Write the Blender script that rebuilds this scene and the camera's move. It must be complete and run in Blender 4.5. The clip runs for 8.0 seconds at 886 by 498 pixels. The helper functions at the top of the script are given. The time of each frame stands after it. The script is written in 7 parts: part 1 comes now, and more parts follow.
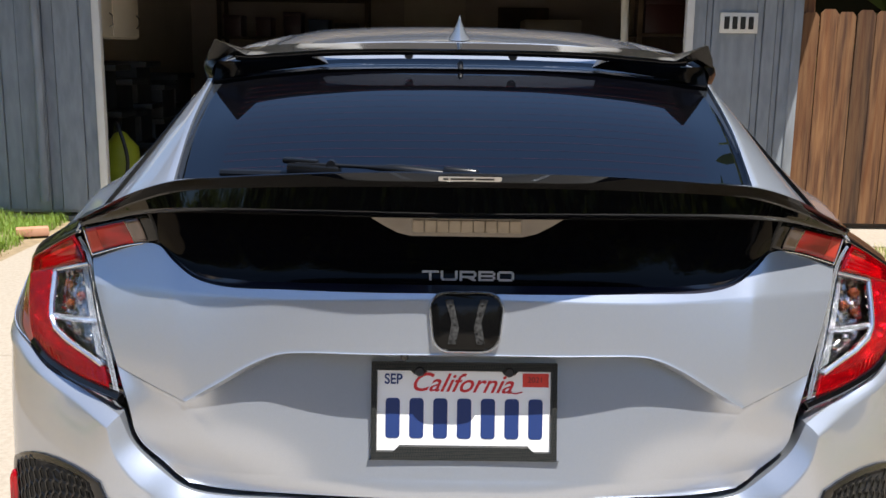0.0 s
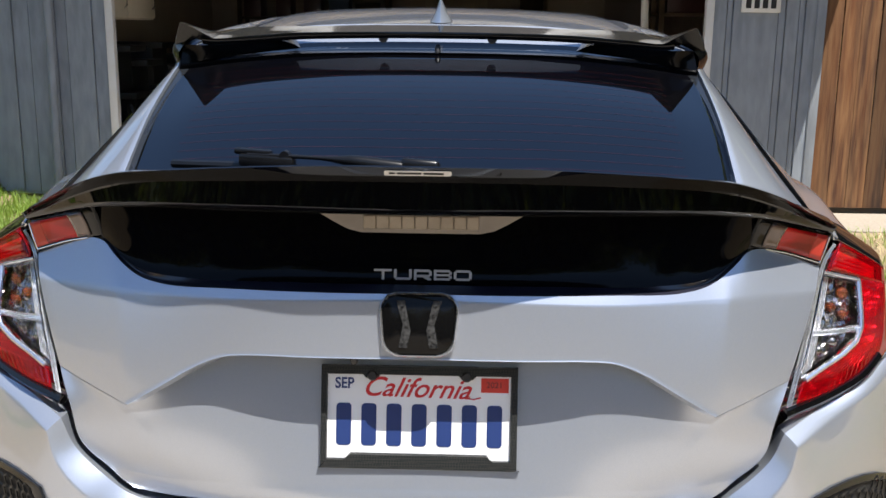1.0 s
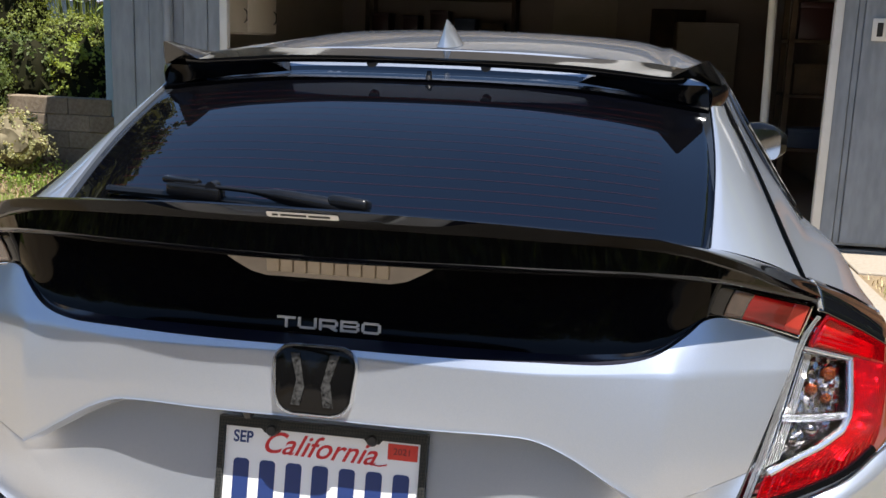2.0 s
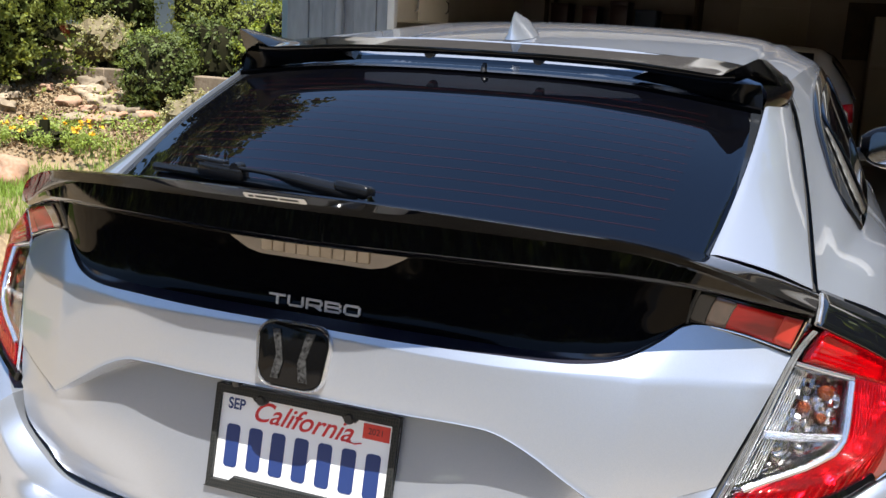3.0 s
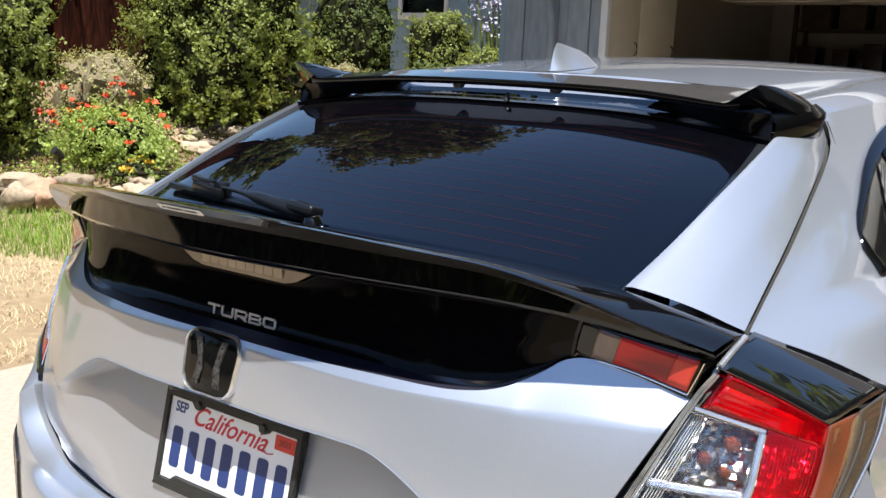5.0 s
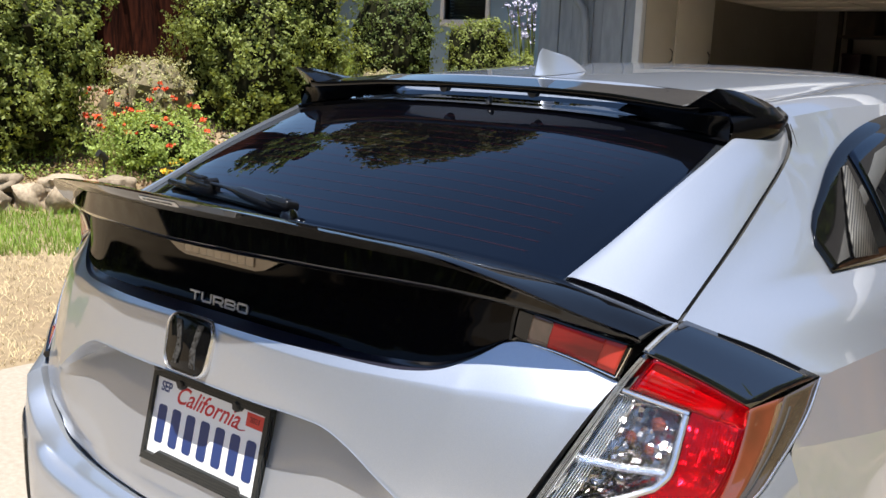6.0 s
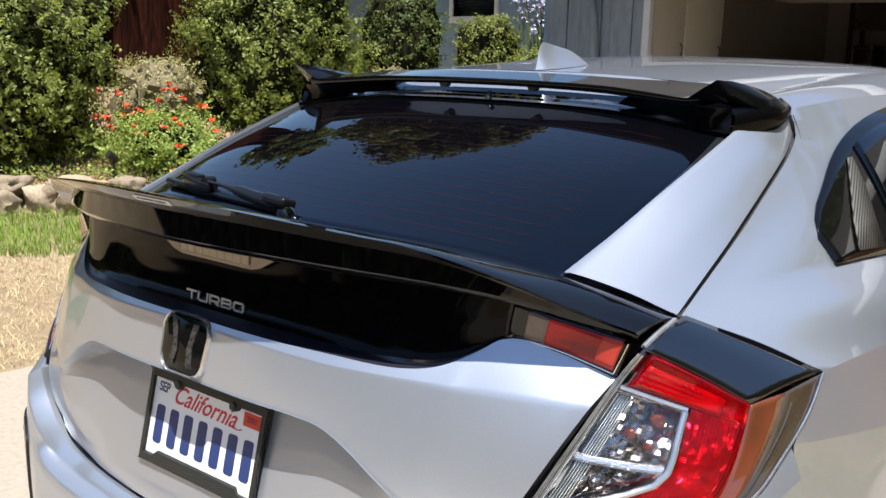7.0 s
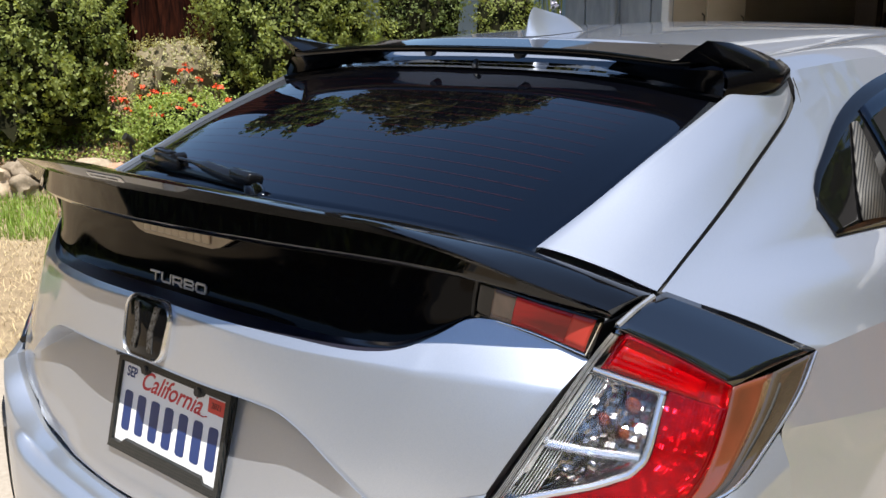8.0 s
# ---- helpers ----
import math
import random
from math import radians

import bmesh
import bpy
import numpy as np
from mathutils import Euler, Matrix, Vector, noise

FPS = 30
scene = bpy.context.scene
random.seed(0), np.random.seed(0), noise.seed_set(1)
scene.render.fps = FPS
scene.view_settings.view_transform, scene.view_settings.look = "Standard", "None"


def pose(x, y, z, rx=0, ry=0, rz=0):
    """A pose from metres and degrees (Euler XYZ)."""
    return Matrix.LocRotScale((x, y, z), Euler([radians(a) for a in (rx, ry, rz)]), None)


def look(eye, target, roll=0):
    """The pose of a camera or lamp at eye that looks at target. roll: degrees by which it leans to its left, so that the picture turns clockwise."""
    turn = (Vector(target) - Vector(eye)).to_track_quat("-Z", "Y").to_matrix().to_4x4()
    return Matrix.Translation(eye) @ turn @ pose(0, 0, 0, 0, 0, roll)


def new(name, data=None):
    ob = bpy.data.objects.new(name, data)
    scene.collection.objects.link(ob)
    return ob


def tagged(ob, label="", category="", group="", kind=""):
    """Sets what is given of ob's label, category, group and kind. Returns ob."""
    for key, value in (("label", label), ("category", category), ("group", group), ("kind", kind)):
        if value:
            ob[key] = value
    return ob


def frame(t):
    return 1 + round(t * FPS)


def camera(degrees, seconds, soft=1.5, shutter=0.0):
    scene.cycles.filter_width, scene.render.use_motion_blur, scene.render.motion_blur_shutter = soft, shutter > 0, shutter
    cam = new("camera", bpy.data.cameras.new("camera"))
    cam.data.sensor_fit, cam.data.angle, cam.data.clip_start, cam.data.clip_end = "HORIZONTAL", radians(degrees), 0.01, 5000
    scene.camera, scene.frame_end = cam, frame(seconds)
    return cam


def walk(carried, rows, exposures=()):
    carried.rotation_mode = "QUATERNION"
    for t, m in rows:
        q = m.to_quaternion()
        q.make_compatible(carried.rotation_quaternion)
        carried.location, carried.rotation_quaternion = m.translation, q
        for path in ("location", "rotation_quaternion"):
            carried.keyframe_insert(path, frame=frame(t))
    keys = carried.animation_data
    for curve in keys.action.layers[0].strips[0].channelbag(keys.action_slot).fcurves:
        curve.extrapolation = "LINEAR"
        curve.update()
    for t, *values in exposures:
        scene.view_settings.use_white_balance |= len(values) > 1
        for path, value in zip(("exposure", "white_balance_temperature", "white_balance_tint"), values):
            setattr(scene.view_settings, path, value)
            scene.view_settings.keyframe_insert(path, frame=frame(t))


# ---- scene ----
cam = camera(48.4, 8.0)
PATH = [
    (0, (-0.047, -0.076, 1.364), (-0.036, 1.884, 0.968), 0.8),
    (0.5, (-0.01, -0.04, 1.37), (-0.04, 1.917, 0.958), 1.1),
    (1, (0.069, 0.021, 1.373), (0.022, 1.972, 0.937), 0.7),
    (1.5, (0.193, 0.137, 1.372), (0.026, 2.086, 0.955), 1.6),
    (1.7, (0.262, 0.168, 1.39), (0.049, 2.114, 0.979), 1.8),
    (2.8, (0.635, 0.261, 1.398), (-0.025, 2.099, 0.969), 2.9),
    (3, (0.663, 0.26, 1.41), (-0.026, 2.085, 0.968), 3.0),
    (3.5, (0.761, 0.357, 1.385), (-0.061, 2.139, 0.999), 2.3),
    (4, (0.851, 0.436, 1.408), (-0.06, 2.169, 0.997), 3.6),
    (4.5, (0.973, 0.488, 1.39), (-0.099, 2.133, 1.011), 2.4),
    (5.8, (1.258, 0.505, 1.405), (0.031, 2.039, 1.028), 3.0),
    (6, (1.273, 0.507, 1.397), (0.029, 2.03, 1.033), 2.6),
    (6.5, (1.277, 0.516, 1.394), (0.012, 2.019, 1.017), 2.2),
    (7, (1.282, 0.536, 1.393), (0.018, 2.042, 1.023), 1.9),
    (7.5, (1.289, 0.568, 1.392), (0.013, 2.062, 1.018), 1.7),
    (8, (1.296, 0.656, 1.374), (-0.007, 2.116, 0.961), 0.8),
]
walk(cam, [(t, look(eye, target, roll)) for t, eye, target, roll in PATH],
     exposures=[(0, 1.0), (1.5, 1.0), (3, 1.22), (3.5, 1.26), (4.5, 1.22), (6, 1.07), (6.5, 1.04), (8, 0.93)])

# world, sun and exposure
SUN_DIR = Vector((0.24, -0.294, 1.0)).normalized()
world = bpy.data.worlds.new("world")
scene.world = world
world.use_nodes = True
wn = world.node_tree.nodes
sky = wn.new("ShaderNodeTexSky")
sky.sky_type = "NISHITA"
sky.sun_disc = False
sky.sun_elevation = math.asin(SUN_DIR.z)
sky.sun_rotation = math.atan2(SUN_DIR.x, SUN_DIR.y)
sky.air_density, sky.dust_density, sky.ozone_density = 1.0, 0.10, 3.2
wn["Background"].inputs["Strength"].default_value = 0.09
world.node_tree.links.new(sky.outputs[0], wn["Background"].inputs["Color"])
sun = new("sun", bpy.data.lights.new("sun", "SUN"))
sun.data.energy, sun.data.angle, sun.data.color = 5.0, radians(0.53), (1.0, 0.95, 0.88)
sun.matrix_world = look(SUN_DIR * 60, (0, 0, 0))


# materials
def material(name, base, rough=0.5, metal=0.0, coat=0.0, coat_rough=0.03, spec=0.5, var=None, var_scale=4.0, var_amt=0.5,
             fine=None, fine_scale=60.0, fine_amt=0.4, bump=0.0, bump_scale=80.0, island=0.0, rand=0.0, stretch=(1, 1, 1), rough_var=0.0):
    m = bpy.data.materials.new(name)
    m.use_nodes = True
    nt = m.node_tree
    n, ln = nt.nodes, nt.links
    bs = n["Principled BSDF"]
    bs.inputs["Roughness"].default_value, bs.inputs["Metallic"].default_value = rough, metal
    bs.inputs["Coat Weight"].default_value, bs.inputs["Coat Roughness"].default_value = coat, coat_rough
    bs.inputs["Specular IOR Level"].default_value = spec
    co = n.new("ShaderNodeTexCoord")
    mp = n.new("ShaderNodeMapping")
    mp.inputs["Scale"].default_value = stretch
    ln.new(co.outputs["Object"], mp.inputs["Vector"])
    col = n.new("ShaderNodeRGB")
    col.outputs[0].default_value = (*base, 1)
    out = col.outputs[0]

    def noise_mix(out, other, scale, amt, detail=4.0):
        tx = n.new("ShaderNodeTexNoise")
        tx.inputs["Scale"].default_value, tx.inputs["Detail"].default_value = scale, detail
        ln.new(mp.outputs[0], tx.inputs["Vector"])
        rp = n.new("ShaderNodeMapRange")
        rp.inputs["From Min"].default_value, rp.inputs["From Max"].default_value = 0.35, 0.65
        rp.inputs["To Max"].default_value = amt
        ln.new(tx.outputs["Fac"], rp.inputs["Value"])
        mx = n.new("ShaderNodeMix")
        mx.data_type = "RGBA"
        ln.new(rp.outputs[0], mx.inputs[0])
        ln.new(out, mx.inputs[6])
        mx.inputs[7].default_value = (*other, 1)
        return mx.outputs[2], tx

    if var:
        out, _ = noise_mix(out, var, var_scale, var_amt)
    if fine:
        out, _ = noise_mix(out, fine, fine_scale, fine_amt, 6.0)
    if island or rand:
        gi = n.new("ShaderNodeNewGeometry") if island else n.new("ShaderNodeObjectInfo")
        src = gi.outputs["Random Per Island"] if island else gi.outputs["Random"]
        rp = n.new("ShaderNodeMapRange")
        amt = island or rand
        rp.inputs["To Min"].default_value, rp.inputs["To Max"].default_value = 1 - amt, 1 + amt
        ln.new(src, rp.inputs["Value"])
        hs = n.new("ShaderNodeHueSaturation")
        ln.new(rp.outputs[0], hs.inputs["Value"])
        ln.new(out, hs.inputs["Color"])
        out = hs.outputs[0]
    ln.new(out, bs.inputs["Base Color"])
    if rough_var:
        tx = n.new("ShaderNodeTexNoise")
        tx.inputs["Scale"].default_value = 3.0
        ln.new(mp.outputs[0], tx.inputs["Vector"])
        rp = n.new("ShaderNodeMapRange")
        rp.inputs["To Min"].default_value, rp.inputs["To Max"].default_value = rough - rough_var, rough + rough_var
        ln.new(tx.outputs["Fac"], rp.inputs["Value"])
        ln.new(rp.outputs[0], bs.inputs["Roughness"])
    if bump:
        tx = n.new("ShaderNodeTexNoise")
        tx.inputs["Scale"].default_value, tx.inputs["Detail"].default_value = bump_scale, 6.0
        ln.new(mp.outputs[0], tx.inputs["Vector"])
        bp = n.new("ShaderNodeBump")
        bp.inputs["Strength"].default_value, bp.inputs["Distance"].default_value = bump, 0.01
        ln.new(tx.outputs["Fac"], bp.inputs["Height"])
        ln.new(bp.outputs[0], bs.inputs["Normal"])
    return m


def leaf_material(name, base, dark, spread=0.35):
    m = material(name, base, rough=0.55, spec=0.25, var=dark, var_scale=2.5, var_amt=0.8, island=spread)
    bs = m.node_tree.nodes["Principled BSDF"]
    nt = m.node_tree
    tr = nt.nodes.new("ShaderNodeBsdfTranslucent")
    tr.inputs["Color"].default_value = (base[0] * 2.0, base[1] * 1.9, base[2] * 0.9, 1)
    mx = nt.nodes.new("ShaderNodeMixShader")
    mx.inputs[0].default_value = 0.28
    nt.links.new(bs.outputs[0], mx.inputs[1])
    nt.links.new(tr.outputs[0], mx.inputs[2])
    nt.links.new(mx.outputs[0], nt.nodes["Material Output"].inputs["Surface"])
    return m


def glass_material(name, tint, rough=0.0, ior=1.45, trans=1.0):
    m = material(name, tint, rough=rough)
    bs = m.node_tree.nodes["Principled BSDF"]
    bs.inputs["Transmission Weight"].default_value = trans
    bs.inputs["IOR"].default_value = ior
    return m


SILVER = material("silver_paint", (0.455, 0.50, 0.588), rough=0.35, metal=0.75, coat=1.0, coat_rough=0.015,
                  var=(0.47, 0.50, 0.555), var_scale=1.3, var_amt=0.35, fine=(0.60, 0.63, 0.68), fine_scale=900.0, fine_amt=0.35, bump=0.006, bump_scale=500.0)
SILVER.node_tree.nodes["Principled BSDF"].inputs["Coat IOR"].default_value = 1.5
SILVER.node_tree.nodes["Principled BSDF"].inputs["Specular Tint"].default_value = (0.42, 0.43, 0.45, 1)
GLOSS_BLACK = material("gloss_black", (0.003, 0.003, 0.0035), rough=0.035, spec=0.45, rough_var=0.02)
SEAL_BLACK = material("seal_black", (0.012, 0.012, 0.012), rough=0.7, fine=(0.03, 0.03, 0.03), fine_scale=90)
TRIM_BLACK = material("trim_black", (0.016, 0.016, 0.017), rough=0.42, fine=(0.03, 0.03, 0.03), fine_scale=200, bump=0.1, bump_scale=400)
CHROME = material("chrome", (0.78, 0.79, 0.80), rough=0.09, metal=1.0, rough_var=0.04)
DARK_CHROME = material("dark_chrome", (0.22, 0.22, 0.23), rough=0.16, metal=1.0, var=(0.5, 0.5, 0.52), var_scale=25, var_amt=0.6)
RUBBER = material("rubber", (0.02, 0.02, 0.02), rough=0.8, fine=(0.035, 0.035, 0.035), fine_scale=120)


# geometry tools
IN_WORLD = set()

def spline(pts, n):
    """n points, evenly spaced, on a smooth curve through pts."""
    p = np.array(pts, float)
    if len(p) == 2:
        return p[0] + np.linspace(0, 1, n)[:, None] * (p[1] - p[0])
    q = np.vstack([2 * p[0] - p[1], p, 2 * p[-1] - p[-2]])
    dense = []
    for i in range(1, len(q) - 2):
        a, b, c, d = q[i - 1], q[i], q[i + 1], q[i + 2]
        tb = np.linalg.norm(b - a) ** 0.5 + 1e-9
        tc = tb + np.linalg.norm(c - b) ** 0.5 + 1e-9
        td = tc + np.linalg.norm(d - c) ** 0.5 + 1e-9
        for t in np.linspace(tb, tc, 24, endpoint=False):
            a1 = (tb - t) / tb * a + t / tb * b
            a2 = (tc - t) / (tc - tb) * b + (t - tb) / (tc - tb) * c
            a3 = (td - t) / (td - tc) * c + (t - tc) / (td - tc) * d
            b1 = (tc - t) / tc * a1 + t / tc * a2
            b2 = (td - t) / (td - tb) * a2 + (t - tb) / (td - tb) * a3
            dense.append((tc - t) / (tc - tb) * b1 + (t - tb) / (tc - tb) * b2)
    dense.append(p[-1])
    dense = np.array(dense)
    s = np.r_[0, np.cumsum(np.linalg.norm(np.diff(dense, axis=0), axis=1))]
    want = np.linspace(0, s[-1], n)
    return np.stack([np.interp(want, s, dense[:, k]) for k in range(3)], 1)


def both(half):
    """A curve from the middle plane outwards, continued onto the other side."""
    h = np.array(half, float)
    return np.vstack([(h * (-1, 1, 1))[:0:-1], h])


def loft(curves, nu, nv=None, straight=False):
    """A grid of points: each curve resampled to nu, and nv rows drawn smoothly across them."""
    rows = np.array([spline(c, nu) for c in curves])
    if not nv:
        return rows
    cols = []
    for k in range(nu):
        line = rows[:, k]
        if straight:
            s = np.linspace(0, len(line) - 1, nv)
            cols.append(np.stack([np.interp(s, range(len(line)), line[:, j]) for j in range(3)], 1))
        else:
            cols.append(spline(line, nv))
    return np.array(cols).transpose(1, 0, 2)


def add_grid(bm, g, flip=False, closed=False):
    vs = [[bm.verts.new(p) for p in row] for row in g]
    nu = len(vs[0])
    for a, b in zip(vs[:-1], vs[1:]):
        for k in range(nu if closed else nu - 1):
            k2 = (k + 1) % nu
            quad = (a[k], a[k2], b[k2], b[k])
            bm.faces.new(quad[::-1] if flip else quad)
    return vs


def add_box(bm, lo, hi, m=None, bevel=0.0, seg=2):
    lo, hi = Vector(lo), Vector(hi)
    r = bmesh.ops.create_cube(bm, size=1.0)
    mat = Matrix.Translation((lo + hi) / 2) @ Matrix.Diagonal((*(hi - lo), 1))
    bmesh.ops.transform(bm, matrix=(m @ mat) if m else mat, verts=r["verts"])
    if bevel:
        es = list({e for v in r["verts"] for e in v.link_edges})
        bmesh.ops.bevel(bm, geom=es, offset=bevel, segments=seg, profile=0.5, affect="EDGES")


def add_tube(bm, pts, radius, sides=10, caps=True):
    """A round tube along pts; radius is one number or one a point."""
    p = np.array(pts, float)
    rad = np.full(len(p), radius) if np.isscalar(radius) else np.array(radius)
    t = np.gradient(p, axis=0)
    up = np.array((0, 0, 1.0)) if abs(t[0][2]) < 0.9 * np.linalg.norm(t[0]) else np.array((1.0, 0, 0))
    g = []
    for q, d, r in zip(p, t, rad):
        d = d / np.linalg.norm(d)
        a = np.cross(d, up)
        a /= np.linalg.norm(a)
        b = np.cross(d, a)
        ang = np.linspace(0, 2 * math.pi, sides, endpoint=False)
        g.append(q + r * (np.cos(ang)[:, None] * a + np.sin(ang)[:, None] * b))
    vs = add_grid(bm, g, closed=True)
    if caps:
        bm.faces.new(vs[0][::-1])
        bm.faces.new(vs[-1])


def add_prism(bm, outline, depth, m=None, bevel=0.0):
    """An outline in x, y, thickened along z from 0 to depth."""
    lo = [bm.verts.new((x, y, 0)) for x, y in outline]
    hi = [bm.verts.new((x, y, depth)) for x, y in outline]
    k = len(lo)
    bm.faces.new(lo[::-1])
    top = bm.faces.new(hi)
    for i in range(k):
        bm.faces.new((lo[i], lo[(i + 1) % k], hi[(i + 1) % k], hi[i]))
    if bevel:
        r = bmesh.ops.bevel(bm, geom=list(top.edges), offset=bevel, segments=2, profile=0.5, affect="EDGES")
    if m:
        bmesh.ops.transform(bm, matrix=m, verts=[v for v in bm.verts if v in set(lo + hi)] if not bevel else bm.verts)


def rounded(w, h, r, n=6):
    """A rounded rectangle about the origin."""
    pts = []
    for cx, cy, a0 in ((w / 2 - r, h / 2 - r, 0), (-w / 2 + r, h / 2 - r, 90), (-w / 2 + r, -h / 2 + r, 180), (w / 2 - r, -h / 2 + r, 270)):
        for k in range(n + 1):
            a = radians(a0 + 90 * k / n)
            pts.append((cx + r * math.cos(a), cy + r * math.sin(a)))
    return pts


def finish(bm, name, mat, angle=38, weld=0.0004):
    if weld:
        bmesh.ops.remove_doubles(bm, verts=bm.verts, dist=weld)
    bmesh.ops.recalc_face_normals(bm, faces=bm.faces)
    me = bpy.data.meshes.new(name)
    bm.to_mesh(me)
    bm.free()
    me.materials.append(mat)
    for f in me.polygons:
        f.use_smooth = True
    me.set_sharp_from_angle(angle=radians(angle))
    return me


def part(name, bm, mat, parent, label="", angle=38, thick=0.0, weld=0.0004):
    """Links bm as one mesh under a thing or a part; its coordinates are the thing's own, or the world's for a thing marked so."""
    ob = new(name, finish(bm, name, mat, angle, weld))
    ob.parent = parent
    if parent.type == "EMPTY" and parent.name in IN_WORLD:
        ob.location = -parent.location
    if thick:
        md = ob.modifiers.new("thickness", "SOLIDIFY")
        md.thickness, md.offset = thick, 0.0
    if label:
        ob["label"] = label
    return ob


def thing(name, at, label, category, group="", kind="", in_world=False):
    ob = new(name)
    ob.location = at
    ob.empty_display_size = 0.2
    if in_world:
        IN_WORLD.add(ob.name)
    return tagged(ob, label, category, group, kind)


def solid(name, bm, mat, label, category="", group="", kind="", angle=38, at=None):
    """A thing of one mesh."""
    ob = new(name, finish(bm, name, mat, angle))
    if at is not None:
        ob.matrix_basis = at
    return tagged(ob, label, category, group, kind)


def lettering(name, text, size, depth, mat, parent, m, wide=1.0, shear=0.0, label="", space=1.0, bold=0.0):
    cu = bpy.data.curves.new(name, "FONT")
    cu.body, cu.size, cu.extrude, cu.shear, cu.space_character, cu.offset = text, size, depth, shear, space, bold
    cu.align_x, cu.align_y = "CENTER", "CENTER"
    tmp = new(name + "_curve", cu)
    dg = bpy.context.evaluated_depsgraph_get()
    me = bpy.data.meshes.new_from_object(tmp.evaluated_get(dg))
    bpy.data.objects.remove(tmp)
    me.transform(m @ Matrix.Diagonal((wide, 1, 1, 1)))
    me.materials.clear()
    me.materials.append(mat)
    ob = new(name, me)
    ob.parent = parent
    if parent.type == "EMPTY" and parent.name in IN_WORLD:
        ob.location = -parent.location
    if label:
        ob["label"] = label
    return ob


# the setting: ground, driveway, garage, house wall, fence
CONCRETE = material("concrete", (0.29, 0.25, 0.20), rough=0.85, var=(0.27, 0.23, 0.18), var_scale=1.1, var_amt=0.6, fine=(0.41, 0.36, 0.295), fine_scale=45, fine_amt=0.45, bump=0.25, bump_scale=120)
SOIL = material("soil", (0.22, 0.155, 0.09), rough=0.95, var=(0.32, 0.25, 0.15), var_scale=0.9, var_amt=0.8, fine=(0.16, 0.12, 0.07), fine_scale=14, fine_amt=0.6, bump=0.6, bump_scale=25)
ASPHALT = material("asphalt", (0.06, 0.06, 0.06), rough=0.9, var=(0.09, 0.09, 0.088), var_scale=0.5, var_amt=0.6, fine=(0.04, 0.04, 0.04), fine_scale=80)
SIDING = material("siding_paint", (0.235, 0.26, 0.29), rough=0.6, var=(0.15, 0.18, 0.22), var_scale=1.5, var_amt=0.55, fine=(0.37, 0.41, 0.46), fine_scale=18, fine_amt=0.4, stretch=(1, 1, 0.25), bump=0.15, bump_scale=60)
STUCCO = material("stucco_blue", (0.27, 0.37, 0.44), rough=0.85, var=(0.23, 0.32, 0.39), var_scale=1.2, var_amt=0.6, bump=0.4, bump_scale=90)
WHITE_TRIM = material("white_trim", (0.74, 0.73, 0.70), rough=0.5, var=(0.62, 0.60, 0.56), var_scale=5, var_amt=0.5)
CREAM = material("cream_board", (0.52, 0.45, 0.35), rough=0.7, var=(0.42, 0.36, 0.27), var_scale=1.8, var_amt=0.6)
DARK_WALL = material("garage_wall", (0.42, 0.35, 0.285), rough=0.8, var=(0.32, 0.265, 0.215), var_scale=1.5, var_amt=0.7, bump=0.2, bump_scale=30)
CEDAR = material("cedar", (0.165, 0.060, 0.018), rough=0.75, var=(0.055, 0.022, 0.011), var_scale=2.6, var_amt=0.95, fine=(0.33, 0.175, 0.075), fine_scale=7, fine_amt=0.55, rand=0.6, stretch=(5, 5, 0.35), bump=0.35, bump_scale=40)
# near-black bark: the shade on the trunk is put into its colour
REDWOOD_SHADED = material("redwood_shaded", (0.016, 0.0055, 0.004), rough=0.95, spec=0.05, var=(0.006, 0.0025, 0.002), var_scale=3.0, var_amt=0.95, fine=(0.085, 0.024, 0.012), fine_scale=9, fine_amt=0.5, stretch=(4, 4, 0.16), rand=0.3, bump=0.8, bump_scale=14)

GY = 7.7          # garage front
DRIVE_L, DRIVE_R = -2.85, 2.03


def bank(x, y):
    """Distance behind the line of edging rocks; negative on the lawn."""
    return (x + 6.2) * -0.77 + (y - 4.1) * 0.63


def ground_z(x, y):
    """Height of the yard: level by the driveway, rising to the garden beds and the terrace behind."""
    if x > -2.9:
        return 0.0
    s = bank(x, y)
    z = float(np.interp(s, [-3.4, -0.15, 0.1, 0.25, 1.0, 1.6, 2.1, 2.45, 2.6, 6.0], [0.0, 0.15, 0.22, 0.34, 0.44, 0.58, 0.72, 0.80, 1.0, 1.05]))
    return z * min(1.0, max(0.0, (-3.3 - x) / 1.3))


bm = bmesh.new()
xs = np.r_[-3000, -600, -120, -40, np.linspace(-20, -2.88, 70), 2.9, 20, 120, 600, 3000]
ys = np.r_[-3000, -600, -120, -40, -17, -9, np.linspace(-3, 16, 90), 40, 120, 600, 3000]
grid = [[(x, y, (ground_z(x, y) + (0.02 * noise.noise((x * 2, y * 2, 0)) if -20 < x < -3.2 else 0)) - 0.012) for x in xs] for y in ys]
add_grid(bm, grid)
solid("ground", bm, SOIL, "dry brown yard soil", "ground", kind="structure")
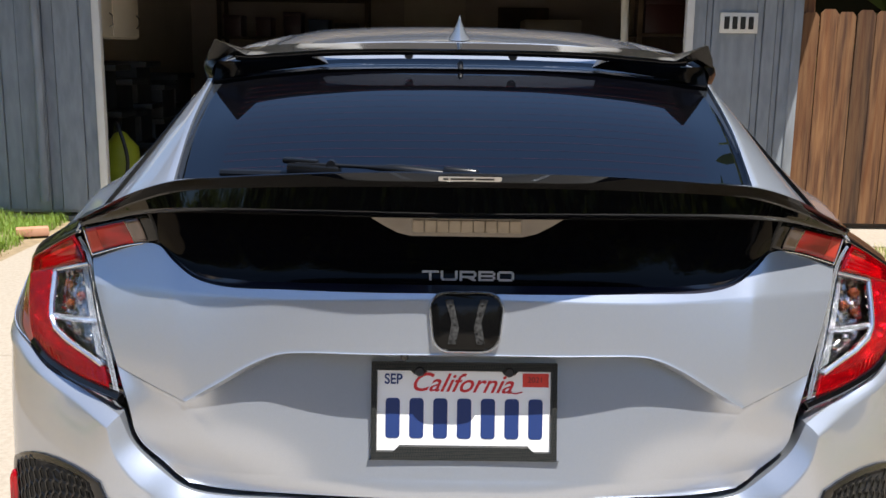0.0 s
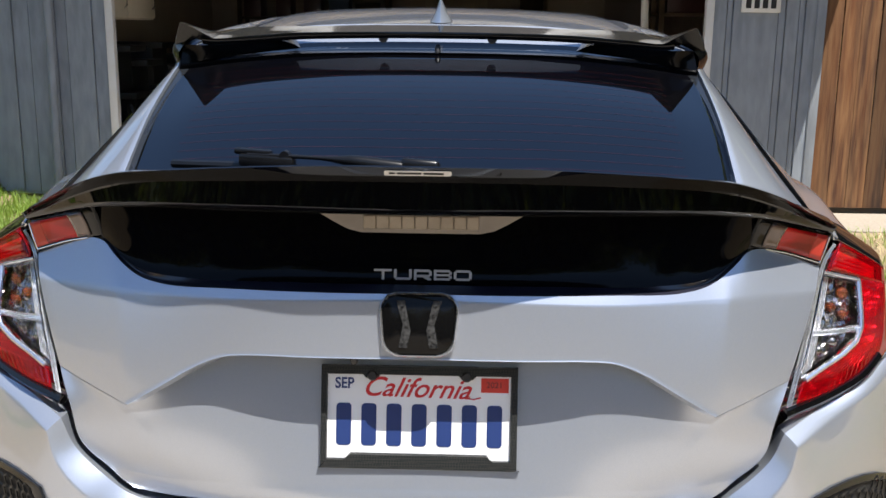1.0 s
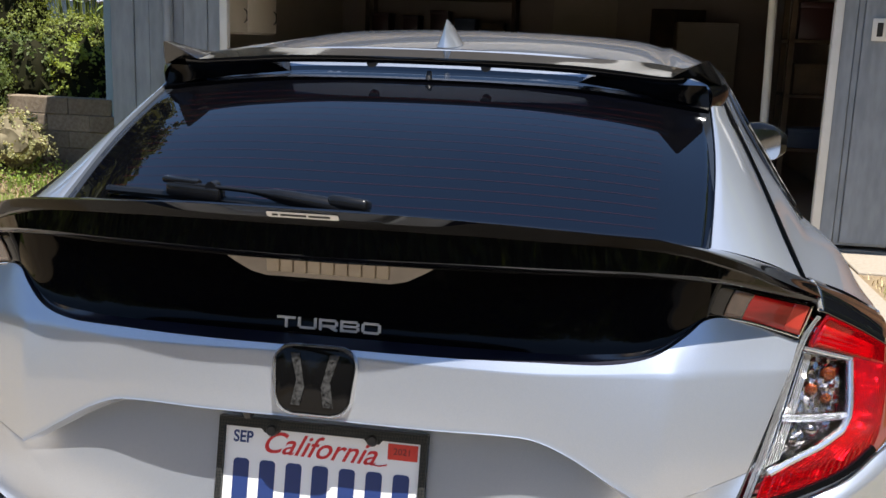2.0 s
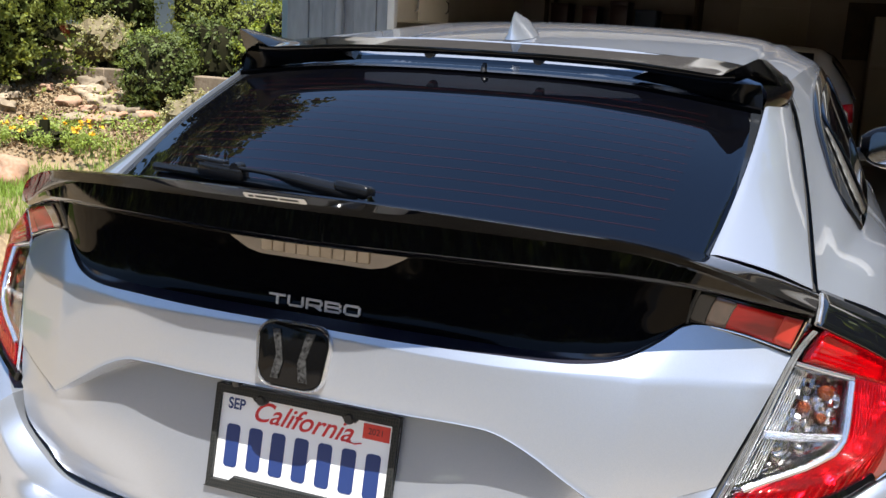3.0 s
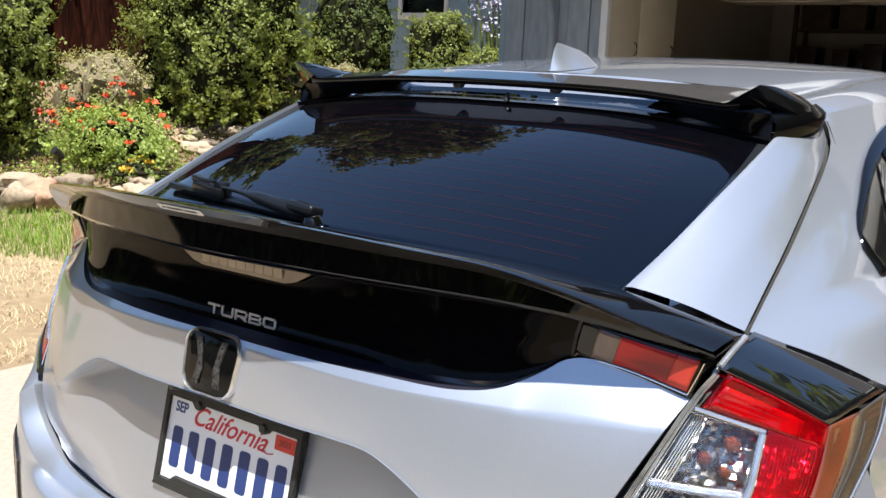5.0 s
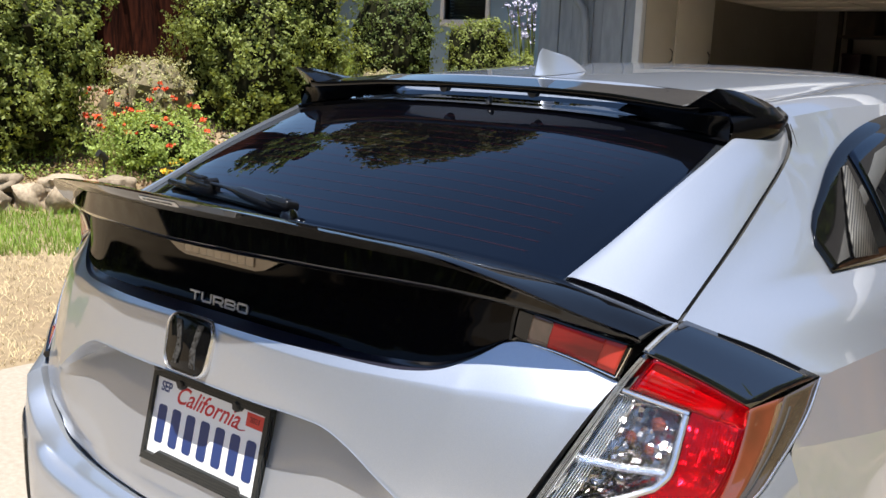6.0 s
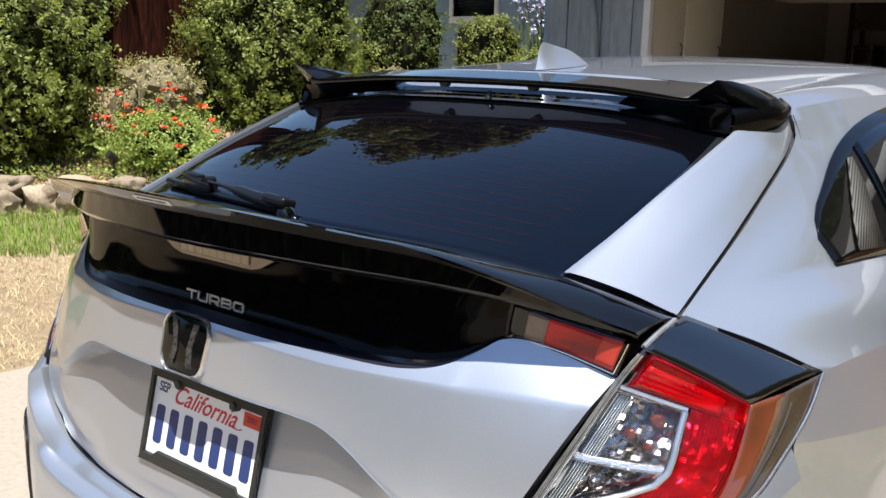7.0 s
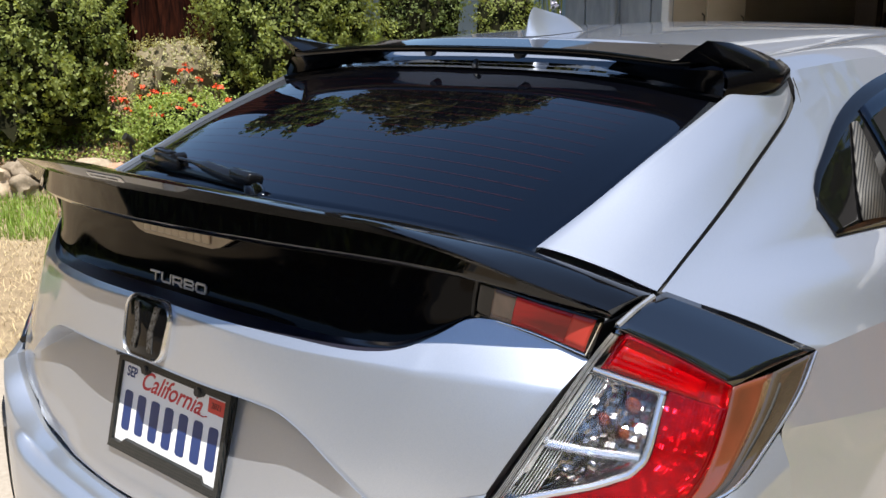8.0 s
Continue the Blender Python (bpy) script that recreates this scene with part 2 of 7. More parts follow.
# driveway slabs with joints
slab_y = [-9.0, -4.6, -0.3, 4.15, GY - 0.02]
driveway = thing("driveway", (0, 0, 0), "pale concrete driveway slabs", "driveway", kind="structure")
for y0, y1 in zip(slab_y[:-1], slab_y[1:]):
    for x0, x1 in ((DRIVE_L, -0.02), (-0.02, DRIVE_R)):
        bm = bmesh.new()
        add_box(bm, (x0 + 0.006, y0 + 0.006, -0.10), (x1 - 0.006, y1 - 0.006, 0.0), bevel=0.006, seg=1)
        part("slab", bm, CONCRETE, driveway)
bm = bmesh.new()
add_box(bm, (DRIVE_R + 0.006, 6.98, -0.10), (3.62, GY - 0.02, 0.004), bevel=0.006, seg=1)
solid("footpath", bm, CONCRETE, "pale concrete path along the fence", "path", kind="structure")
bm = bmesh.new()
add_box(bm, (-60, -17, -0.1), (60, -9.4, -0.004))
solid("road", bm, ASPHALT, "grey asphalt street", "road", kind="structure")
bm = bmesh.new()
add_box(bm, (-60, -9.4, -0.1), (60, -9.0, 0.002), bevel=0.01)
solid("kerb", bm, CONCRETE, "concrete kerb along the street", "kerb", kind="structure")

# garage: front walls of board siding either side of the open door
DL, DR = -2.66, 1.84


def board_wall(name, x0, x1, y, z0, z1, label, widths=(0.20, 0.13, 0.20, 0.09)):
    w = thing(name, (x0, y, z0), label, "wall", kind="structure")
    bm = bmesh.new()
    add_box(bm, (0, 0.02, 0), (x1 - x0, 0.16, z1 - z0))
    part("wall_core", bm, SIDING, w)
    x = 0.0
    k = 0
    while x < x1 - x0 - 0.02:
        wid = min(widths[k % 4], x1 - x0 - x)
        bm = bmesh.new()
        dep = (0.0, 0.012, 0.0, 0.012)[k % 4]
        add_box(bm, (x + 0.003, dep - 0.004, 0.02), (x + wid - 0.003, 0.03, z1 - z0), bevel=0.003, seg=1)
        part("board", bm, SIDING, w)
        x += wid
        k += 1
    return w


TOP = 2.75
board_wall("wall_west", -3.65, DL - 0.06, GY, 0.05, TOP, "grey-blue board siding beside the garage door")
board_wall("wall_east", DR + 0.06, 2.735, GY, 0.05, TOP, "grey-blue board siding with a number tile", (0.10, 0.045, 0.34, 0.055))
bm = bmesh.new()
add_box(bm, (DL - 0.06, GY + 0.02, 2.16), (DR + 0.06, GY + 0.16, TOP))
solid("wall_header", bm, SIDING, "grey-blue wall above the garage door", "wall", kind="structure")
for x in (DL, DR):
    bm = bmesh.new()
    x0 = x - 0.06 if x < 0 else x
    add_box(bm, (x0, GY - 0.025, 0.03), (x0 + 0.06, GY + 0.045, 2.16), bevel=0.004)
    solid("trim", bm, WHITE_TRIM, "white garage door jamb", "trim", kind="structure")
bm = bmesh.new()
add_box(bm, (DL - 0.06, GY - 0.028, 2.16), (DR + 0.06, GY + 0.172, 2.25), bevel=0.004)
solid("trim", bm, WHITE_TRIM, "white garage door head trim", "trim", kind="structure")
# interior
bm = bmesh.new()
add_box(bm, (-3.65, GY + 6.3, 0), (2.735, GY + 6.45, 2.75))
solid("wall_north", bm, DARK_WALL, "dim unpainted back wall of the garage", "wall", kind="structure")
bm = bmesh.new()
add_box(bm, (-3.65, GY + 0.16, 0), (-3.51, GY + 6.3, 2.75))
solid("wall_inside_west", bm, CREAM, "cream inner side wall of the garage", "wall", kind="structure")
bm = bmesh.new()
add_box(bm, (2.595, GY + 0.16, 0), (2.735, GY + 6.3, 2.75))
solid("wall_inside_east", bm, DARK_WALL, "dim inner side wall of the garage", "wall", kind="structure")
bm = bmesh.new()
add_box(bm, (-3.65, GY, -0.1), (2.735, GY + 6.45, 0.02))
solid("floor", bm, CONCRETE, "concrete garage floor", "floor", kind="structure")
bm = bmesh.new()
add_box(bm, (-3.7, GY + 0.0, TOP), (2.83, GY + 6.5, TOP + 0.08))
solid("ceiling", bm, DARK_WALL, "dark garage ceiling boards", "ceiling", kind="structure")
# sectional door, open, lying under the ceiling
overhead = thing("garage_door", (DL, GY + 0.35, 2.09), "open cream sectional garage door lying overhead", "garage door", in_world=True)
for k in range(4):
    bm = bmesh.new()
    y0 = GY + 0.35 + 0.60 * k
    add_box(bm, (DL + 0.02, y0 + 0.004, 2.09), (DR - 0.02, y0 + 0.596, 2.13), bevel=0.006)
    for i in range(4):
        x0 = DL + 0.12 + 1.10 * i
        add_box(bm, (x0, y0 + 0.09, 2.082), (x0 + 0.92, y0 + 0.51, 2.092), bevel=0.006)
    part("door_panel", bm, CREAM, overhead)
for x in (DL + 0.01, DR - 0.04):
    bm = bmesh.new()
    add_box(bm, (x, GY + 0.18, 2.135), (x + 0.03, GY + 3.0, 2.175))
    part("track", bm, DARK_CHROME, overhead)

# unseen roof: eaves shade the front, steep dark slope keeps spoiler reflections dark
bm = bmesh.new()
v = [bm.verts.new(p) for p in ((-3.85, GY - 0.75, TOP - 0.08), (3.145, GY - 0.75, TOP - 0.08), (3.145, GY + 3.2, TOP + 2.4), (-3.85, GY + 3.2, TOP + 2.4), (-3.85, GY + 7.0, TOP - 0.1), (3.145, GY + 7.0, TOP - 0.1))]
bm.faces.new(v[:4])
bm.faces.new((v[3], v[2], v[5], v[4]))
r = bmesh.ops.solidify(bm, geom=bm.faces[:], thickness=0.10)
solid("roof", bm, material("shingle_grey", (0.065, 0.058, 0.052), rough=0.9, var=(0.040, 0.036, 0.033), var_scale=6, var_amt=0.6), "unseen grey shingle garage roof with deep eaves", "roof", kind="structure")

for name, x in (("gable_west", -3.65), ("gable_east", 2.595)):
    bm = bmesh.new()
    add_prism(bm, [(GY, TOP + 0.08), (GY + 6.45, TOP + 0.08), (GY + 3.2, TOP + 2.28)], 0.14, Matrix(((0, 0, 1, x), (1, 0, 0, 0), (0, 1, 0, 0), (0, 0, 0, 1))))
    solid(name, bm, SIDING, "grey-blue gable end of the garage", "wall", kind="structure")
# unseen fascia, added as a bright band for the car roof to reflect
bm = bmesh.new()
add_box(bm, (-3.87, GY - 0.79, TOP - 0.26), (3.165, GY - 0.765, TOP - 0.02), bevel=0.004)
solid("trim", bm, WHITE_TRIM, "unseen white fascia board added along the garage eaves", "trim", kind="structure")

# house wing behind the garden
HY = 11.2
house = thing("house", (-8, HY, 0), "light blue stucco house wing behind the shrubs", "house", in_world=True)
bm = bmesh.new()
WX0, WX1, WZ0, WZ1 = -7.62, -6.90, 1.99, 2.9
add_box(bm, (-13.0, HY, 0), (WX0, HY + 0.2, 3.0))
add_box(bm, (WX1, HY, 0), (-3.66, HY + 0.2, 3.0))
add_box(bm, (WX0, HY, 0), (WX1, HY + 0.2, WZ0))
add_box(bm, (WX0, HY, WZ1), (WX1, HY + 0.2, 3.0))
part("wall", bm, STUCCO, house, "light blue stucco wall")
bm = bmesh.new()
add_box(bm, (-3.80, GY + 0.17, 0), (-3.66, HY, 2.8))
part("side_wall", bm, STUCCO, house)
bm = bmesh.new()
for lo, hi in (((WX0, HY - 0.03, WZ0 - 0.05), (WX1, HY + 0.1, WZ0 + 0.04)), ((WX0, HY - 0.03, WZ1), (WX1, HY + 0.1, WZ1 + 0.06)), ((WX0 - 0.06, HY - 0.03, WZ0 - 0.05), (WX0, HY + 0.1, WZ1 + 0.06)), ((WX1, HY - 0.03, WZ0 - 0.05), (WX1 + 0.06, HY + 0.1, WZ1 + 0.06))):
    add_box(bm, lo, hi, bevel=0.004)
win_ob = part("window", bm, WHITE_TRIM, house, "white framed window with dark blinds")
bm = bmesh.new()
for k in range(22):
    z = WZ0 + 0.06 + k * 0.042
    add_box(bm, (WX0 + 0.01, HY + 0.10, z), (WX1 - 0.01, HY + 0.125, z + 0.028), pose(0, 0, 0))
part("blind", bm, material("blind_dark", (0.03, 0.035, 0.04), rough=0.5), win_ob)
bm = bmesh.new()
add_box(bm, (WX0, HY + 0.06, WZ0), (WX1, HY + 0.066, WZ1))
part("pane", bm, TINT_PANE := glass_material("window_pane", (0.8, 0.85, 0.85)), win_ob)
bm = bmesh.new()
add_box(bm, (WX0 - 0.2, HY + 0.2, 0), (WX1 + 0.2, HY + 0.3, 3.0))
part("back_panel", bm, material("room_dark", (0.02, 0.02, 0.022), rough=0.9), house)
bm = bmesh.new()
v = [bm.verts.new(p) for p in ((-13.3, HY - 0.6, 2.95), (-3.9, HY - 0.6, 2.95), (-3.9, HY + 4, 4.3), (-13.3, HY + 4, 4.3))]
bm.faces.new(v)
bmesh.ops.solidify(bm, geom=bm.faces[:], thickness=0.1)
part("house_roof", bm, bpy.data.materials["shingle_grey"], house)

# cedar fence to the east of the garage
FY = GY + 0.02
fence = thing("fence", (2.76, FY, 0), "weathered red-brown cedar board fence", "fence", in_world=True)
rng = random.Random(4)
x = 2.748
bm = bmesh.new()
add_box(bm, (2.75, FY + 0.04, 0), (2.85, FY + 0.14, 1.80))
part("post", bm, CEDAR, fence)
for z in (0.35, 1.45):
    bm = bmesh.new()
    add_box(bm, (2.76, FY + 0.025, z), (9.0, FY + 0.065, z + 0.09))
    part("rail", bm, CEDAR, fence)
k = 0
while x < 9.0:
    wid = 0.138 + rng.uniform(-0.003, 0.003)
    h = 1.70 + rng.uniform(-0.015, 0.015)
    bm = bmesh.new()
    add_prism(bm, [(0, 0.04), (wid, 0.04), (wid, h - 0.035), (wid - 0.03, h), (0.03, h), (0, h - 0.035)], 0.018)
    bmesh.ops.transform(bm, matrix=pose(x, FY + 0.022 + rng.uniform(0, 0.004), 0, 90, rng.uniform(-0.25, 0.25), 0), verts=bm.verts)
    part("board", bm, CEDAR, fence)
    x += wid + rng.uniform(0.003, 0.009)
    k += 1


# the car: its middle plane is x = 0, its nose points to +y
CAR_LABEL = "silver hatchback car with gloss black spoilers parked on the driveway"
car = thing("car", (0, 3.6, 0), CAR_LABEL, "car", in_world=True)
TINT = material("tinted_glass", (0.0011, 0.0013, 0.0026), rough=0.006, spec=0.56,
                var=(0.0018, 0.0017, 0.0016), var_scale=6.0, var_amt=0.4)
TINT.node_tree.nodes["Principled BSDF"].inputs["IOR"].default_value = 1.58
TINT.node_tree.nodes["Principled BSDF"].inputs["Specular Tint"].default_value = (0.68, 0.84, 1.0, 1)
LOWER_GLASS = material("black_glass", (0.002, 0.002, 0.003), rough=0.05, spec=0.12, rough_var=0.02)
RED_LENS = material("red_lens", (0.30, 0.0012, 0.006), rough=0.2, spec=0.2, coat=0.7, coat_rough=0.01, var=(0.10, 0.0006, 0.002), var_scale=11.0, var_amt=0.95,
                    fine=(0.62, 0.010, 0.022), fine_scale=70.0, fine_amt=0.6, stretch=(1.5, 1.5, 0.3), bump=0.12, bump_scale=60.0)
REFLECTION_RED = material("reflection_red", (0.19, 0.004, 0.007), rough=0.2, coat=0.8, coat_rough=0.01, var=(0.30, 0.008, 0.012), var_scale=20.0, var_amt=0.8)
BAND_RED = material("band_red_lens", (0.46, 0.006, 0.007), rough=0.2, spec=0.25, coat=0.35, coat_rough=0.01, var=(0.16, 0.004, 0.004), var_scale=26.0, var_amt=0.9, stretch=(0.35, 0.35, 1.6))
SMOKE_LENS = material("smoked_lens", (0.075, 0.045, 0.032), rough=0.15, coat=1.0, var=(0.14, 0.075, 0.055), var_scale=30.0, var_amt=0.7, stretch=(1.6, 1.6, 0.4))
PALE_RED = material("pale_red_lens", (0.42, 0.030, 0.020), rough=0.22, spec=0.25, coat=0.3, coat_rough=0.01, var=(0.50, 0.055, 0.040), var_scale=18.0, var_amt=0.6)
BRIGHT_FACET = material("bright_facet", (0.80, 0.79, 0.78), rough=0.24, metal=1.0, var=(0.22, 0.21, 0.20), var_scale=40, var_amt=0.9)
AMBER = material("amber_bulb", (0.16, 0.035, 0.008), rough=0.08, metal=0.5, coat=1.0, var=(0.08, 0.016, 0.004), var_scale=60.0, var_amt=0.6)
RIB = material("clear_rib", (0.66, 0.67, 0.69), rough=0.12, metal=0.7, coat=1.0, var=(0.34, 0.345, 0.35), var_scale=30, var_amt=0.7)
FACET = material("facet_chrome", (0.34, 0.33, 0.33), rough=0.2, metal=1.0, var=(0.10, 0.075, 0.055), var_scale=38, var_amt=0.85, fine=(0.62, 0.61, 0.62), fine_scale=150, fine_amt=0.5)
GARNISH = material("garnish_black", (0.004, 0.0045, 0.006), rough=0.02, spec=1.0, rough_var=0.01)
GARNISH.node_tree.nodes["Principled BSDF"].inputs["IOR"].default_value = 1.75
SMOKE_RED = material("smoked_marker", (0.10, 0.034, 0.016), rough=0.12, coat=1.0, var=(0.18, 0.045, 0.02), var_scale=14, var_amt=0.6)
FRAME_CLEAR = material("bright_frame", (0.62, 0.66, 0.74), rough=0.18, metal=0.8, coat=1.0, var=(0.40, 0.42, 0.48), var_scale=24, var_amt=0.6)
CLEAR = glass_material("clear_lens", (0.96, 0.97, 0.98))
RED_CLEAR = glass_material("red_plastic", (0.72, 0.005, 0.017), rough=0.05, trans=0.93)
RED_CLEAR.node_tree.nodes["Principled BSDF"].inputs["Specular IOR Level"].default_value = 0.4
STICKER_GREY = material("sticker_grey", (0.70, 0.69, 0.67), rough=0.4, metal=0.2, var=(0.6, 0.59, 0.57), var_scale=40)
CARBON = material("carbon_weave", (0.03, 0.03, 0.032), rough=0.35, spec=0.3)


def weave(mat, scale, dark=(0.008, 0.012, 0.013), light=(0.032, 0.031, 0.030)):
    """A woven pattern for carbon cloth."""
    nt = mat.node_tree
    ck = nt.nodes.new("ShaderNodeTexChecker")
    ck.inputs["Scale"].default_value = scale
    ck.inputs["Color1"].default_value, ck.inputs["Color2"].default_value = (*dark, 1), (*light, 1)
    mp = nt.nodes.new("ShaderNodeMapping")
    mp.inputs["Rotation"].default_value = (0, radians(45), radians(3))
    co = nt.nodes.new("ShaderNodeTexCoord")
    nt.links.new(co.outputs["Object"], mp.inputs["Vector"])
    nt.links.new(mp.outputs[0], ck.inputs["Vector"])
    nt.links.new(ck.outputs["Color"], nt.nodes["Principled BSDF"].inputs["Base Color"])


weave(CARBON, 330.0)

# curves shared by neighbouring panels, from the middle plane outwards
PANEL_EDGE = [(0, 1.449, 0.984), (0.19, 1.453, 0.983), (0.29, 1.466, 0.982), (0.40, 1.497, 0.979), (0.45, 1.514, 0.987), (0.487, 1.536, 1.006), (0.521, 1.579, 1.032)]
LAMP_TOP_EDGE = [(0.521, 1.579, 1.032), (0.552, 1.597, 1.031), (0.66, 1.638, 0.993)]
J, K = (0.660, 1.638, 0.993), (0.563, 1.492, 0.768)
CREASE = [(0, 1.425, 0.889), (0.16, 1.431, 0.888), (0.255, 1.440, 0.887), (0.30, 1.446, 0.882), (0.345, 1.453, 0.863), (0.40, 1.459, 0.829), (0.46, 1.465, 0.791)]
CREASE_OUT = [(0.46, 1.465, 0.791), (0.53, 1.497, 0.812), (0.590, 1.533, 0.830)]
HATCH_LOW = [(0, 1.430, 0.640), (0.15, 1.434, 0.640), (0.29, 1.453, 0.637), (0.40, 1.482, 0.630), (0.465, 1.490, 0.638), (0.506, 1.489, 0.672), (0.548, 1.500, 0.715), K]
GAP = [(0.578, 2.350, 1.332), (0.600, 2.338, 1.292), (0.611, 2.300, 1.262), (0.623, 2.236, 1.238), (0.644, 2.088, 1.181), (0.659, 1.967, 1.133), (0.671, 1.858, 1.092), (0.682, 1.768, 1.060)]
GLASS_SIDE = [(0.530, 1.700, 1.098), (0.541, 1.810, 1.143), (0.550, 1.927, 1.193), (0.554, 2.030, 1.232), (0.556, 2.21, 1.297)]


def inward(line, dy, dz=0.0, dx=0.0):
    """A line moved towards the car's inside."""
    a = np.array(line, float)
    return a + np.stack([-np.sign(a[:, 0]) * dx, np.full(len(a), dy), np.full(len(a), dz)], 1)


# hatch door, painted part: two smooth surfaces, above and below the crease, each fitted through its curves
def smooth_field(points, terms):
    """A function y(x, z) of few terms that passes close to all the points."""
    p = np.array(points, float)

    def rows(x, z):
        return np.stack([np.abs(x / 0.5) ** i * ((z - 0.85) / 0.15) ** j for i, j in terms], -1)

    c = np.linalg.lstsq(rows(p[:, 0], p[:, 2]), p[:, 1], rcond=None)[0]
    return lambda x, z: rows(np.asarray(x, float), np.asarray(z, float)) @ c


HIGH_EDGE = [J, (0.625, 1.586, 0.912), (0.590, 1.533, 0.830)]
R_TOP = [(0, 1.494, 0.876), (0.16, 1.494, 0.875), (0.25, 1.494, 0.873), (0.295, 1.492, 0.867), (0.342, 1.487, 0.849), (0.396, 1.478, 0.819), (0.452, 1.468, 0.788)]
R_LOW = [(0, 1.436, 0.668), (0.25, 1.444, 0.667), (0.37, 1.467, 0.664), (0.44, 1.481, 0.665), (0.506, 1.489, 0.673)]
LOW_EDGE = [(0.590, 1.533, 0.828), (0.563, 1.492, 0.768), (0.548, 1.500, 0.715), (0.506, 1.489, 0.673)]
upper_y = smooth_field(PANEL_EDGE + LAMP_TOP_EDGE + HIGH_EDGE + CREASE + CREASE_OUT, [(0, 0), (0, 1), (0, 2), (2, 0), (2, 1), (3, 0), (4, 0), (2, 2)])
lower_y = smooth_field(R_TOP + R_LOW + LOW_EDGE[:3], [(0, 0), (0, 1), (0, 2), (2, 0), (2, 1), (4, 0)])


def on_field(line, field):
    a = np.array(line, float)
    a[:, 1] = field(a[:, 0], a[:, 2])
    return a


def between(a, b, n):
    return np.array([a * (1 - v) + b * v for v in np.linspace(0, 1, n)])


def relax(g, times):
    """Evens out the depth of a half sheet between its fixed edges; its first column is the middle plane."""
    for _ in range(times):
        y = g[:, :, 1].copy()
        g[1:-1, 1:-1, 1] = (y[:-2, 1:-1] + y[2:, 1:-1] + y[1:-1, :-2] + y[1:-1, 2:]) / 4
        g[1:-1, 0, 1] = (y[:-2, 0] + y[2:, 0] + 2 * y[1:-1, 1]) / 4


PANEL_EDGE = on_field(spline(PANEL_EDGE, 60), upper_y)
top = np.vstack([PANEL_EDGE[::2], on_field(spline(LAMP_TOP_EDGE, 14), upper_y)[1:]])
top = spline(top, 80)
crease = on_field(np.vstack([spline(CREASE, 56), spline(CREASE_OUT, 25)[1:]]), upper_y)
corner = 55
r0 = on_field(np.vstack([spline(R_TOP, 56), crease[corner + 1:] - np.array((0, 0, 0.002))]), lower_y)
r4 = spline(R_LOW, 80)
r0_flat = np.vstack([spline(R_TOP, 56), crease[corner + 1:]])
wing = np.clip((np.arange(80) - corner + 8) / 12.0, 0, 1)
wing = wing * wing * (3 - 2 * wing)
lift = (crease[:, 1] + 0.0008 - r0[:, 1]) * wing
# a sharp crease across the door under the black panel
BREAK_X, BREAK_Z = (0.0, 0.16, 0.30, 0.45, 0.56, 0.64), (0.977, 0.973, 0.968, 0.9665, 0.963, 0.959)
fold = top.copy()
for _ in range(4):
    share = np.clip((top[:, 2] - np.interp(fold[:, 0], BREAK_X, BREAK_Z)) / (top[:, 2] - crease[:, 2]), 0.06, 0.75)
    fold = top * (1 - share[:, None]) + crease * share[:, None]
fold[:, 1] = upper_y(fold[:, 0], fold[:, 2]) - np.minimum(0.26 * (top[:, 2] - fold[:, 2]), 0.010)
above = np.linspace(0, 1, 12)[:, None]
below = np.linspace(0, 1, 22)[:, None]


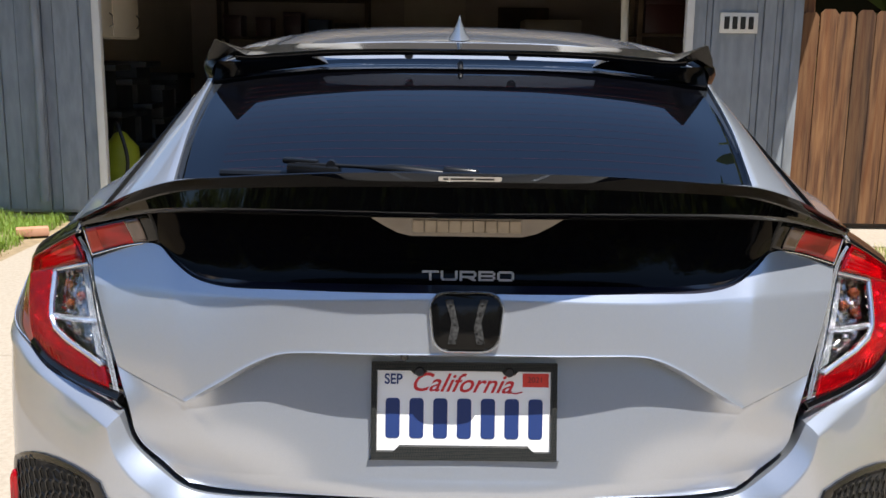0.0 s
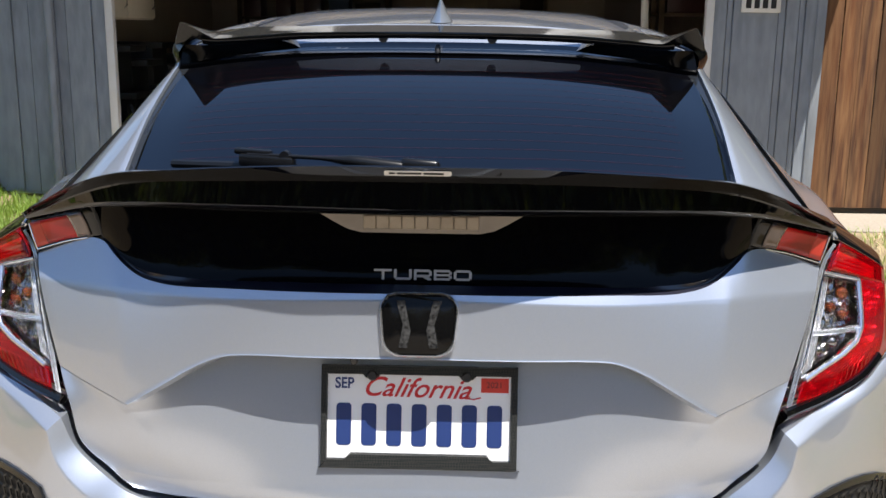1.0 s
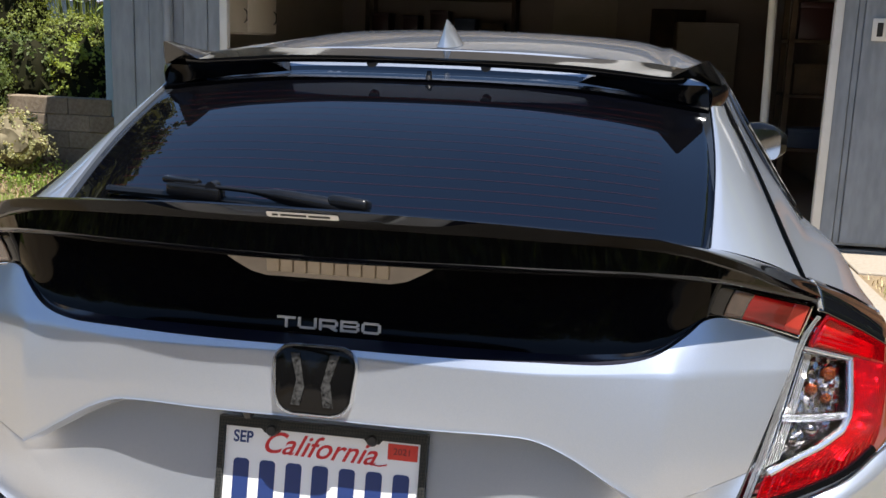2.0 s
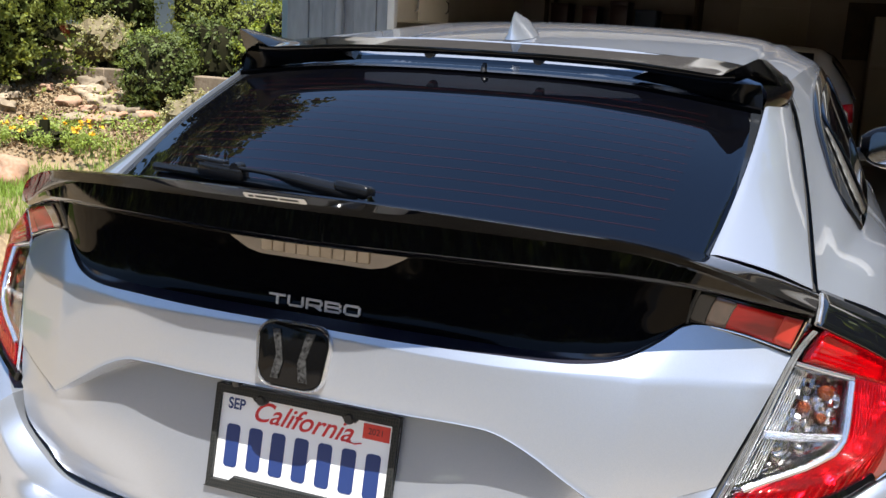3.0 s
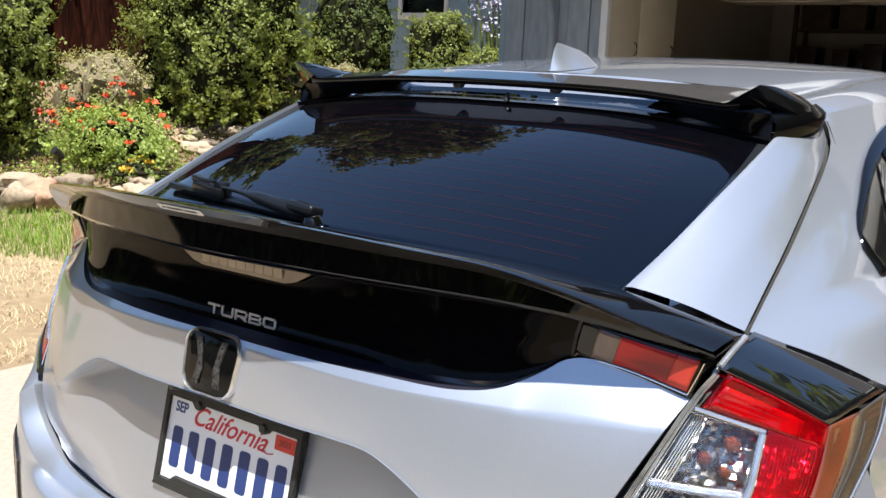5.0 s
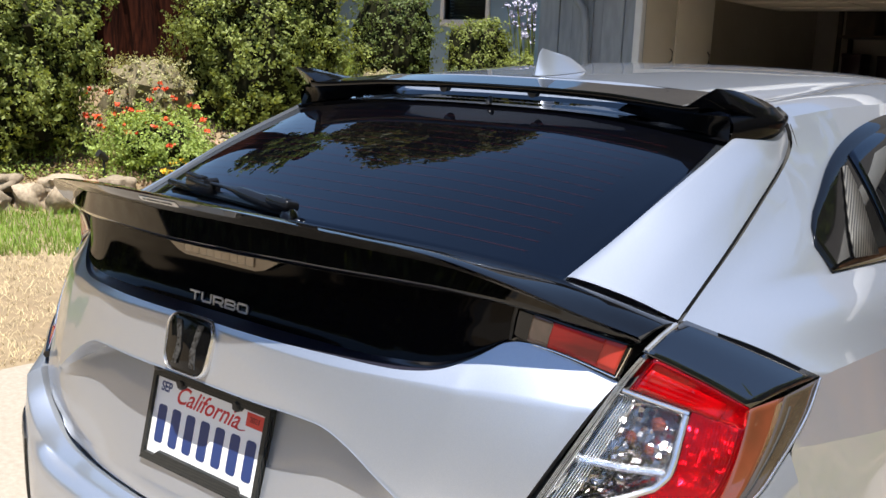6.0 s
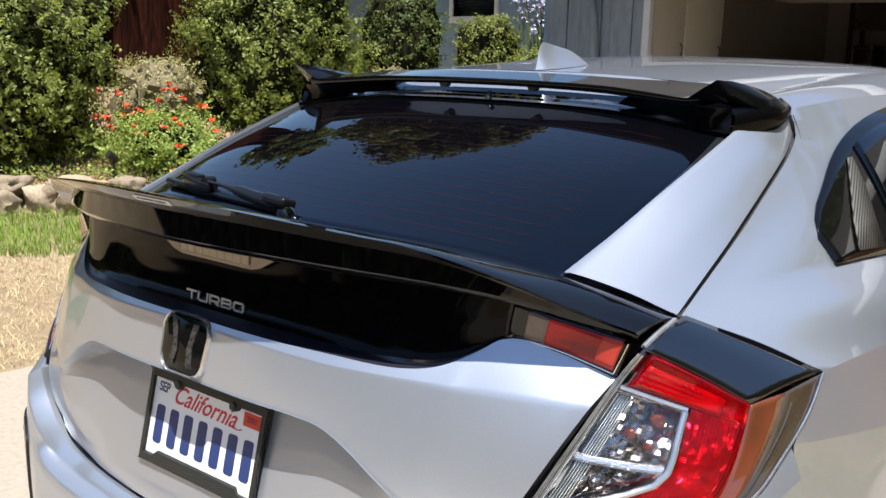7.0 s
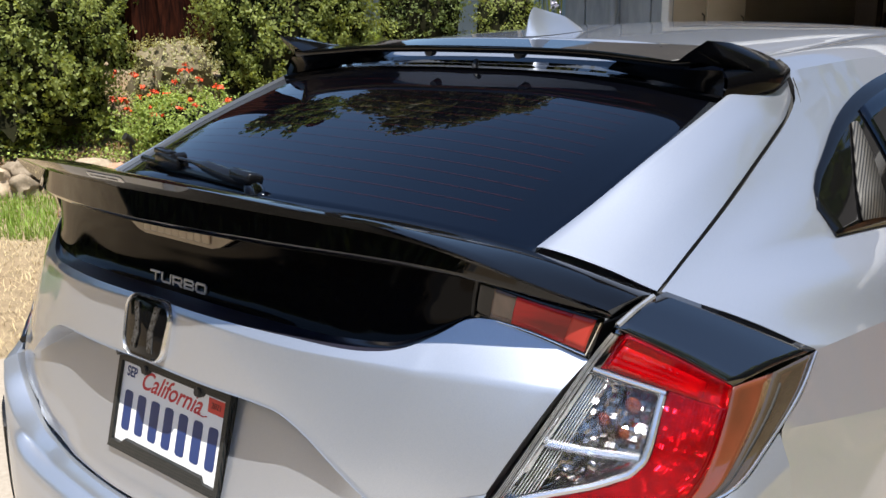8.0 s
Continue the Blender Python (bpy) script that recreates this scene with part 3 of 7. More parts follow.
# the wing's outer edge runs down along the lamp
edge_low = spline(LOW_EDGE, 34)
FLANGES = []
bm = bmesh.new()
for side in (1, -1):
    g = np.vstack([between(top, fold, 12), between(fold, crease, 22)[1:]])
    rise = fold[:, 1] - upper_y(fold[:, 0], fold[:, 2])
    g[:, :, 1] = upper_y(g[:, :, 0], g[:, :, 2]) + rise * np.vstack([above, 1 - below[1:]])
    add_grid(bm, g * (side, 1, 1))
    upper_edge = g[:, -1]
    # the ledge over the number plate and the recess under it
    g = between(r0, r4, 34)
    s5 = np.linspace(0, 1, 80) ** 6
    g += s5[None, :, None] * (edge_low - g[:, -1])[:, None, :]
    v = np.linspace(0, 1, 34)[:, None]
    ruled = r0_flat[:, 1] * (1 - v) + r4[:, 1] * v
    w = np.clip((np.arange(80) / 79 - 0.42) / 0.50, 0, 1)
    w = w * w * (3 - 2 * w)
    g[:, :, 1] = ruled * (1 - w) + w * (lower_y(g[:, :, 0], g[:, :, 2]) + lift * (1 - v) ** 2 * (1 + 2 * v))
    relax(g, 70)
    r0l = g[0]
    add_grid(bm, g * (side, 1, 1))
    lip = crease + np.array((0, -0.0007, -0.0010)) * (1 - 0.9 * wing[:, None])
    brink = crease + np.array((0, 0.0012, -0.0024))
    add_grid(bm, np.array([crease, lip, brink, brink * 0.5 + r0l * 0.5, r0l]) * (side, 1, 1))
    r5 = spline(HATCH_LOW[:5], 80)
    add_grid(bm, np.array([g[-1], g[-1] * 0.5 + r5 * 0.5 + np.array((0, -0.0035, 0)), r5]) * (side, 1, 1))
    # edges folded inwards
    add_grid(bm, np.array([r5, inward(r5, 0.03, 0.004)]) * (side, 1, 1))
    lamp_side = np.vstack([upper_edge, g[:, -1]])
    FLANGES.append(np.array([lamp_side + np.array((0, 0.001, 0)), inward(lamp_side, 0.03, 0, 0.004)]) * (side, 1, 1))
    # pillar between the glass and the door gap
    glass_line = spline(GLASS_SIDE, 30)
    gap_line = spline(GAP[::-1], 30) - np.array((0.005, 0, 0))
    ridge = (glass_line * 0.45 + gap_line * 0.55) + np.array((0.008, -0.004, 0.0095))
    near = glass_line * 0.985 + gap_line * 0.015 + np.array((0.0005, -0.003, 0.0095))
    far = glass_line * 0.12 + gap_line * 0.88 + np.array((0.0042, -0.0012, 0.0018))
    brow = glass_line * 0.88 + gap_line * 0.12 + np.array((0.002, -0.0045, 0.0125))
    add_grid(bm, loft([glass_line, near, brow, ridge, far, gap_line], 40, 20) * (side, 1, 1))
    FLANGES.append(np.array([gap_line + np.array((0, 0, -0.001)), inward(gap_line, 0.0, -0.03, 0.004)]) * (side, 1, 1))
hatch = part("hatch_door", bm, SILVER, car, "silver painted hatch door", angle=33)

# strip of the door above the glass, under the roof spoiler: black below, painted above
TRIM_ROWS = [both([(0, 2.235, 1.318), (0.3, 2.225, 1.312), (0.5, 2.215, 1.296), (0.562, 2.20, 1.288)]),
             both([(0, 2.300, 1.352), (0.3, 2.293, 1.345), (0.5, 2.285, 1.325), (0.572, 2.28, 1.300)]),
             both([(0, 2.3495, 1.3825), (0.3, 2.349, 1.3765), (0.5, 2.346, 1.350), (0.576, 2.348, 1.328)])]
strip = loft(TRIM_ROWS, 40, 15)
bm = bmesh.new()
add_grid(bm, strip[:7])
part("window_top_trim", bm, TINT, car, "gloss black trim above the rear window")
bm = bmesh.new()
add_grid(bm, strip[6:])
part("hatch_top", bm, SILVER, hatch, "silver strip under the roof spoiler")

# rear window
bm = bmesh.new()
g_low = [(0, 1.618, 1.124), (0.25, 1.636, 1.121), (0.43, 1.668, 1.110), (0.530, 1.700, 1.0975)]
g_mid = [(0, 1.93, 1.240), (0.25, 1.93, 1.235), (0.45, 1.928, 1.215), (0.5505, 1.927, 1.1925)]
g_top = [(0, 2.26, 1.334), (0.25, 2.252, 1.330), (0.45, 2.232, 1.313), (0.556, 2.21, 1.2965)]
add_grid(bm, loft([both(g_low), both(g_mid), both(g_top)], 61, 31))
rear_glass = part("rear_window", bm, TINT, car, "dark tinted rear window glass", thick=0.003)
# heating wires, thin lines on the glass
gg = loft([both(g_low), both(g_mid), both(g_top)], 61, 61)
WIRE = material("wire_red", (0.040, 0.010, 0.012), rough=0.01, spec=0.68)
for k in range(5, 50, 3):
    bm = bmesh.new()
    lo, hi = gg[k][5:-5], gg[k + 1][5:-5]
    step = (hi - lo) / np.linalg.norm(hi - lo, axis=1)[:, None]
    up = np.cross(np.gradient(lo, axis=0), step)
    up *= np.sign(up[:, 2:]) / np.linalg.norm(up, axis=1)[:, None]
    add_grid(bm, np.array([lo + up * 0.0020, lo + step * 0.0007 + up * 0.0020]))
    part("heating_wire", bm, WIRE, rear_glass, weld=0)
# black ceramic border of the glass
CERAMIC = material("ceramic_black", (0.012, 0.014, 0.017), rough=0.12, spec=0.6, fine=(0.02, 0.022, 0.026), fine_scale=300)
for side in (1, -1):
    bm = bmesh.new()
    line = spline(GLASS_SIDE, 30)
    add_grid(bm, loft([line + np.array((-0.001, -0.001, 0.0022)), line + np.array((-0.055, -0.001, 0.0042))], 30) * (side, 1, 1))
    part("glass_border", bm, CERAMIC, rear_glass, weld=0)

# tail spoiler
bm = bmesh.new()
END_F, END_R = (0.6805, 1.772, 1.056), (0.688, 1.650, 1.058)
s0 = [(0, 1.616, 1.124), (0.25, 1.634, 1.121), (0.43, 1.668, 1.111), (0.530, 1.706, 1.095), (0.60, 1.738, 1.078), END_F]
s0b = [(0, 1.50, 1.158), (0.25, 1.525, 1.153), (0.43, 1.585, 1.140), (0.54, 1.635, 1.119), (0.62, 1.675, 1.093), (0.686, 1.705, 1.066)]
s1 = [(0, 1.370, 1.186), (0.14, 1.374, 1.185), (0.27, 1.400, 1.177), (0.363, 1.424, 1.169), (0.463, 1.466, 1.156), (0.55, 1.519, 1.127), (0.62, 1.578, 1.092), (0.684, 1.640, 1.060)]
s1 = spline(s1, 40)
s2 = [(0, 1.387, 1.1685), (0.14, 1.392, 1.1675), (0.27, 1.428, 1.159), (0.363, 1.460, 1.150), (0.463, 1.508, 1.137), (0.55, 1.555, 1.110), (0.62, 1.602, 1.080), (0.683, 1.650, 1.053)]
s3 = [(0, 1.396, 1.161), (0.27, 1.436, 1.153), (0.463, 1.512, 1.133), (0.55, 1.557, 1.107), (0.62, 1.604, 1.078), (0.682, 1.651, 1.050)]
s4 = [(0, 1.391, 1.123), (0.27, 1.430, 1.119), (0.463, 1.506, 1.107), (0.55, 1.556, 1.093), (0.62, 1.606, 1.070), (0.680, 1.653, 1.047)]
s5 = [(0, 1.404, 1.1125), (0.27, 1.441, 1.109), (0.463, 1.515, 1.098), (0.55, 1.561, 1.086), (0.62, 1.610, 1.065), (0.679, 1.656, 1.045)]
s6 = [(0, 1.505, 1.104), (0.27, 1.526, 1.101), (0.463, 1.561, 1.093), (0.55, 1.588, 1.084), (0.62, 1.625, 1.064), (0.678, 1.662, 1.045)]
add_grid(bm, loft([both(s0), both(s0b), both(s1 + np.array((0, 0.010, 0.0005))), both(s1)], 121, 16))
add_grid(bm, loft([both(s1), both(s2)], 121, 4))
add_grid(bm, loft([both(s2), both(s3)], 121, 4))
add_grid(bm, loft([both(s3), both(s4)], 121, 4))
add_grid(bm, loft([both(s4), both(s5), both(s6)], 121, 10))
for side in (1, -1):
    rim = [spline(c, 5)[-1] for c in (s0, s0b, s1, s2, s3, s4, s5, s6)]
    f = bm.faces.new([bm.verts.new(Vector(p) * 1 if side > 0 else Vector((-p[0], p[1], p[2]))) for p in rim])
spoiler = part("tail_spoiler", bm, GLOSS_BLACK, car, "gloss black ducktail spoiler", angle=32)
# small maker's sticker, drawn as plain bars
STK = pose(0, 1.3785, 1.1768, 90 + 45, 0, 0)
bm = bmesh.new()
add_prism(bm, rounded(0.094, 0.011, 0.0025), 0.0006)
bmesh.ops.transform(bm, matrix=STK, verts=bm.verts)
stk = part("sticker", bm, STICKER_GREY, spoiler, "small silver sticker with illegible bars")
bm = bmesh.new()
for x, w in ((-0.036, 0.008), (-0.012, 0.034), (0.022, 0.028)):
    add_box(bm, (x - w / 2, -0.0022, 0.0006), (x + w / 2, 0.0022, 0.001))
bmesh.ops.transform(bm, matrix=STK, verts=bm.verts)
part("sticker_bar", bm, SEAL_BLACK, stk)

# lower black window with the shelf under it
bm = bmesh.new()
p0 = [(0, 1.508, 1.102), (0.2, 1.513, 1.102), (0.4, 1.540, 1.098), (0.50, 1.565, 1.092), (0.545, 1.588, 1.084)]
p1 = [(0, 1.502, 1.05), (0.2, 1.506, 1.05), (0.4, 1.532, 1.05), (0.49, 1.558, 1.053), (0.535, 1.582, 1.060)]
p2 = [(0, 1.4890, 0.9970), (0.2, 1.4930, 0.9970), (0.36, 1.510, 0.997), (0.46, 1.539, 1.006), (0.524, 1.579, 1.037)]
p3 = [(0, 1.480, 0.9900), (0.2, 1.484, 0.9895), (0.36, 1.505, 0.9875), (0.455, 1.532, 0.997), (0.521, 1.577, 1.035)]
p4 = PANEL_EDGE + np.array((0, 0.012, 0.0025))
add_grid(bm, loft([both(p) for p in (p0, p1, p2, p3)], 101, 24))
lower_glass = part("lower_window", bm, LOWER_GLASS, car, "gloss black lower rear panel")
bm = bmesh.new()
add_grid(bm, loft([both(p) for p in (p3, p4, PANEL_EDGE)], 101, 10))
# the blue in this black paints the sky's reflection on the shelf
part("panel_shelf", bm, material("shelf_black", (0.016, 0.016, 0.028), rough=0.31, spec=0.9, var=(0.011, 0.011, 0.013), var_scale=12), lower_glass, "satin black shelf edge")

# high brake lamp
bm = bmesh.new()
lens = [(-0.158, 0.0), (0.158, 0.0), (0.135, -0.014), (0.112, -0.026), (0.09, -0.031), (-0.09, -0.031), (-0.112, -0.026), (-0.135, -0.014)]
add_prism(bm, lens, 0.008)
bmesh.ops.transform(bm, matrix=pose(0, 1.501, 1.099, 90, 0, 0), verts=bm.verts)
brake = part("brake_lamp", bm, material("brake_lens", (0.21, 0.17, 0.13), rough=0.22, coat=1.0, var=(0.12, 0.09, 0.07), var_scale=8.0, var_amt=0.7), car, "smoked third brake lamp")
DIFFUSER = material("brake_diffuser", (0.36, 0.30, 0.23), rough=0.3, coat=0.6, var=(0.24, 0.19, 0.14), var_scale=30.0, var_amt=0.6)
for k in range(9):
    bm = bmesh.new()
    add_box(bm, (-0.0880 + 0.01966 * k, 1.4895, 1.0745), (-0.0693 + 0.01966 * k, 1.4925, 1.0950), bevel=0.0012, seg=1)
    part("brake_segment", bm, DIFFUSER, brake)

# upper lamp pieces on the hatch
UPL = [[(0.536, 1.575, 1.086), (0.60, 1.600, 1.068), (0.676, 1.648, 1.047)], [(0.527, 1.579, 1.058), (0.60, 1.609, 1.042), (0.668, 1.643, 1.020)], [(0.522, 1.582, 1.034), (0.59, 1.611, 1.019), (0.661, 1.640, 0.995)]]


def upl(u, v):
    """A point of the upper lamp: u from the inner seam outwards, v from the top down."""
    rows = [spline(c, 31) for c in UPL]
    line = np.array([[np.interp(u, np.linspace(0, 1, 31), r[:, k]) for k in range(3)] for r in rows])
    return spline(line, 31)[int(round(v * 30))]


def upl_patch(u0, u1, v0, v1, out, nu=14, nv=6):
    return np.array([[upl(u, v) + np.array((0.0, -out, 0.0)) for u in np.linspace(u0, u1, nu)] for v in np.linspace(v0, v1, nv)])


for side in (1, -1):
    bm = bmesh.new()
    add_grid(bm, upl_patch(0, 1, 0, 1, 0) * (side, 1, 1))
    lamp = part("upper_lamp", bm, GLOSS_BLACK, car, "black framed upper tail lamp", thick=0.004)
    bm = bmesh.new()
    add_grid(bm, upl_patch(0.34, 0.78, 0.06, 0.86, 0.0035, nu=40) * (side, 1, 1))
    lens_ob = part("red_lens", bm, BAND_RED, lamp, "deep red lens", thick=0.003)
    bm = bmesh.new()
    add_grid(bm, upl_patch(0.78, 0.955, 0.06, 0.86, 0.0035, nu=8) * (side, 1, 1))
    part("pale_lens", bm, PALE_RED, lamp, "pale red outer lens", thick=0.003)
    bm = bmesh.new()
    add_grid(bm, upl_patch(0.16, 0.34, 0.06, 0.86, 0.0035, nu=8) * (side, 1, 1))
    part("smoked_lens", bm, SMOKE_LENS, lamp, "smoked brown inner lens", thick=0.003)
    bm = bmesh.new()
    add_tube(bm, [upl(u, 0.92) + np.array((0, -0.004, 0)) for u in np.linspace(0.22, 0.97, 12)] * np.array((side, 1, 1)), 0.0010, 6)
    add_tube(bm, [upl(u, v) + np.array((0, -0.003, 0)) for u, v in ((0.97, 0.92), (0.985, 0.5), (0.99, 0.1))] * np.array((side, 1, 1)), 0.0014, 6)
    part("chrome_strip", bm, CHROME, lamp)
    bm = bmesh.new()
    add_tube(bm, np.array([upl(0.0, v) + np.array((0.0, -0.001, 0)) for v in np.linspace(0, 1, 6)]) * (side, 1, 1), 0.003, 6)
    part("seam", bm, SEAL_BLACK, lamp)

# main tail lamps on the body corners
L_RIDGE = [(0.806, 1.734, 0.970), (0.806, 1.719, 0.932), (0.803, 1.702, 0.892), (0.795, 1.683, 0.852), (0.782, 1.664, 0.826)]
L_TOP = [(0.687, 1.653, 1.036), (0.755, 1.702, 1.000), (0.806, 1.734, 0.970)]
L_LOW = [(0.574, 1.499, 0.772), (0.665, 1.560, 0.786), (0.735, 1.614, 0.803), (0.782, 1.664, 0.826)]
IN_LINE = spline([(0.687, 1.653, 1.036), (0.666, 1.644, 1.003), (0.630, 1.590, 0.912), (0.599, 1.540, 0.830), (0.574, 1.499, 0.772)], 41)
OUT_LINE = spline(L_RIDGE, 41)
TOP_LINE, LOW_LINE = spline(L_TOP, 41), spline(L_LOW, 41)


def lamp_at(u, v):
    """A point of the lamp's rear face: u from the hatch outwards, v from the top down."""
    k = np.linspace(0, 1, 41)

    def on(line, s):
        return np.array([np.interp(s, k, line[:, j]) for j in range(3)])

    p = (1 - u) * on(IN_LINE, v) + u * on(OUT_LINE, v) + (1 - v) * on(TOP_LINE, u) + v * on(LOW_LINE, u)
    p -= (1 - u) * (1 - v) * TOP_LINE[0] + u * (1 - v) * TOP_LINE[-1] + (1 - u) * v * LOW_LINE[0] + u * v * LOW_LINE[-1]
    return p + np.array((0.002, -0.007, 0.0)) * (4 * u * (1 - u)) * math.sin(math.pi * min(1, v * 0.95 + 0.05))


def white_edge(v):
    """How far out the clear part of the lamp reaches."""
    return float(np.interp(v, [0.20, 0.33, 0.46, 0.55, 0.63, 0.70, 0.76, 0.81], [0.53, 0.56, 0.59, 0.60, 0.56, 0.42, 0.20, 0.06]))


def lamp_patch(u0, u1, v0, v1, out=0.0, nu=14, nv=20):
    """u0 and u1 are numbers or functions of v."""
    g = []
    for v in np.linspace(v0, v1, nv):
        a, b = (u0(v) if callable(u0) else u0), (u1(v) if callable(u1) else u1)
        g.append([lamp_at(u, v) + np.array((0.45, -0.85, 0.1)) * out for u in np.linspace(a, b, nu)])
    return np.array(g)


for side in (1, -1):
    s3d = np.array((side, 1, 1))
    bm = bmesh.new()
    add_grid(bm, lamp_patch(0.0, 1.0, 0.0, 1.0, -0.028) * s3d)
    lamp = part("tail_lamp", bm, DARK_CHROME, car, "red and clear tail lamp", thick=0.004)
    # red cover
    bm = bmesh.new()
    add_grid(bm, lamp_patch(0.10, 1.0, 0.0, 0.17, nv=8) * s3d)
    g = lamp_patch(lambda v: white_edge(v) + 0.06 if v < 0.81 else 0.10, 1.0, 0.17, 0.93, nu=97, nv=40)
    ridge = 0.0007 * np.abs(np.sin(np.linspace(0, 16 * math.pi, 97))) * np.minimum(1, np.linspace(0, 12, 97)) * np.minimum(1, np.linspace(12, 0, 97))
    add_grid(bm, (g + ridge[None, :, None] * np.array((0.45, -0.85, 0.1))) * s3d)
    red = part("red_cover", bm, RED_CLEAR, lamp, "glossy red lens", thick=0.003, angle=60)
    red.visible_shadow = False
    bm = bmesh.new()
    streak = random.Random(23)
    for u0, v0, v1, nu, nv in ((lambda v: 0.13, 0.03, 0.16, 26, 5), (lambda v: white_edge(v) + 0.07 if v < 0.81 else 0.12, 0.18, 0.92, 20, 30)):
        g = lamp_patch(u0, 0.97, v0, v1, -0.016, nu=nu, nv=nv)
        for row in g:
            for k in range(nu):
                row[k] += np.array((0.45, -0.85, 0.1)) * streak.uniform(-0.004, 0.004) + np.array((0, 0, 0.003)) * streak.uniform(-1, 1)
        add_grid(bm, g * s3d)
    part("red_reflector", bm, BRIGHT_FACET, red, "faceted reflector behind red plastic", angle=4)
    # thin sheet paints the reflection lying across the top of the red lens
    bm = bmesh.new()
    add_grid(bm, lamp_patch(0.14, 0.80, 0.05, 0.165, 0.001, nv=5) * s3d)
    part("pale_band", bm, REFLECTION_RED, red, thick=0.001)
    # clear cover with reflector, bulbs and bright frame behind and round it
    bm = bmesh.new()
    add_grid(bm, lamp_patch(0.05, lambda v: white_edge(v) + 0.01, 0.20, 0.80, 0.0, nv=30) * s3d)
    clear = part("clear_cover", bm, CLEAR, lamp, "clear lens", thick=0.002, angle=60)
    clear.visible_shadow = False
    bm = bmesh.new()
    facet = random.Random(19)
    g = lamp_patch(0.17, lambda v: max(0.18, white_edge(v)), 0.20, 0.77, -0.022, nu=18, nv=26)
    for j in range(26):
        for k in range(18):
            g[j, k] += np.array((0.45, -0.85, 0.1)) * facet.uniform(-0.0035, 0.0045) + np.array((1, 0.6, 0)) * facet.uniform(-0.0015, 0.0015)
    add_grid(bm, g * s3d)
    part("reflector", bm, FACET, clear, "faceted chrome reflector", angle=4)
    bm = bmesh.new()
    for u in np.linspace(0.055, 0.19, 9):
        add_tube(bm, np.array([lamp_at(u, v) + np.array((-0.004, 0.009, 0)) for v in np.linspace(0.22, 0.79 - 0.4 * max(0, u - 0.1), 20)]) * s3d, 0.0008, 6)
    part("rib_panel", bm, RIB, clear, "fine vertical ribs")
    bm = bmesh.new()
    add_tube(bm, np.array([lamp_at(white_edge(v) + 0.03, v) for v in np.linspace(0.20, 0.80, 26)]) * s3d, 0.0048, 8)
    add_tube(bm, np.array([lamp_at(u, 0.185) for u in np.linspace(0.06, 0.57, 14)]) * s3d, 0.003, 8)
    part("lens_frame", bm, FRAME_CLEAR, lamp, "bright frame round the clear lens")
    bm = bmesh.new()
    for u in (0.006, 0.016, 0.026, 0.040, 0.050):
        add_tube(bm, np.array([lamp_at(u + 0.0, v) + np.array((0, -0.001, 0)) for v in np.linspace(0.02, 0.93, 30)]) * s3d, 0.0006, 6)
    part("edge_strip", bm, RIB, lamp, "clear ribbed edge strip")
    bm = bmesh.new()
    add_tube(bm, np.array([lamp_at(u, 0.54 + 0.02 * u) + np.array((-0.002, 0.010, 0)) for u in np.linspace(0.07, 0.60, 10)]) * s3d, 0.006, 8)
    part("reflector_bar", bm, FRAME_CLEAR, clear)
    for u, v, mat, r in ((0.42, 0.31, AMBER, 0.015), (0.30, 0.40, AMBER, 0.012), (0.45, 0.45, AMBER, 0.010), (0.38, 0.63, FACET, 0.013), (0.26, 0.67, FACET, 0.010)):
        bm = bmesh.new()
        bmesh.ops.create_icosphere(bm, subdivisions=2, radius=r * 0.8)
        c = lamp_at(u, v) + np.array((-0.006, 0.016, 0))
        bmesh.ops.transform(bm, matrix=Matrix.Translation(c * s3d) @ Matrix.Diagonal((1.0, 0.6, 1.0, 1)), verts=bm.verts)
        part("bulb", bm, mat, clear, angle=60)
    bm = bmesh.new()
    add_tube(bm, np.array([lamp_at(u, 0.965) for u in np.linspace(0.0, 1.0, 16)]) * s3d, 0.008, 6)
    part("lower_edge", bm, GLOSS_BLACK, lamp)
    # black corner piece above the lamp
    bm = bmesh.new()
    inner = spline([(0.688, 1.770, 1.060), (0.760, 1.842, 1.023), (0.833, 1.917, 0.981)], 12)
    outer = spline(L_TOP, 12) + np.array((0, 0, 0.0016))
    midl = (inner + outer) / 2 + np.array((0.004, -0.004, 0.006))
    add_grid(bm, loft([outer, midl, inner], 14, 8) * s3d)
    part("corner_garnish", bm, GARNISH, car, "gloss black corner piece above the tail lamp", thick=0.003)
    bm = bmesh.new()
    add_tube(bm, np.array([(0.689, 1.738, 1.060), (0.690, 1.695, 1.052), (0.688, 1.657, 1.038)]) * s3d, 0.0042, 8)
    part("corner_clear_strip", bm, RIB, lamp)
    # side part of the lamp
    bm = bmesh.new()
    side_out = spline([(0.834, 1.917, 0.980), (0.843, 1.850, 0.943), (0.842, 1.770, 0.900), (0.831, 1.702, 0.858), (0.790, 1.668, 0.826)], 20)
    side_in = spline(L_RIDGE, 20)
    add_grid(bm, loft([side_in, side_in * 0.6 + side_out * 0.4 + np.array((0.006, 0, 0))], 20, 5) * s3d)
    part("side_marker", bm, SMOKE_RED, lamp, "smoked amber side marker", thick=0.002)
    bm = bmesh.new()
    add_grid(bm, loft([side_in * 0.6 + side_out * 0.4 + np.array((0.006, 0, 0)), side_out], 20, 5) * s3d)
    side_lens = part("side_lens", bm, material("smoke_lens", (0.055, 0.042, 0.028), rough=0.06, coat=1.0, var=(0.03, 0.02, 0.012), var_scale=20), lamp, "smoked clear side lens", thick=0.002)
    bm = bmesh.new()
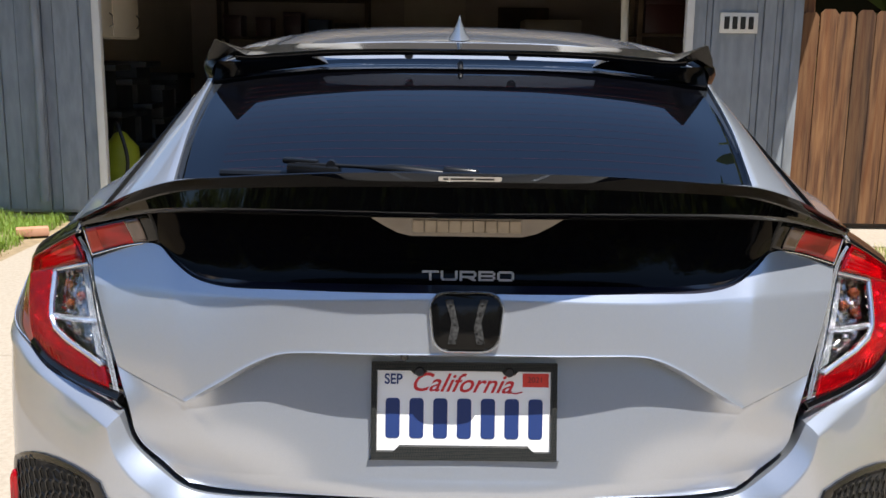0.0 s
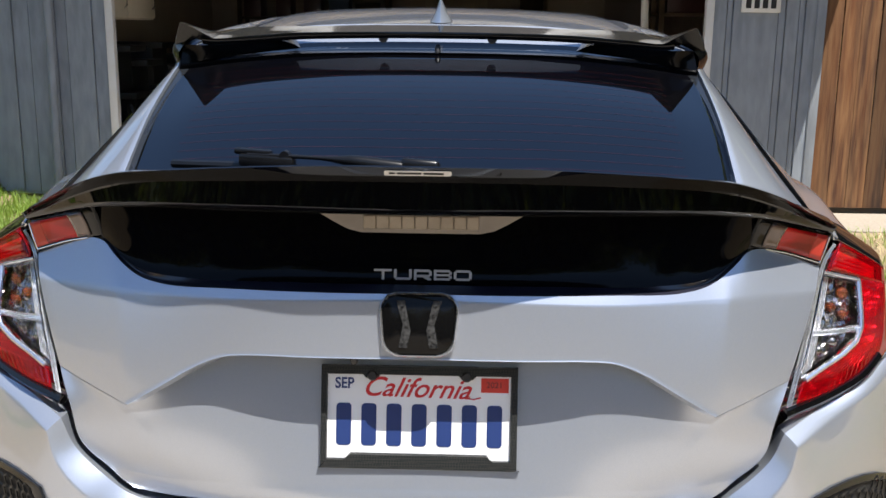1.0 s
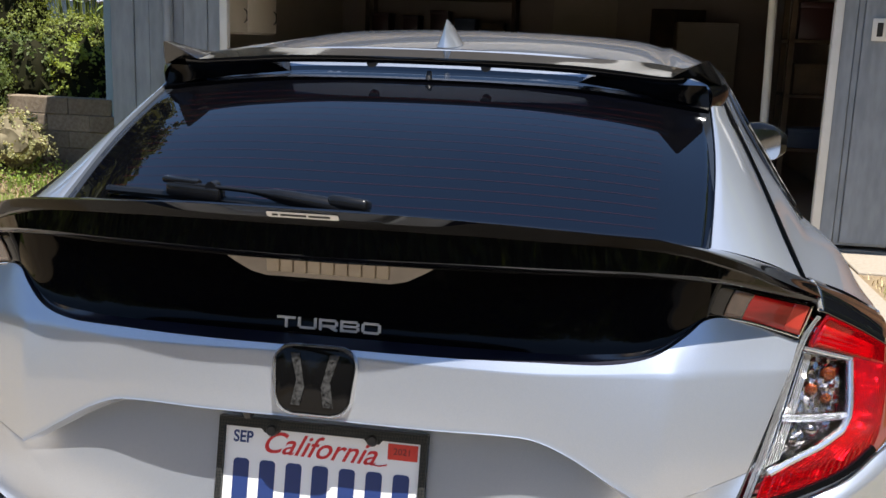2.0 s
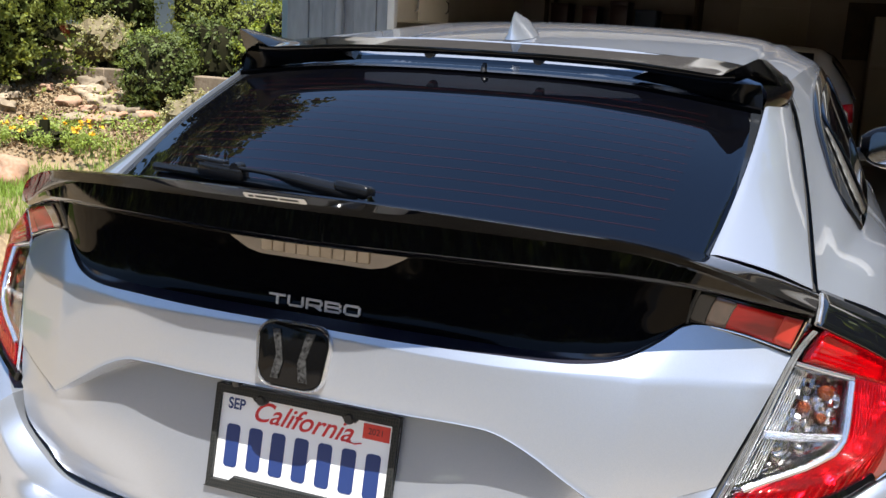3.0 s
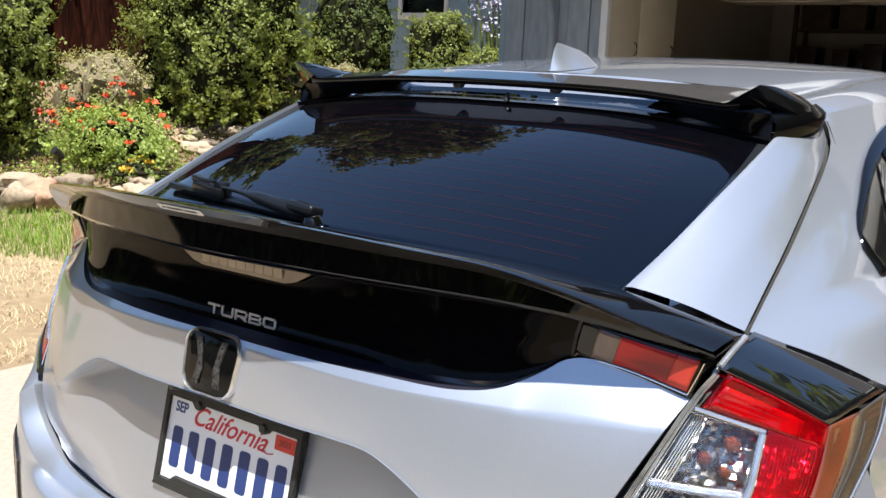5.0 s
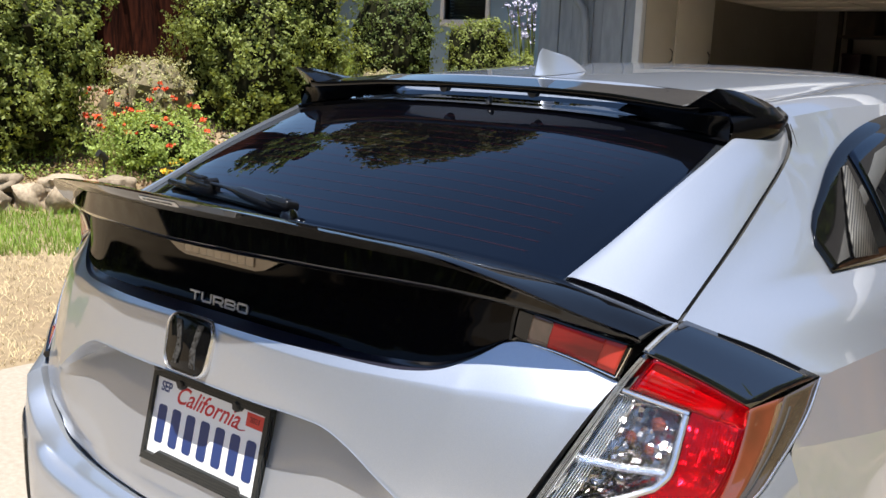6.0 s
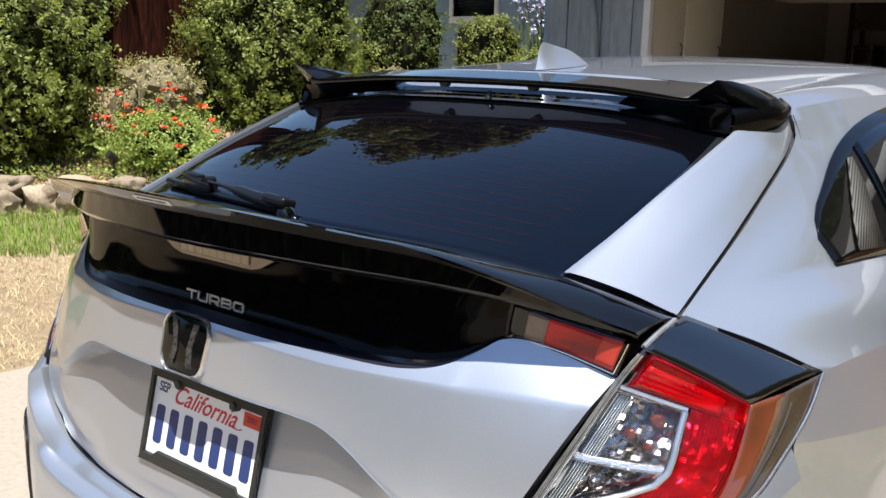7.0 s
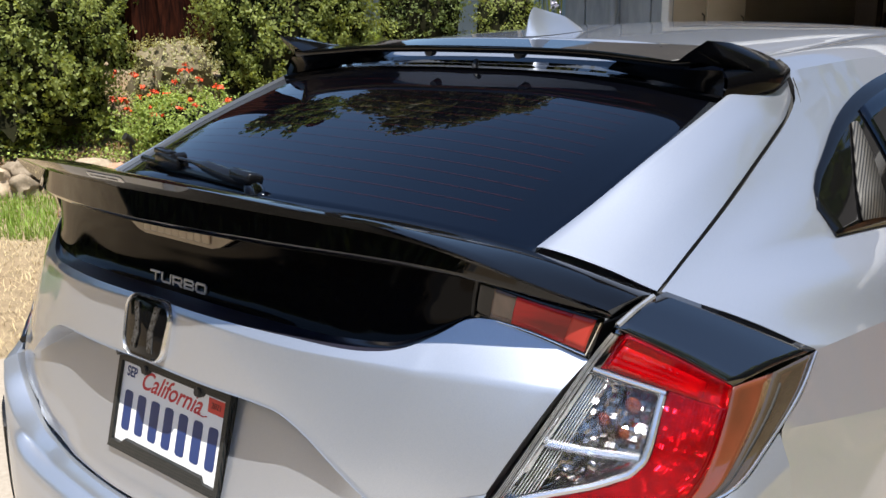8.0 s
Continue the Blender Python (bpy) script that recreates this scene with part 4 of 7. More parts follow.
    add_tube(bm, (side_out + np.array((0.0012, -0.001, 0))) * s3d, 0.0019, 6)
    part("lens_rim", bm, FRAME_CLEAR, side_lens, "thin bright rim")
    bm = bmesh.new()
    add_tube(bm, (side_in * 0.45 + side_out * 0.55 + np.array((0.0065, 0, 0)))[2:-2] * s3d, 0.0016, 6)
    part("inner_seam", bm, SEAL_BLACK, side_lens)

# body shell: longitudinal lines from the rear to the nose
AXLES = (2.30, 4.99)


def arch(y, low=0.24):
    z = low
    for c in AXLES:
        if abs(y - c) < 0.37:
            z = max(z, 0.335 + math.sqrt(0.37 ** 2 - (y - c) ** 2))
    return z


RAIL = [(0.581, 2.352, 1.331), (0.600, 2.60, 1.350), (0.617, 2.90, 1.360), (0.620, 3.20, 1.362), (0.612, 3.5, 1.354), (0.60, 3.75, 1.325), (0.665, 4.15, 1.14), (0.72, 4.45, 1.00)]
SIDE1 = [(0.603, 2.338, 1.292), (0.640, 2.60, 1.290), (0.664, 2.9, 1.290), (0.670, 3.2, 1.288), (0.665, 3.5, 1.275), (0.66, 3.8, 1.235), (0.70, 4.15, 1.08), (0.735, 4.45, 0.985)]
SIDE2 = [(0.647, 2.088, 1.181), (0.682, 2.35, 1.190), (0.708, 2.65, 1.190), (0.720, 3.0, 1.185), (0.722, 3.35, 1.18), (0.718, 3.7, 1.155), (0.735, 4.1, 1.04), (0.75, 4.45, 0.97)]
BELT = [(0.6845, 1.766, 1.061), (0.722, 1.98, 1.083), (0.750, 2.25, 1.083), (0.772, 2.75, 1.063), (0.78, 3.2, 1.045), (0.778, 3.7, 1.02), (0.768, 4.15, 0.985), (0.762, 4.45, 0.955)]
SHOULDER = [(0.834, 1.917, 0.981), (0.850, 2.15, 0.978), (0.862, 2.6, 0.955), (0.862, 3.2, 0.93), (0.858, 3.8, 0.91), (0.85, 4.45, 0.895), (0.80, 5.2, 0.84), (0.66, 5.72, 0.74)]
FLANK = [(0.848, 1.790, 0.910), (0.882, 2.10, 0.865), (0.898, 2.45, 0.82), (0.900, 3.2, 0.77), (0.895, 3.9, 0.76), (0.885, 4.6, 0.74), (0.85, 5.3, 0.68), (0.68, 5.78, 0.62)]
bm = bmesh.new()
for side in (1, -1):
    s3d = np.array((side, 1, 1))
    add_grid(bm, loft([RAIL, SIDE1, SIDE2, BELT], 60, 24) * s3d)
    add_grid(bm, loft([BELT[:8], [(0.765, 1.846, 1.024), (0.80, 2.08, 1.045), (0.815, 2.4, 1.035), (0.825, 3.0, 1.00), (0.825, 3.6, 0.975), (0.815, 4.1, 0.95), (0.808, 4.45, 0.928)], [*SHOULDER[:6]]], 60, 12) * s3d)
    add_grid(bm, loft([SHOULDER, FLANK], 70, 8) * s3d)
    ys = np.linspace(1.79, 5.74, 120)
    fl = spline(FLANK, 200)
    top_edge = np.array([[np.interp(y, fl[:, 1], fl[:, k]) for k in range(3)] for y in ys])
    low_edge = np.array([(np.interp(y, [1.8, 2.2, 3, 4.6, 5.3, 5.74], [0.846, 0.884, 0.882, 0.878, 0.85, 0.70]), y - 0.08 * max(0, (1.95 - y) / 0.16), arch(y)) for y in ys])
    drop = np.minimum(top_edge[:, 2] - low_edge[:, 2], 0.30)[:, None]
    add_grid(bm, np.array([top_edge * (1 - v) + low_edge * v + np.array((0.29, 0, 0)) * drop * v * (1 - v) for v in np.linspace(0, 1, 10)]) * s3d)
    add_grid(bm, np.array([low_edge, low_edge + np.array((-0.10, 0, 0.0))]) * s3d)
    gl = spline(GAP[::-1], 30) + np.array((0.0038, 0, 0))
    FLANGES.append(np.array([gl + np.array((0, 0, -0.001)), inward(gl, 0.0, -0.03, -0.002)]) * s3d)
# roof
rows = []
for y, zc, zr, xr in ((2.352, 1.384, 1.331, 0.581), (2.6, 1.403, 1.350, 0.600), (2.9, 1.424, 1.360, 0.617), (3.2, 1.437, 1.362, 0.620), (3.5, 1.434, 1.354, 0.612), (3.75, 1.412, 1.325, 0.600)):
    rows.append(both([(0, y, zc), (0.28, y, zc - 0.006), (0.44, y, zc - 0.018), (0.485, y, zc - 0.028), (0.50, y, zc - 0.034), (0.515, y, zc - 0.031), (0.55, y + 0.001, zc * 0.4 + zr * 0.6), (xr, y, zr)]))
add_grid(bm, loft(rows, 81, 30))
# bonnet and nose
bon = []
for y, zc, x, z in ((4.45, 0.985, 0.762, 0.955), (4.8, 0.965, 0.77, 0.92), (5.2, 0.90, 0.76, 0.86), (5.6, 0.80, 0.66, 0.765), (5.78, 0.70, 0.60, 0.68)):
    bon.append(both([(0, y, zc), (0.35, y, zc - 0.008), (x, y - 0.02, z)]))
add_grid(bm, loft(bon, 31, 16))
for side in (1, -1):
    add_grid(bm, loft([[(0.762, 4.45, 0.955), (0.77, 4.8, 0.92), (0.76, 5.18, 0.86), (0.66, 5.58, 0.765), (0.60, 5.76, 0.68)], [(0.85, 4.45, 0.895), (0.835, 4.8, 0.875), (0.80, 5.2, 0.84), (0.70, 5.6, 0.755), (0.62, 5.77, 0.67)]], 20, 4) * (side, 1, 1))
add_grid(bm, loft([both([(0, 5.80, 0.69), (0.4, 5.78, 0.69), (0.66, 5.73, 0.70)]), both([(0, 5.87, 0.55), (0.45, 5.84, 0.55), (0.70, 5.73, 0.56)]), both([(0, 5.86, 0.35), (0.45, 5.82, 0.35), (0.72, 5.70, 0.35)]), both([(0, 5.78, 0.20), (0.45, 5.75, 0.20), (0.70, 5.65, 0.22)])], 31, 14))
body = part("body_shell", bm, SILVER, car, "silver painted body and roof", angle=40)
# black strips behind the gaps stand in for the shade inside them
bm = bmesh.new()
for side in (1, -1):
    gl = spline(GAP[::-1], 30)
    a = inward(gl, 0.004, -0.012, -0.012)
    b = inward(gl, 0.004, -0.012, 0.02)
    add_grid(bm, np.array([a, b]) * (side, 1, 1))
    ll = spline([(0.682, 1.768, 1.060), (0.690, 1.700, 1.040), J, (0.625, 1.588, 0.912), K, (0.548, 1.500, 0.715), (0.506, 1.489, 0.668), (0.465, 1.490, 0.634), (0.29, 1.455, 0.633), (0, 1.432, 0.635)], 80)
    out = np.array([(0.010, 0.030, -0.004)] * 80)
    add_grid(bm, np.array([ll + out, ll + np.array((-0.014, 0.032, 0.006))]) * (side, 1, 1))
part("door_seal", bm, SEAL_BLACK, car, weld=0)
# flanges are black instead of silver, to paint the shade in the gaps
for g in FLANGES:
    bm = bmesh.new()
    add_grid(bm, g)
    part("gap_flange", bm, SEAL_BLACK, car, weld=0)
# floor pan
bm = bmesh.new()
add_box(bm, (-0.78, 1.62, 0.20), (0.78, 5.60, 0.26))
part("floor_pan", bm, TRIM_BLACK, car)

# rear bumper: rows of stations from the middle outwards
def stations(line, per=8):
    """A smooth curve through the stations with the same count of points between each two."""
    p = np.array(line, float)
    q = np.vstack([2 * p[0] - p[1], p, 2 * p[-1] - p[-2]])
    out = []
    for i in range(1, len(q) - 2):
        t = np.linspace(0, 1, per, endpoint=False)[:, None]
        out.append(0.5 * (2 * q[i] + (q[i + 1] - q[i - 1]) * t + (2 * q[i - 1] - 5 * q[i] + 4 * q[i + 1] - q[i + 2]) * t ** 2 + (3 * q[i] - q[i - 1] - 3 * q[i + 1] + q[i + 2]) * t ** 3))
    return np.vstack([*out, p[-1:]])


B_ROWS = [
    [(0, 1.425, 0.632), (0.15, 1.428, 0.632), (0.29, 1.446, 0.629), (0.40, 1.472, 0.622), (0.465, 1.482, 0.629), (0.512, 1.483, 0.664), (0.556, 1.488, 0.708), (0.576, 1.488, 0.757),
     (0.66, 1.560, 0.777), (0.735, 1.606, 0.795), (0.785, 1.656, 0.817), (0.832, 1.700, 0.855), (0.8455, 1.79, 0.906)],
    [(0, 1.410, 0.612), (0.15, 1.414, 0.612), (0.295, 1.430, 0.609), (0.410, 1.453, 0.601), (0.485, 1.463, 0.606), (0.538, 1.456, 0.642), (0.577, 1.460, 0.692), (0.592, 1.468, 0.742),
     (0.677, 1.550, 0.763), (0.748, 1.601, 0.783), (0.798, 1.652, 0.803), (0.843, 1.700, 0.832), (0.862, 1.79, 0.868)],
    [(0, 1.386, 0.596), (0.15, 1.390, 0.596), (0.30, 1.404, 0.593), (0.425, 1.426, 0.588), (0.513, 1.441, 0.593), (0.572, 1.455, 0.613), (0.614, 1.470, 0.645), (0.642, 1.490, 0.676),
     (0.707, 1.551, 0.697), (0.768, 1.605, 0.713), (0.815, 1.655, 0.728), (0.857, 1.712, 0.745), (0.876, 1.80, 0.765)],
    [(0, 1.380, 0.54), (0.15, 1.384, 0.54), (0.30, 1.397, 0.54), (0.42, 1.417, 0.54), (0.52, 1.438, 0.54), (0.588, 1.461, 0.548), (0.634, 1.485, 0.560), (0.670, 1.511, 0.575),
     (0.730, 1.565, 0.592), (0.785, 1.617, 0.605), (0.829, 1.666, 0.615), (0.868, 1.725, 0.625), (0.885, 1.81, 0.635)],
    [(0, 1.40, 0.38), (0.15, 1.402, 0.38), (0.30, 1.411, 0.38), (0.43, 1.431, 0.38), (0.53, 1.452, 0.38), (0.60, 1.476, 0.38), (0.645, 1.498, 0.38), (0.68, 1.522, 0.38),
     (0.74, 1.575, 0.38), (0.79, 1.625, 0.38), (0.833, 1.676, 0.38), (0.87, 1.735, 0.38), (0.886, 1.82, 0.38)],
    [(0, 1.46, 0.24), (0.15, 1.462, 0.24), (0.30, 1.470, 0.24), (0.42, 1.488, 0.24), (0.51, 1.508, 0.24), (0.58, 1.53, 0.24), (0.625, 1.55, 0.24), (0.66, 1.572, 0.24),
     (0.715, 1.62, 0.24), (0.765, 1.665, 0.24), (0.805, 1.715, 0.24), (0.842, 1.765, 0.24), (0.858, 1.84, 0.24)],
]
b_grid = np.array([np.vstack([stations(r[:8]), stations(r[7:])[1:]]) if k < 2 else stations(r) for k, r in enumerate(B_ROWS)])
for row in b_grid[2:]:
    for _ in range(12):
        row[1:-1] = row[1:-1] * 0.5 + (row[:-2] + row[2:]) * 0.25
b_lower = np.array([stations(b_grid[1:, k]) for k in range(b_grid.shape[1])]).transpose(1, 0, 2)
for _ in range(40):
    b_lower[1:-1, 1:-1] = b_lower[1:-1, 1:-1] * 0.5 + (b_lower[:-2, 1:-1] + b_lower[2:, 1:-1] + b_lower[1:-1, :-2] + b_lower[1:-1, 2:]) * 0.125


def toward(a, b, dist):
    d = b - a
    return a + d / np.linalg.norm(d, axis=1)[:, None] * dist


def bumper_at(st, row):
    """A point of the bumper under its ridge: station from the middle outwards, row from the ridge (1) down."""
    i, j = np.clip((row - 1) * 8, 0, b_lower.shape[0] - 1.001), np.clip(st * 8, 0, b_lower.shape[1] - 1.001)
    i0, j0 = int(i), int(j)
    fi, fj = i - i0, j - j0
    return (b_lower[i0, j0] * (1 - fi) + b_lower[i0 + 1, j0] * fi) * (1 - fj) + (b_lower[i0, j0 + 1] * (1 - fi) + b_lower[i0 + 1, j0 + 1] * fi) * fj


def inside(c, poly):
    hit = False
    for p, q in zip(poly, np.roll(poly, -1, 0)):
        if (p[1] > c[1]) != (q[1] > c[1]) and c[0] < (q[0] - p[0]) * (c[1] - p[1]) / (q[1] - p[1]) + p[0]:
            hit = not hit
    return hit


bm = bmesh.new()
for side in (1, -1):
    s3d = np.array((side, 1, 1))
    # the ridge is rounded over a few millimetres
    band = b_grid[0] * 0.5 + b_grid[1] * 0.5 + np.array((0, -0.0010, 0.0010))
    ridge = b_lower[0]
    in_far, in_near = toward(ridge, band, 0.0055), toward(ridge, band, 0.0028)
    out_near, out_far = toward(ridge, b_lower[1], 0.0028), toward(ridge, b_lower[1], 0.0055)
    tip = ridge * 0.5 + in_near * 0.25 + out_near * 0.25
    add_grid(bm, np.array([b_grid[0], band, in_far, in_near, tip, out_near, out_far, *b_lower[1:]]) * s3d)
    add_grid(bm, np.array([b_grid[0], inward(b_grid[0], 0.035, -0.002)]) * s3d)
bumper = part("rear_bumper", bm, SILVER, car, "silver rear bumper", angle=30)
MESH_BLACK = material("mesh_black", (0.007, 0.007, 0.0075), rough=0.3, spec=0.35, fine=(0.012, 0.012, 0.012), fine_scale=80)
FRAME_BLACK = material("frame_black", (0.008, 0.008, 0.0085), rough=0.25, spec=0.45, var=(0.012, 0.012, 0.012), var_scale=30)
VENT = [(10.3, 3.02), (6.0, 1.95), (5.3, 2.25), (5.4, 3.7), (10.5, 3.7), (10.7, 3.25)]
for side in (1, -1):
    s3d = np.array((side, 1, 1))
    out = np.array((0.5, -0.85, 0.12))
    # mock vent with a honeycomb insert and a reflector
    ring = np.vstack([np.linspace(VENT[k], VENT[(k + 1) % 6], 8)[:-1] for k in range(6)])
    mid = ring.mean(0)
    inner = ring + (mid - ring) * np.array((0.20, 0.24))
    inner_small = ring + (mid - ring) * np.array((0.24, 0.30))
    a3, b3 = np.array([bumper_at(*q) for q in ring]), np.array([bumper_at(*q) for q in inner])
    bm = bmesh.new()
    add_grid(bm, np.array([a3 - out * 0.002, a3 + out * 0.005, a3 * 0.3 + b3 * 0.7 + out * 0.007, b3 + out * 0.004, b3 + out * 0.0015]) * s3d, closed=True)
    vent = part("vent_frame", bm, FRAME_BLACK, bumper, "black mock vent frame")
    bm = bmesh.new()
    add_grid(bm, np.array([[bumper_at(*(mid + (q - mid) * f)) + out * 0.0025 for q in np.vstack([ring, ring[:1]])] for f in (0.02, 0.3, 0.6, 0.86)]) * s3d)
    part("vent_back", bm, SEAL_BLACK, vent)
    bm = bmesh.new()
    for i in range(18):
        for j in range(11):
            c = np.array((5.6 + 0.30 * i, 2.05 + 0.17 * j + (0.085 if i % 2 else 0)))
            if not inside(c, inner_small):
                continue
            hexa = [bumper_at(c[0] + 0.19 * math.cos(a), c[1] + 0.092 * math.sin(a)) + out * 0.006 for a in np.linspace(0, 2 * math.pi, 7)]
            add_tube(bm, np.array(hexa) * s3d, 0.0016, 4, caps=False)
    part("honeycomb", bm, MESH_BLACK, vent, weld=0)
    bm = bmesh.new()
    add_tube(bm, np.array([bumper_at(10.2, r) + out * 0.007 for r in (3.16, 3.22, 3.4, 3.62)]) * s3d, [0.006, 0.011, 0.012, 0.008], 8)
    part("reflector", bm, RED_LENS, bumper, "red rear reflector")

# roof spoiler with upturned end fins
DEEP_BLACK = material("deep_black", (0.0025, 0.0025, 0.003), rough=0.14, spec=0.15, rough_var=0.03)
bm = bmesh.new()
w_te = [(0, 2.185, 1.3660), (0.15, 2.181, 1.3650), (0.30, 2.172, 1.3612), (0.40, 2.162, 1.3535), (0.474, 2.150, 1.347), (0.50, 2.148, 1.35)]
w_tb = [(0, 2.187, 1.352), (0.15, 2.183, 1.351), (0.30, 2.174, 1.3465), (0.40, 2.164, 1.339), (0.474, 2.154, 1.333), (0.50, 2.152, 1.335)]
w_le = [(0, 2.272, 1.3805), (0.15, 2.271, 1.3795), (0.28, 2.274, 1.3757), (0.36, 2.295, 1.3742), (0.43, 2.335, 1.3715), (0.50, 2.328, 1.363), (0.53, 2.33, 1.357)]
w_lb = [(0, 2.269, 1.3740), (0.15, 2.268, 1.3730), (0.28, 2.271, 1.3692), (0.36, 2.292, 1.3680), (0.43, 2.33, 1.364), (0.50, 2.325, 1.354), (0.53, 2.328, 1.349)]
w_m = [(0, 2.230, 1.3735), (0.15, 2.227, 1.3725), (0.28, 2.224, 1.3686), (0.36, 2.230, 1.3650), (0.43, 2.245, 1.3612), (0.49, 2.235, 1.357), (0.52, 2.235, 1.357)]
add_grid(bm, loft([both(w_te), both(w_m), both(w_le)], 61, 10))
add_grid(bm, loft([both(w_te), both(spline(w_te, 20) * 0.5 + spline(w_tb, 20) * 0.5 + np.array((0, -0.002, 0))), both(w_tb)], 61, 5))
add_grid(bm, loft([both(w_tb), both(w_lb)], 61, 5))
add_grid(bm, loft([both(w_le), both(w_lb)], 61, 2))
roof_spoiler = part("roof_spoiler", bm, GLOSS_BLACK, car, "gloss black roof spoiler with upturned fins")
bm = bmesh.new()
# lower strip below the slot
t0 = [(0, 2.215, 1.3255), (0.15, 2.212, 1.3245), (0.32, 2.20, 1.320), (0.42, 2.19, 1.311), (0.50, 2.182, 1.302), (0.552, 2.176, 1.296)]
t1 = [(0, 2.190, 1.3225), (0.15, 2.188, 1.3215), (0.32, 2.178, 1.316), (0.42, 2.168, 1.306), (0.50, 2.160, 1.296), (0.552, 2.156, 1.289)]
t2 = [(0, 2.193, 1.313), (0.15, 2.191, 1.312), (0.32, 2.181, 1.305), (0.42, 2.172, 1.295), (0.50, 2.164, 1.285), (0.553, 2.160, 1.279)]
t3 = [(0, 2.260, 1.331), (0.15, 2.256, 1.33), (0.32, 2.246, 1.325), (0.42, 2.236, 1.315), (0.50, 2.222, 1.304), (0.556, 2.210, 1.297)]
add_grid(bm, loft([both(t0), both(t1)], 61, 2))
add_grid(bm, loft([both(t1), both(t2)], 61, 3))
add_grid(bm, loft([both(t2), both(t3)], 61, 3))
for side in (1, -1):
    s3d = np.array((side, 1, 1))
    # solid end blocks between strip and blade
    a = [(0.300, 2.215, 1.328), (0.40, 2.180, 1.316), (0.48, 2.172, 1.304), (0.553, 2.166, 1.292)]
    b = [(0.318, 2.205, 1.338), (0.40, 2.172, 1.331), (0.48, 2.163, 1.325), (0.55, 2.175, 1.318)]
    c_ = [(0.345, 2.185, 1.346), (0.40, 2.167, 1.340), (0.478, 2.156, 1.334), (0.545, 2.175, 1.333)]
    add_grid(bm, loft([a, b, c_], 20, 8) * s3d)
    e0 = [(0.300, 2.215, 1.328), (0.318, 2.205, 1.338), (0.345, 2.185, 1.346)]
    add_grid(bm, loft([e0, np.array(e0) + np.array((0.03, 0.09, 0.025))], 8, 2) * s3d)
    # outer foot down to the pillar
    f0 = [(0.553, 2.166, 1.286), (0.578, 2.225, 1.291), (0.594, 2.28, 1.300), (0.590, 2.335, 1.318)]
    f1 = [(0.558, 2.172, 1.316), (0.592, 2.24, 1.320), (0.600, 2.295, 1.324), (0.592, 2.335, 1.334)]
    f2 = [(0.545, 2.175, 1.335), (0.576, 2.235, 1.348), (0.582, 2.29, 1.350), (0.570, 2.335, 1.352)]
    add_grid(bm, loft([f0, f1, f2], 14, 6) * s3d)
    bot = [(0.553, 2.160, 1.276), (0.570, 2.225, 1.280), (0.582, 2.28, 1.290), (0.582, 2.335, 1.310)]
    add_grid(bm, loft([f0, bot], 14, 2) * s3d)
part("spoiler_base", bm, DEEP_BLACK, roof_spoiler, angle=45)
for side in (1, -1):
    s3d = np.array((side, 1, 1))
    bm = bmesh.new()
    # fin: sections from the rear edge to its root at the front
    rear = [(0.474, 2.150, 1.3455), (0.510, 2.139, 1.366), (0.537, 2.132, 1.3805), (0.543, 2.136, 1.3795), (0.572, 2.200, 1.345), (0.592, 2.262, 1.304), (0.580, 2.252, 1.306), (0.548, 2.19, 1.334), (0.515, 2.155, 1.346), (0.478, 2.155, 1.336)]
    fmid = [(0.482, 2.24, 1.358), (0.515, 2.235, 1.366), (0.545, 2.230, 1.374), (0.553, 2.232, 1.372), (0.585, 2.25, 1.347), (0.598, 2.285, 1.310), (0.586, 2.28, 1.310), (0.555, 2.25, 1.332), (0.525, 2.24, 1.346), (0.482, 2.24, 1.346)]
    front = [(0.500, 2.325, 1.360), (0.525, 2.33, 1.358), (0.550, 2.335, 1.355), (0.562, 2.337, 1.351), (0.576, 2.335, 1.338), (0.582, 2.33, 1.316), (0.576, 2.325, 1.316), (0.565, 2.32, 1.33), (0.54, 2.32, 1.343), (0.50, 2.32, 1.35)]
    add_grid(bm, np.array([rear, (np.array(rear) + fmid) / 2 + np.array((0.001, 0, 0.002)), fmid, (np.array(fmid) + front) / 2 + np.array((0.001, 0, 0.002)), front]) * s3d, closed=True)
    for ring in (rear, front):
        bm.faces.new([bm.verts.new(np.array(p) * s3d) for p in ring])
    part("fin", bm, DEEP_BLACK, roof_spoiler, "upturned black fin", angle=35)
for x in (-0.117, 0.117):
    bm = bmesh.new()
    add_tube(bm, [(x, 2.184, 1.3525), (x, 2.20, 1.3545)], 0.0105, 16)
    part("blade_support", bm, TRIM_BLACK, roof_spoiler)
bm = bmesh.new()
add_tube(bm, [(0, 2.196, 1.320), (0, 2.198, 1.330), (0, 2.202, 1.338)], [0.0065, 0.0065, 0.005], 10)
part("washer_nozzle", bm, TRIM_BLACK, roof_spoiler)

# roof antenna
bm = bmesh.new()
g = []
for k, z in enumerate(np.linspace(0, 1, 9)):
    lo_y, hi_y = 2.362 + 0.014 * z + 0.010 * z ** 8, 2.578 - 0.092 * z - 0.040 * z ** 8
    wid = 0.030 * (1 - z) ** 1.5 + 0.0045 * (1 - 0.5 * z ** 5)
    zz0, zz1 = 1.386 + 0.061 * z, 1.402 + 0.037 * z
    ring = []
    for a in np.linspace(0, 2 * math.pi, 20, endpoint=False):
        cy, sx = -math.cos(a), math.sin(a)
        y = (lo_y + hi_y) / 2 + cy * (hi_y - lo_y) / 2
        f = (y - lo_y) / (hi_y - lo_y)
        ring.append((sx * wid * (1 - 0.55 * f) * 1.0, y, zz0 * (1 - f) + zz1 * f))
    g.append(ring)
vs = add_grid(bm, g, closed=True)
bm.faces.new(vs[-1])
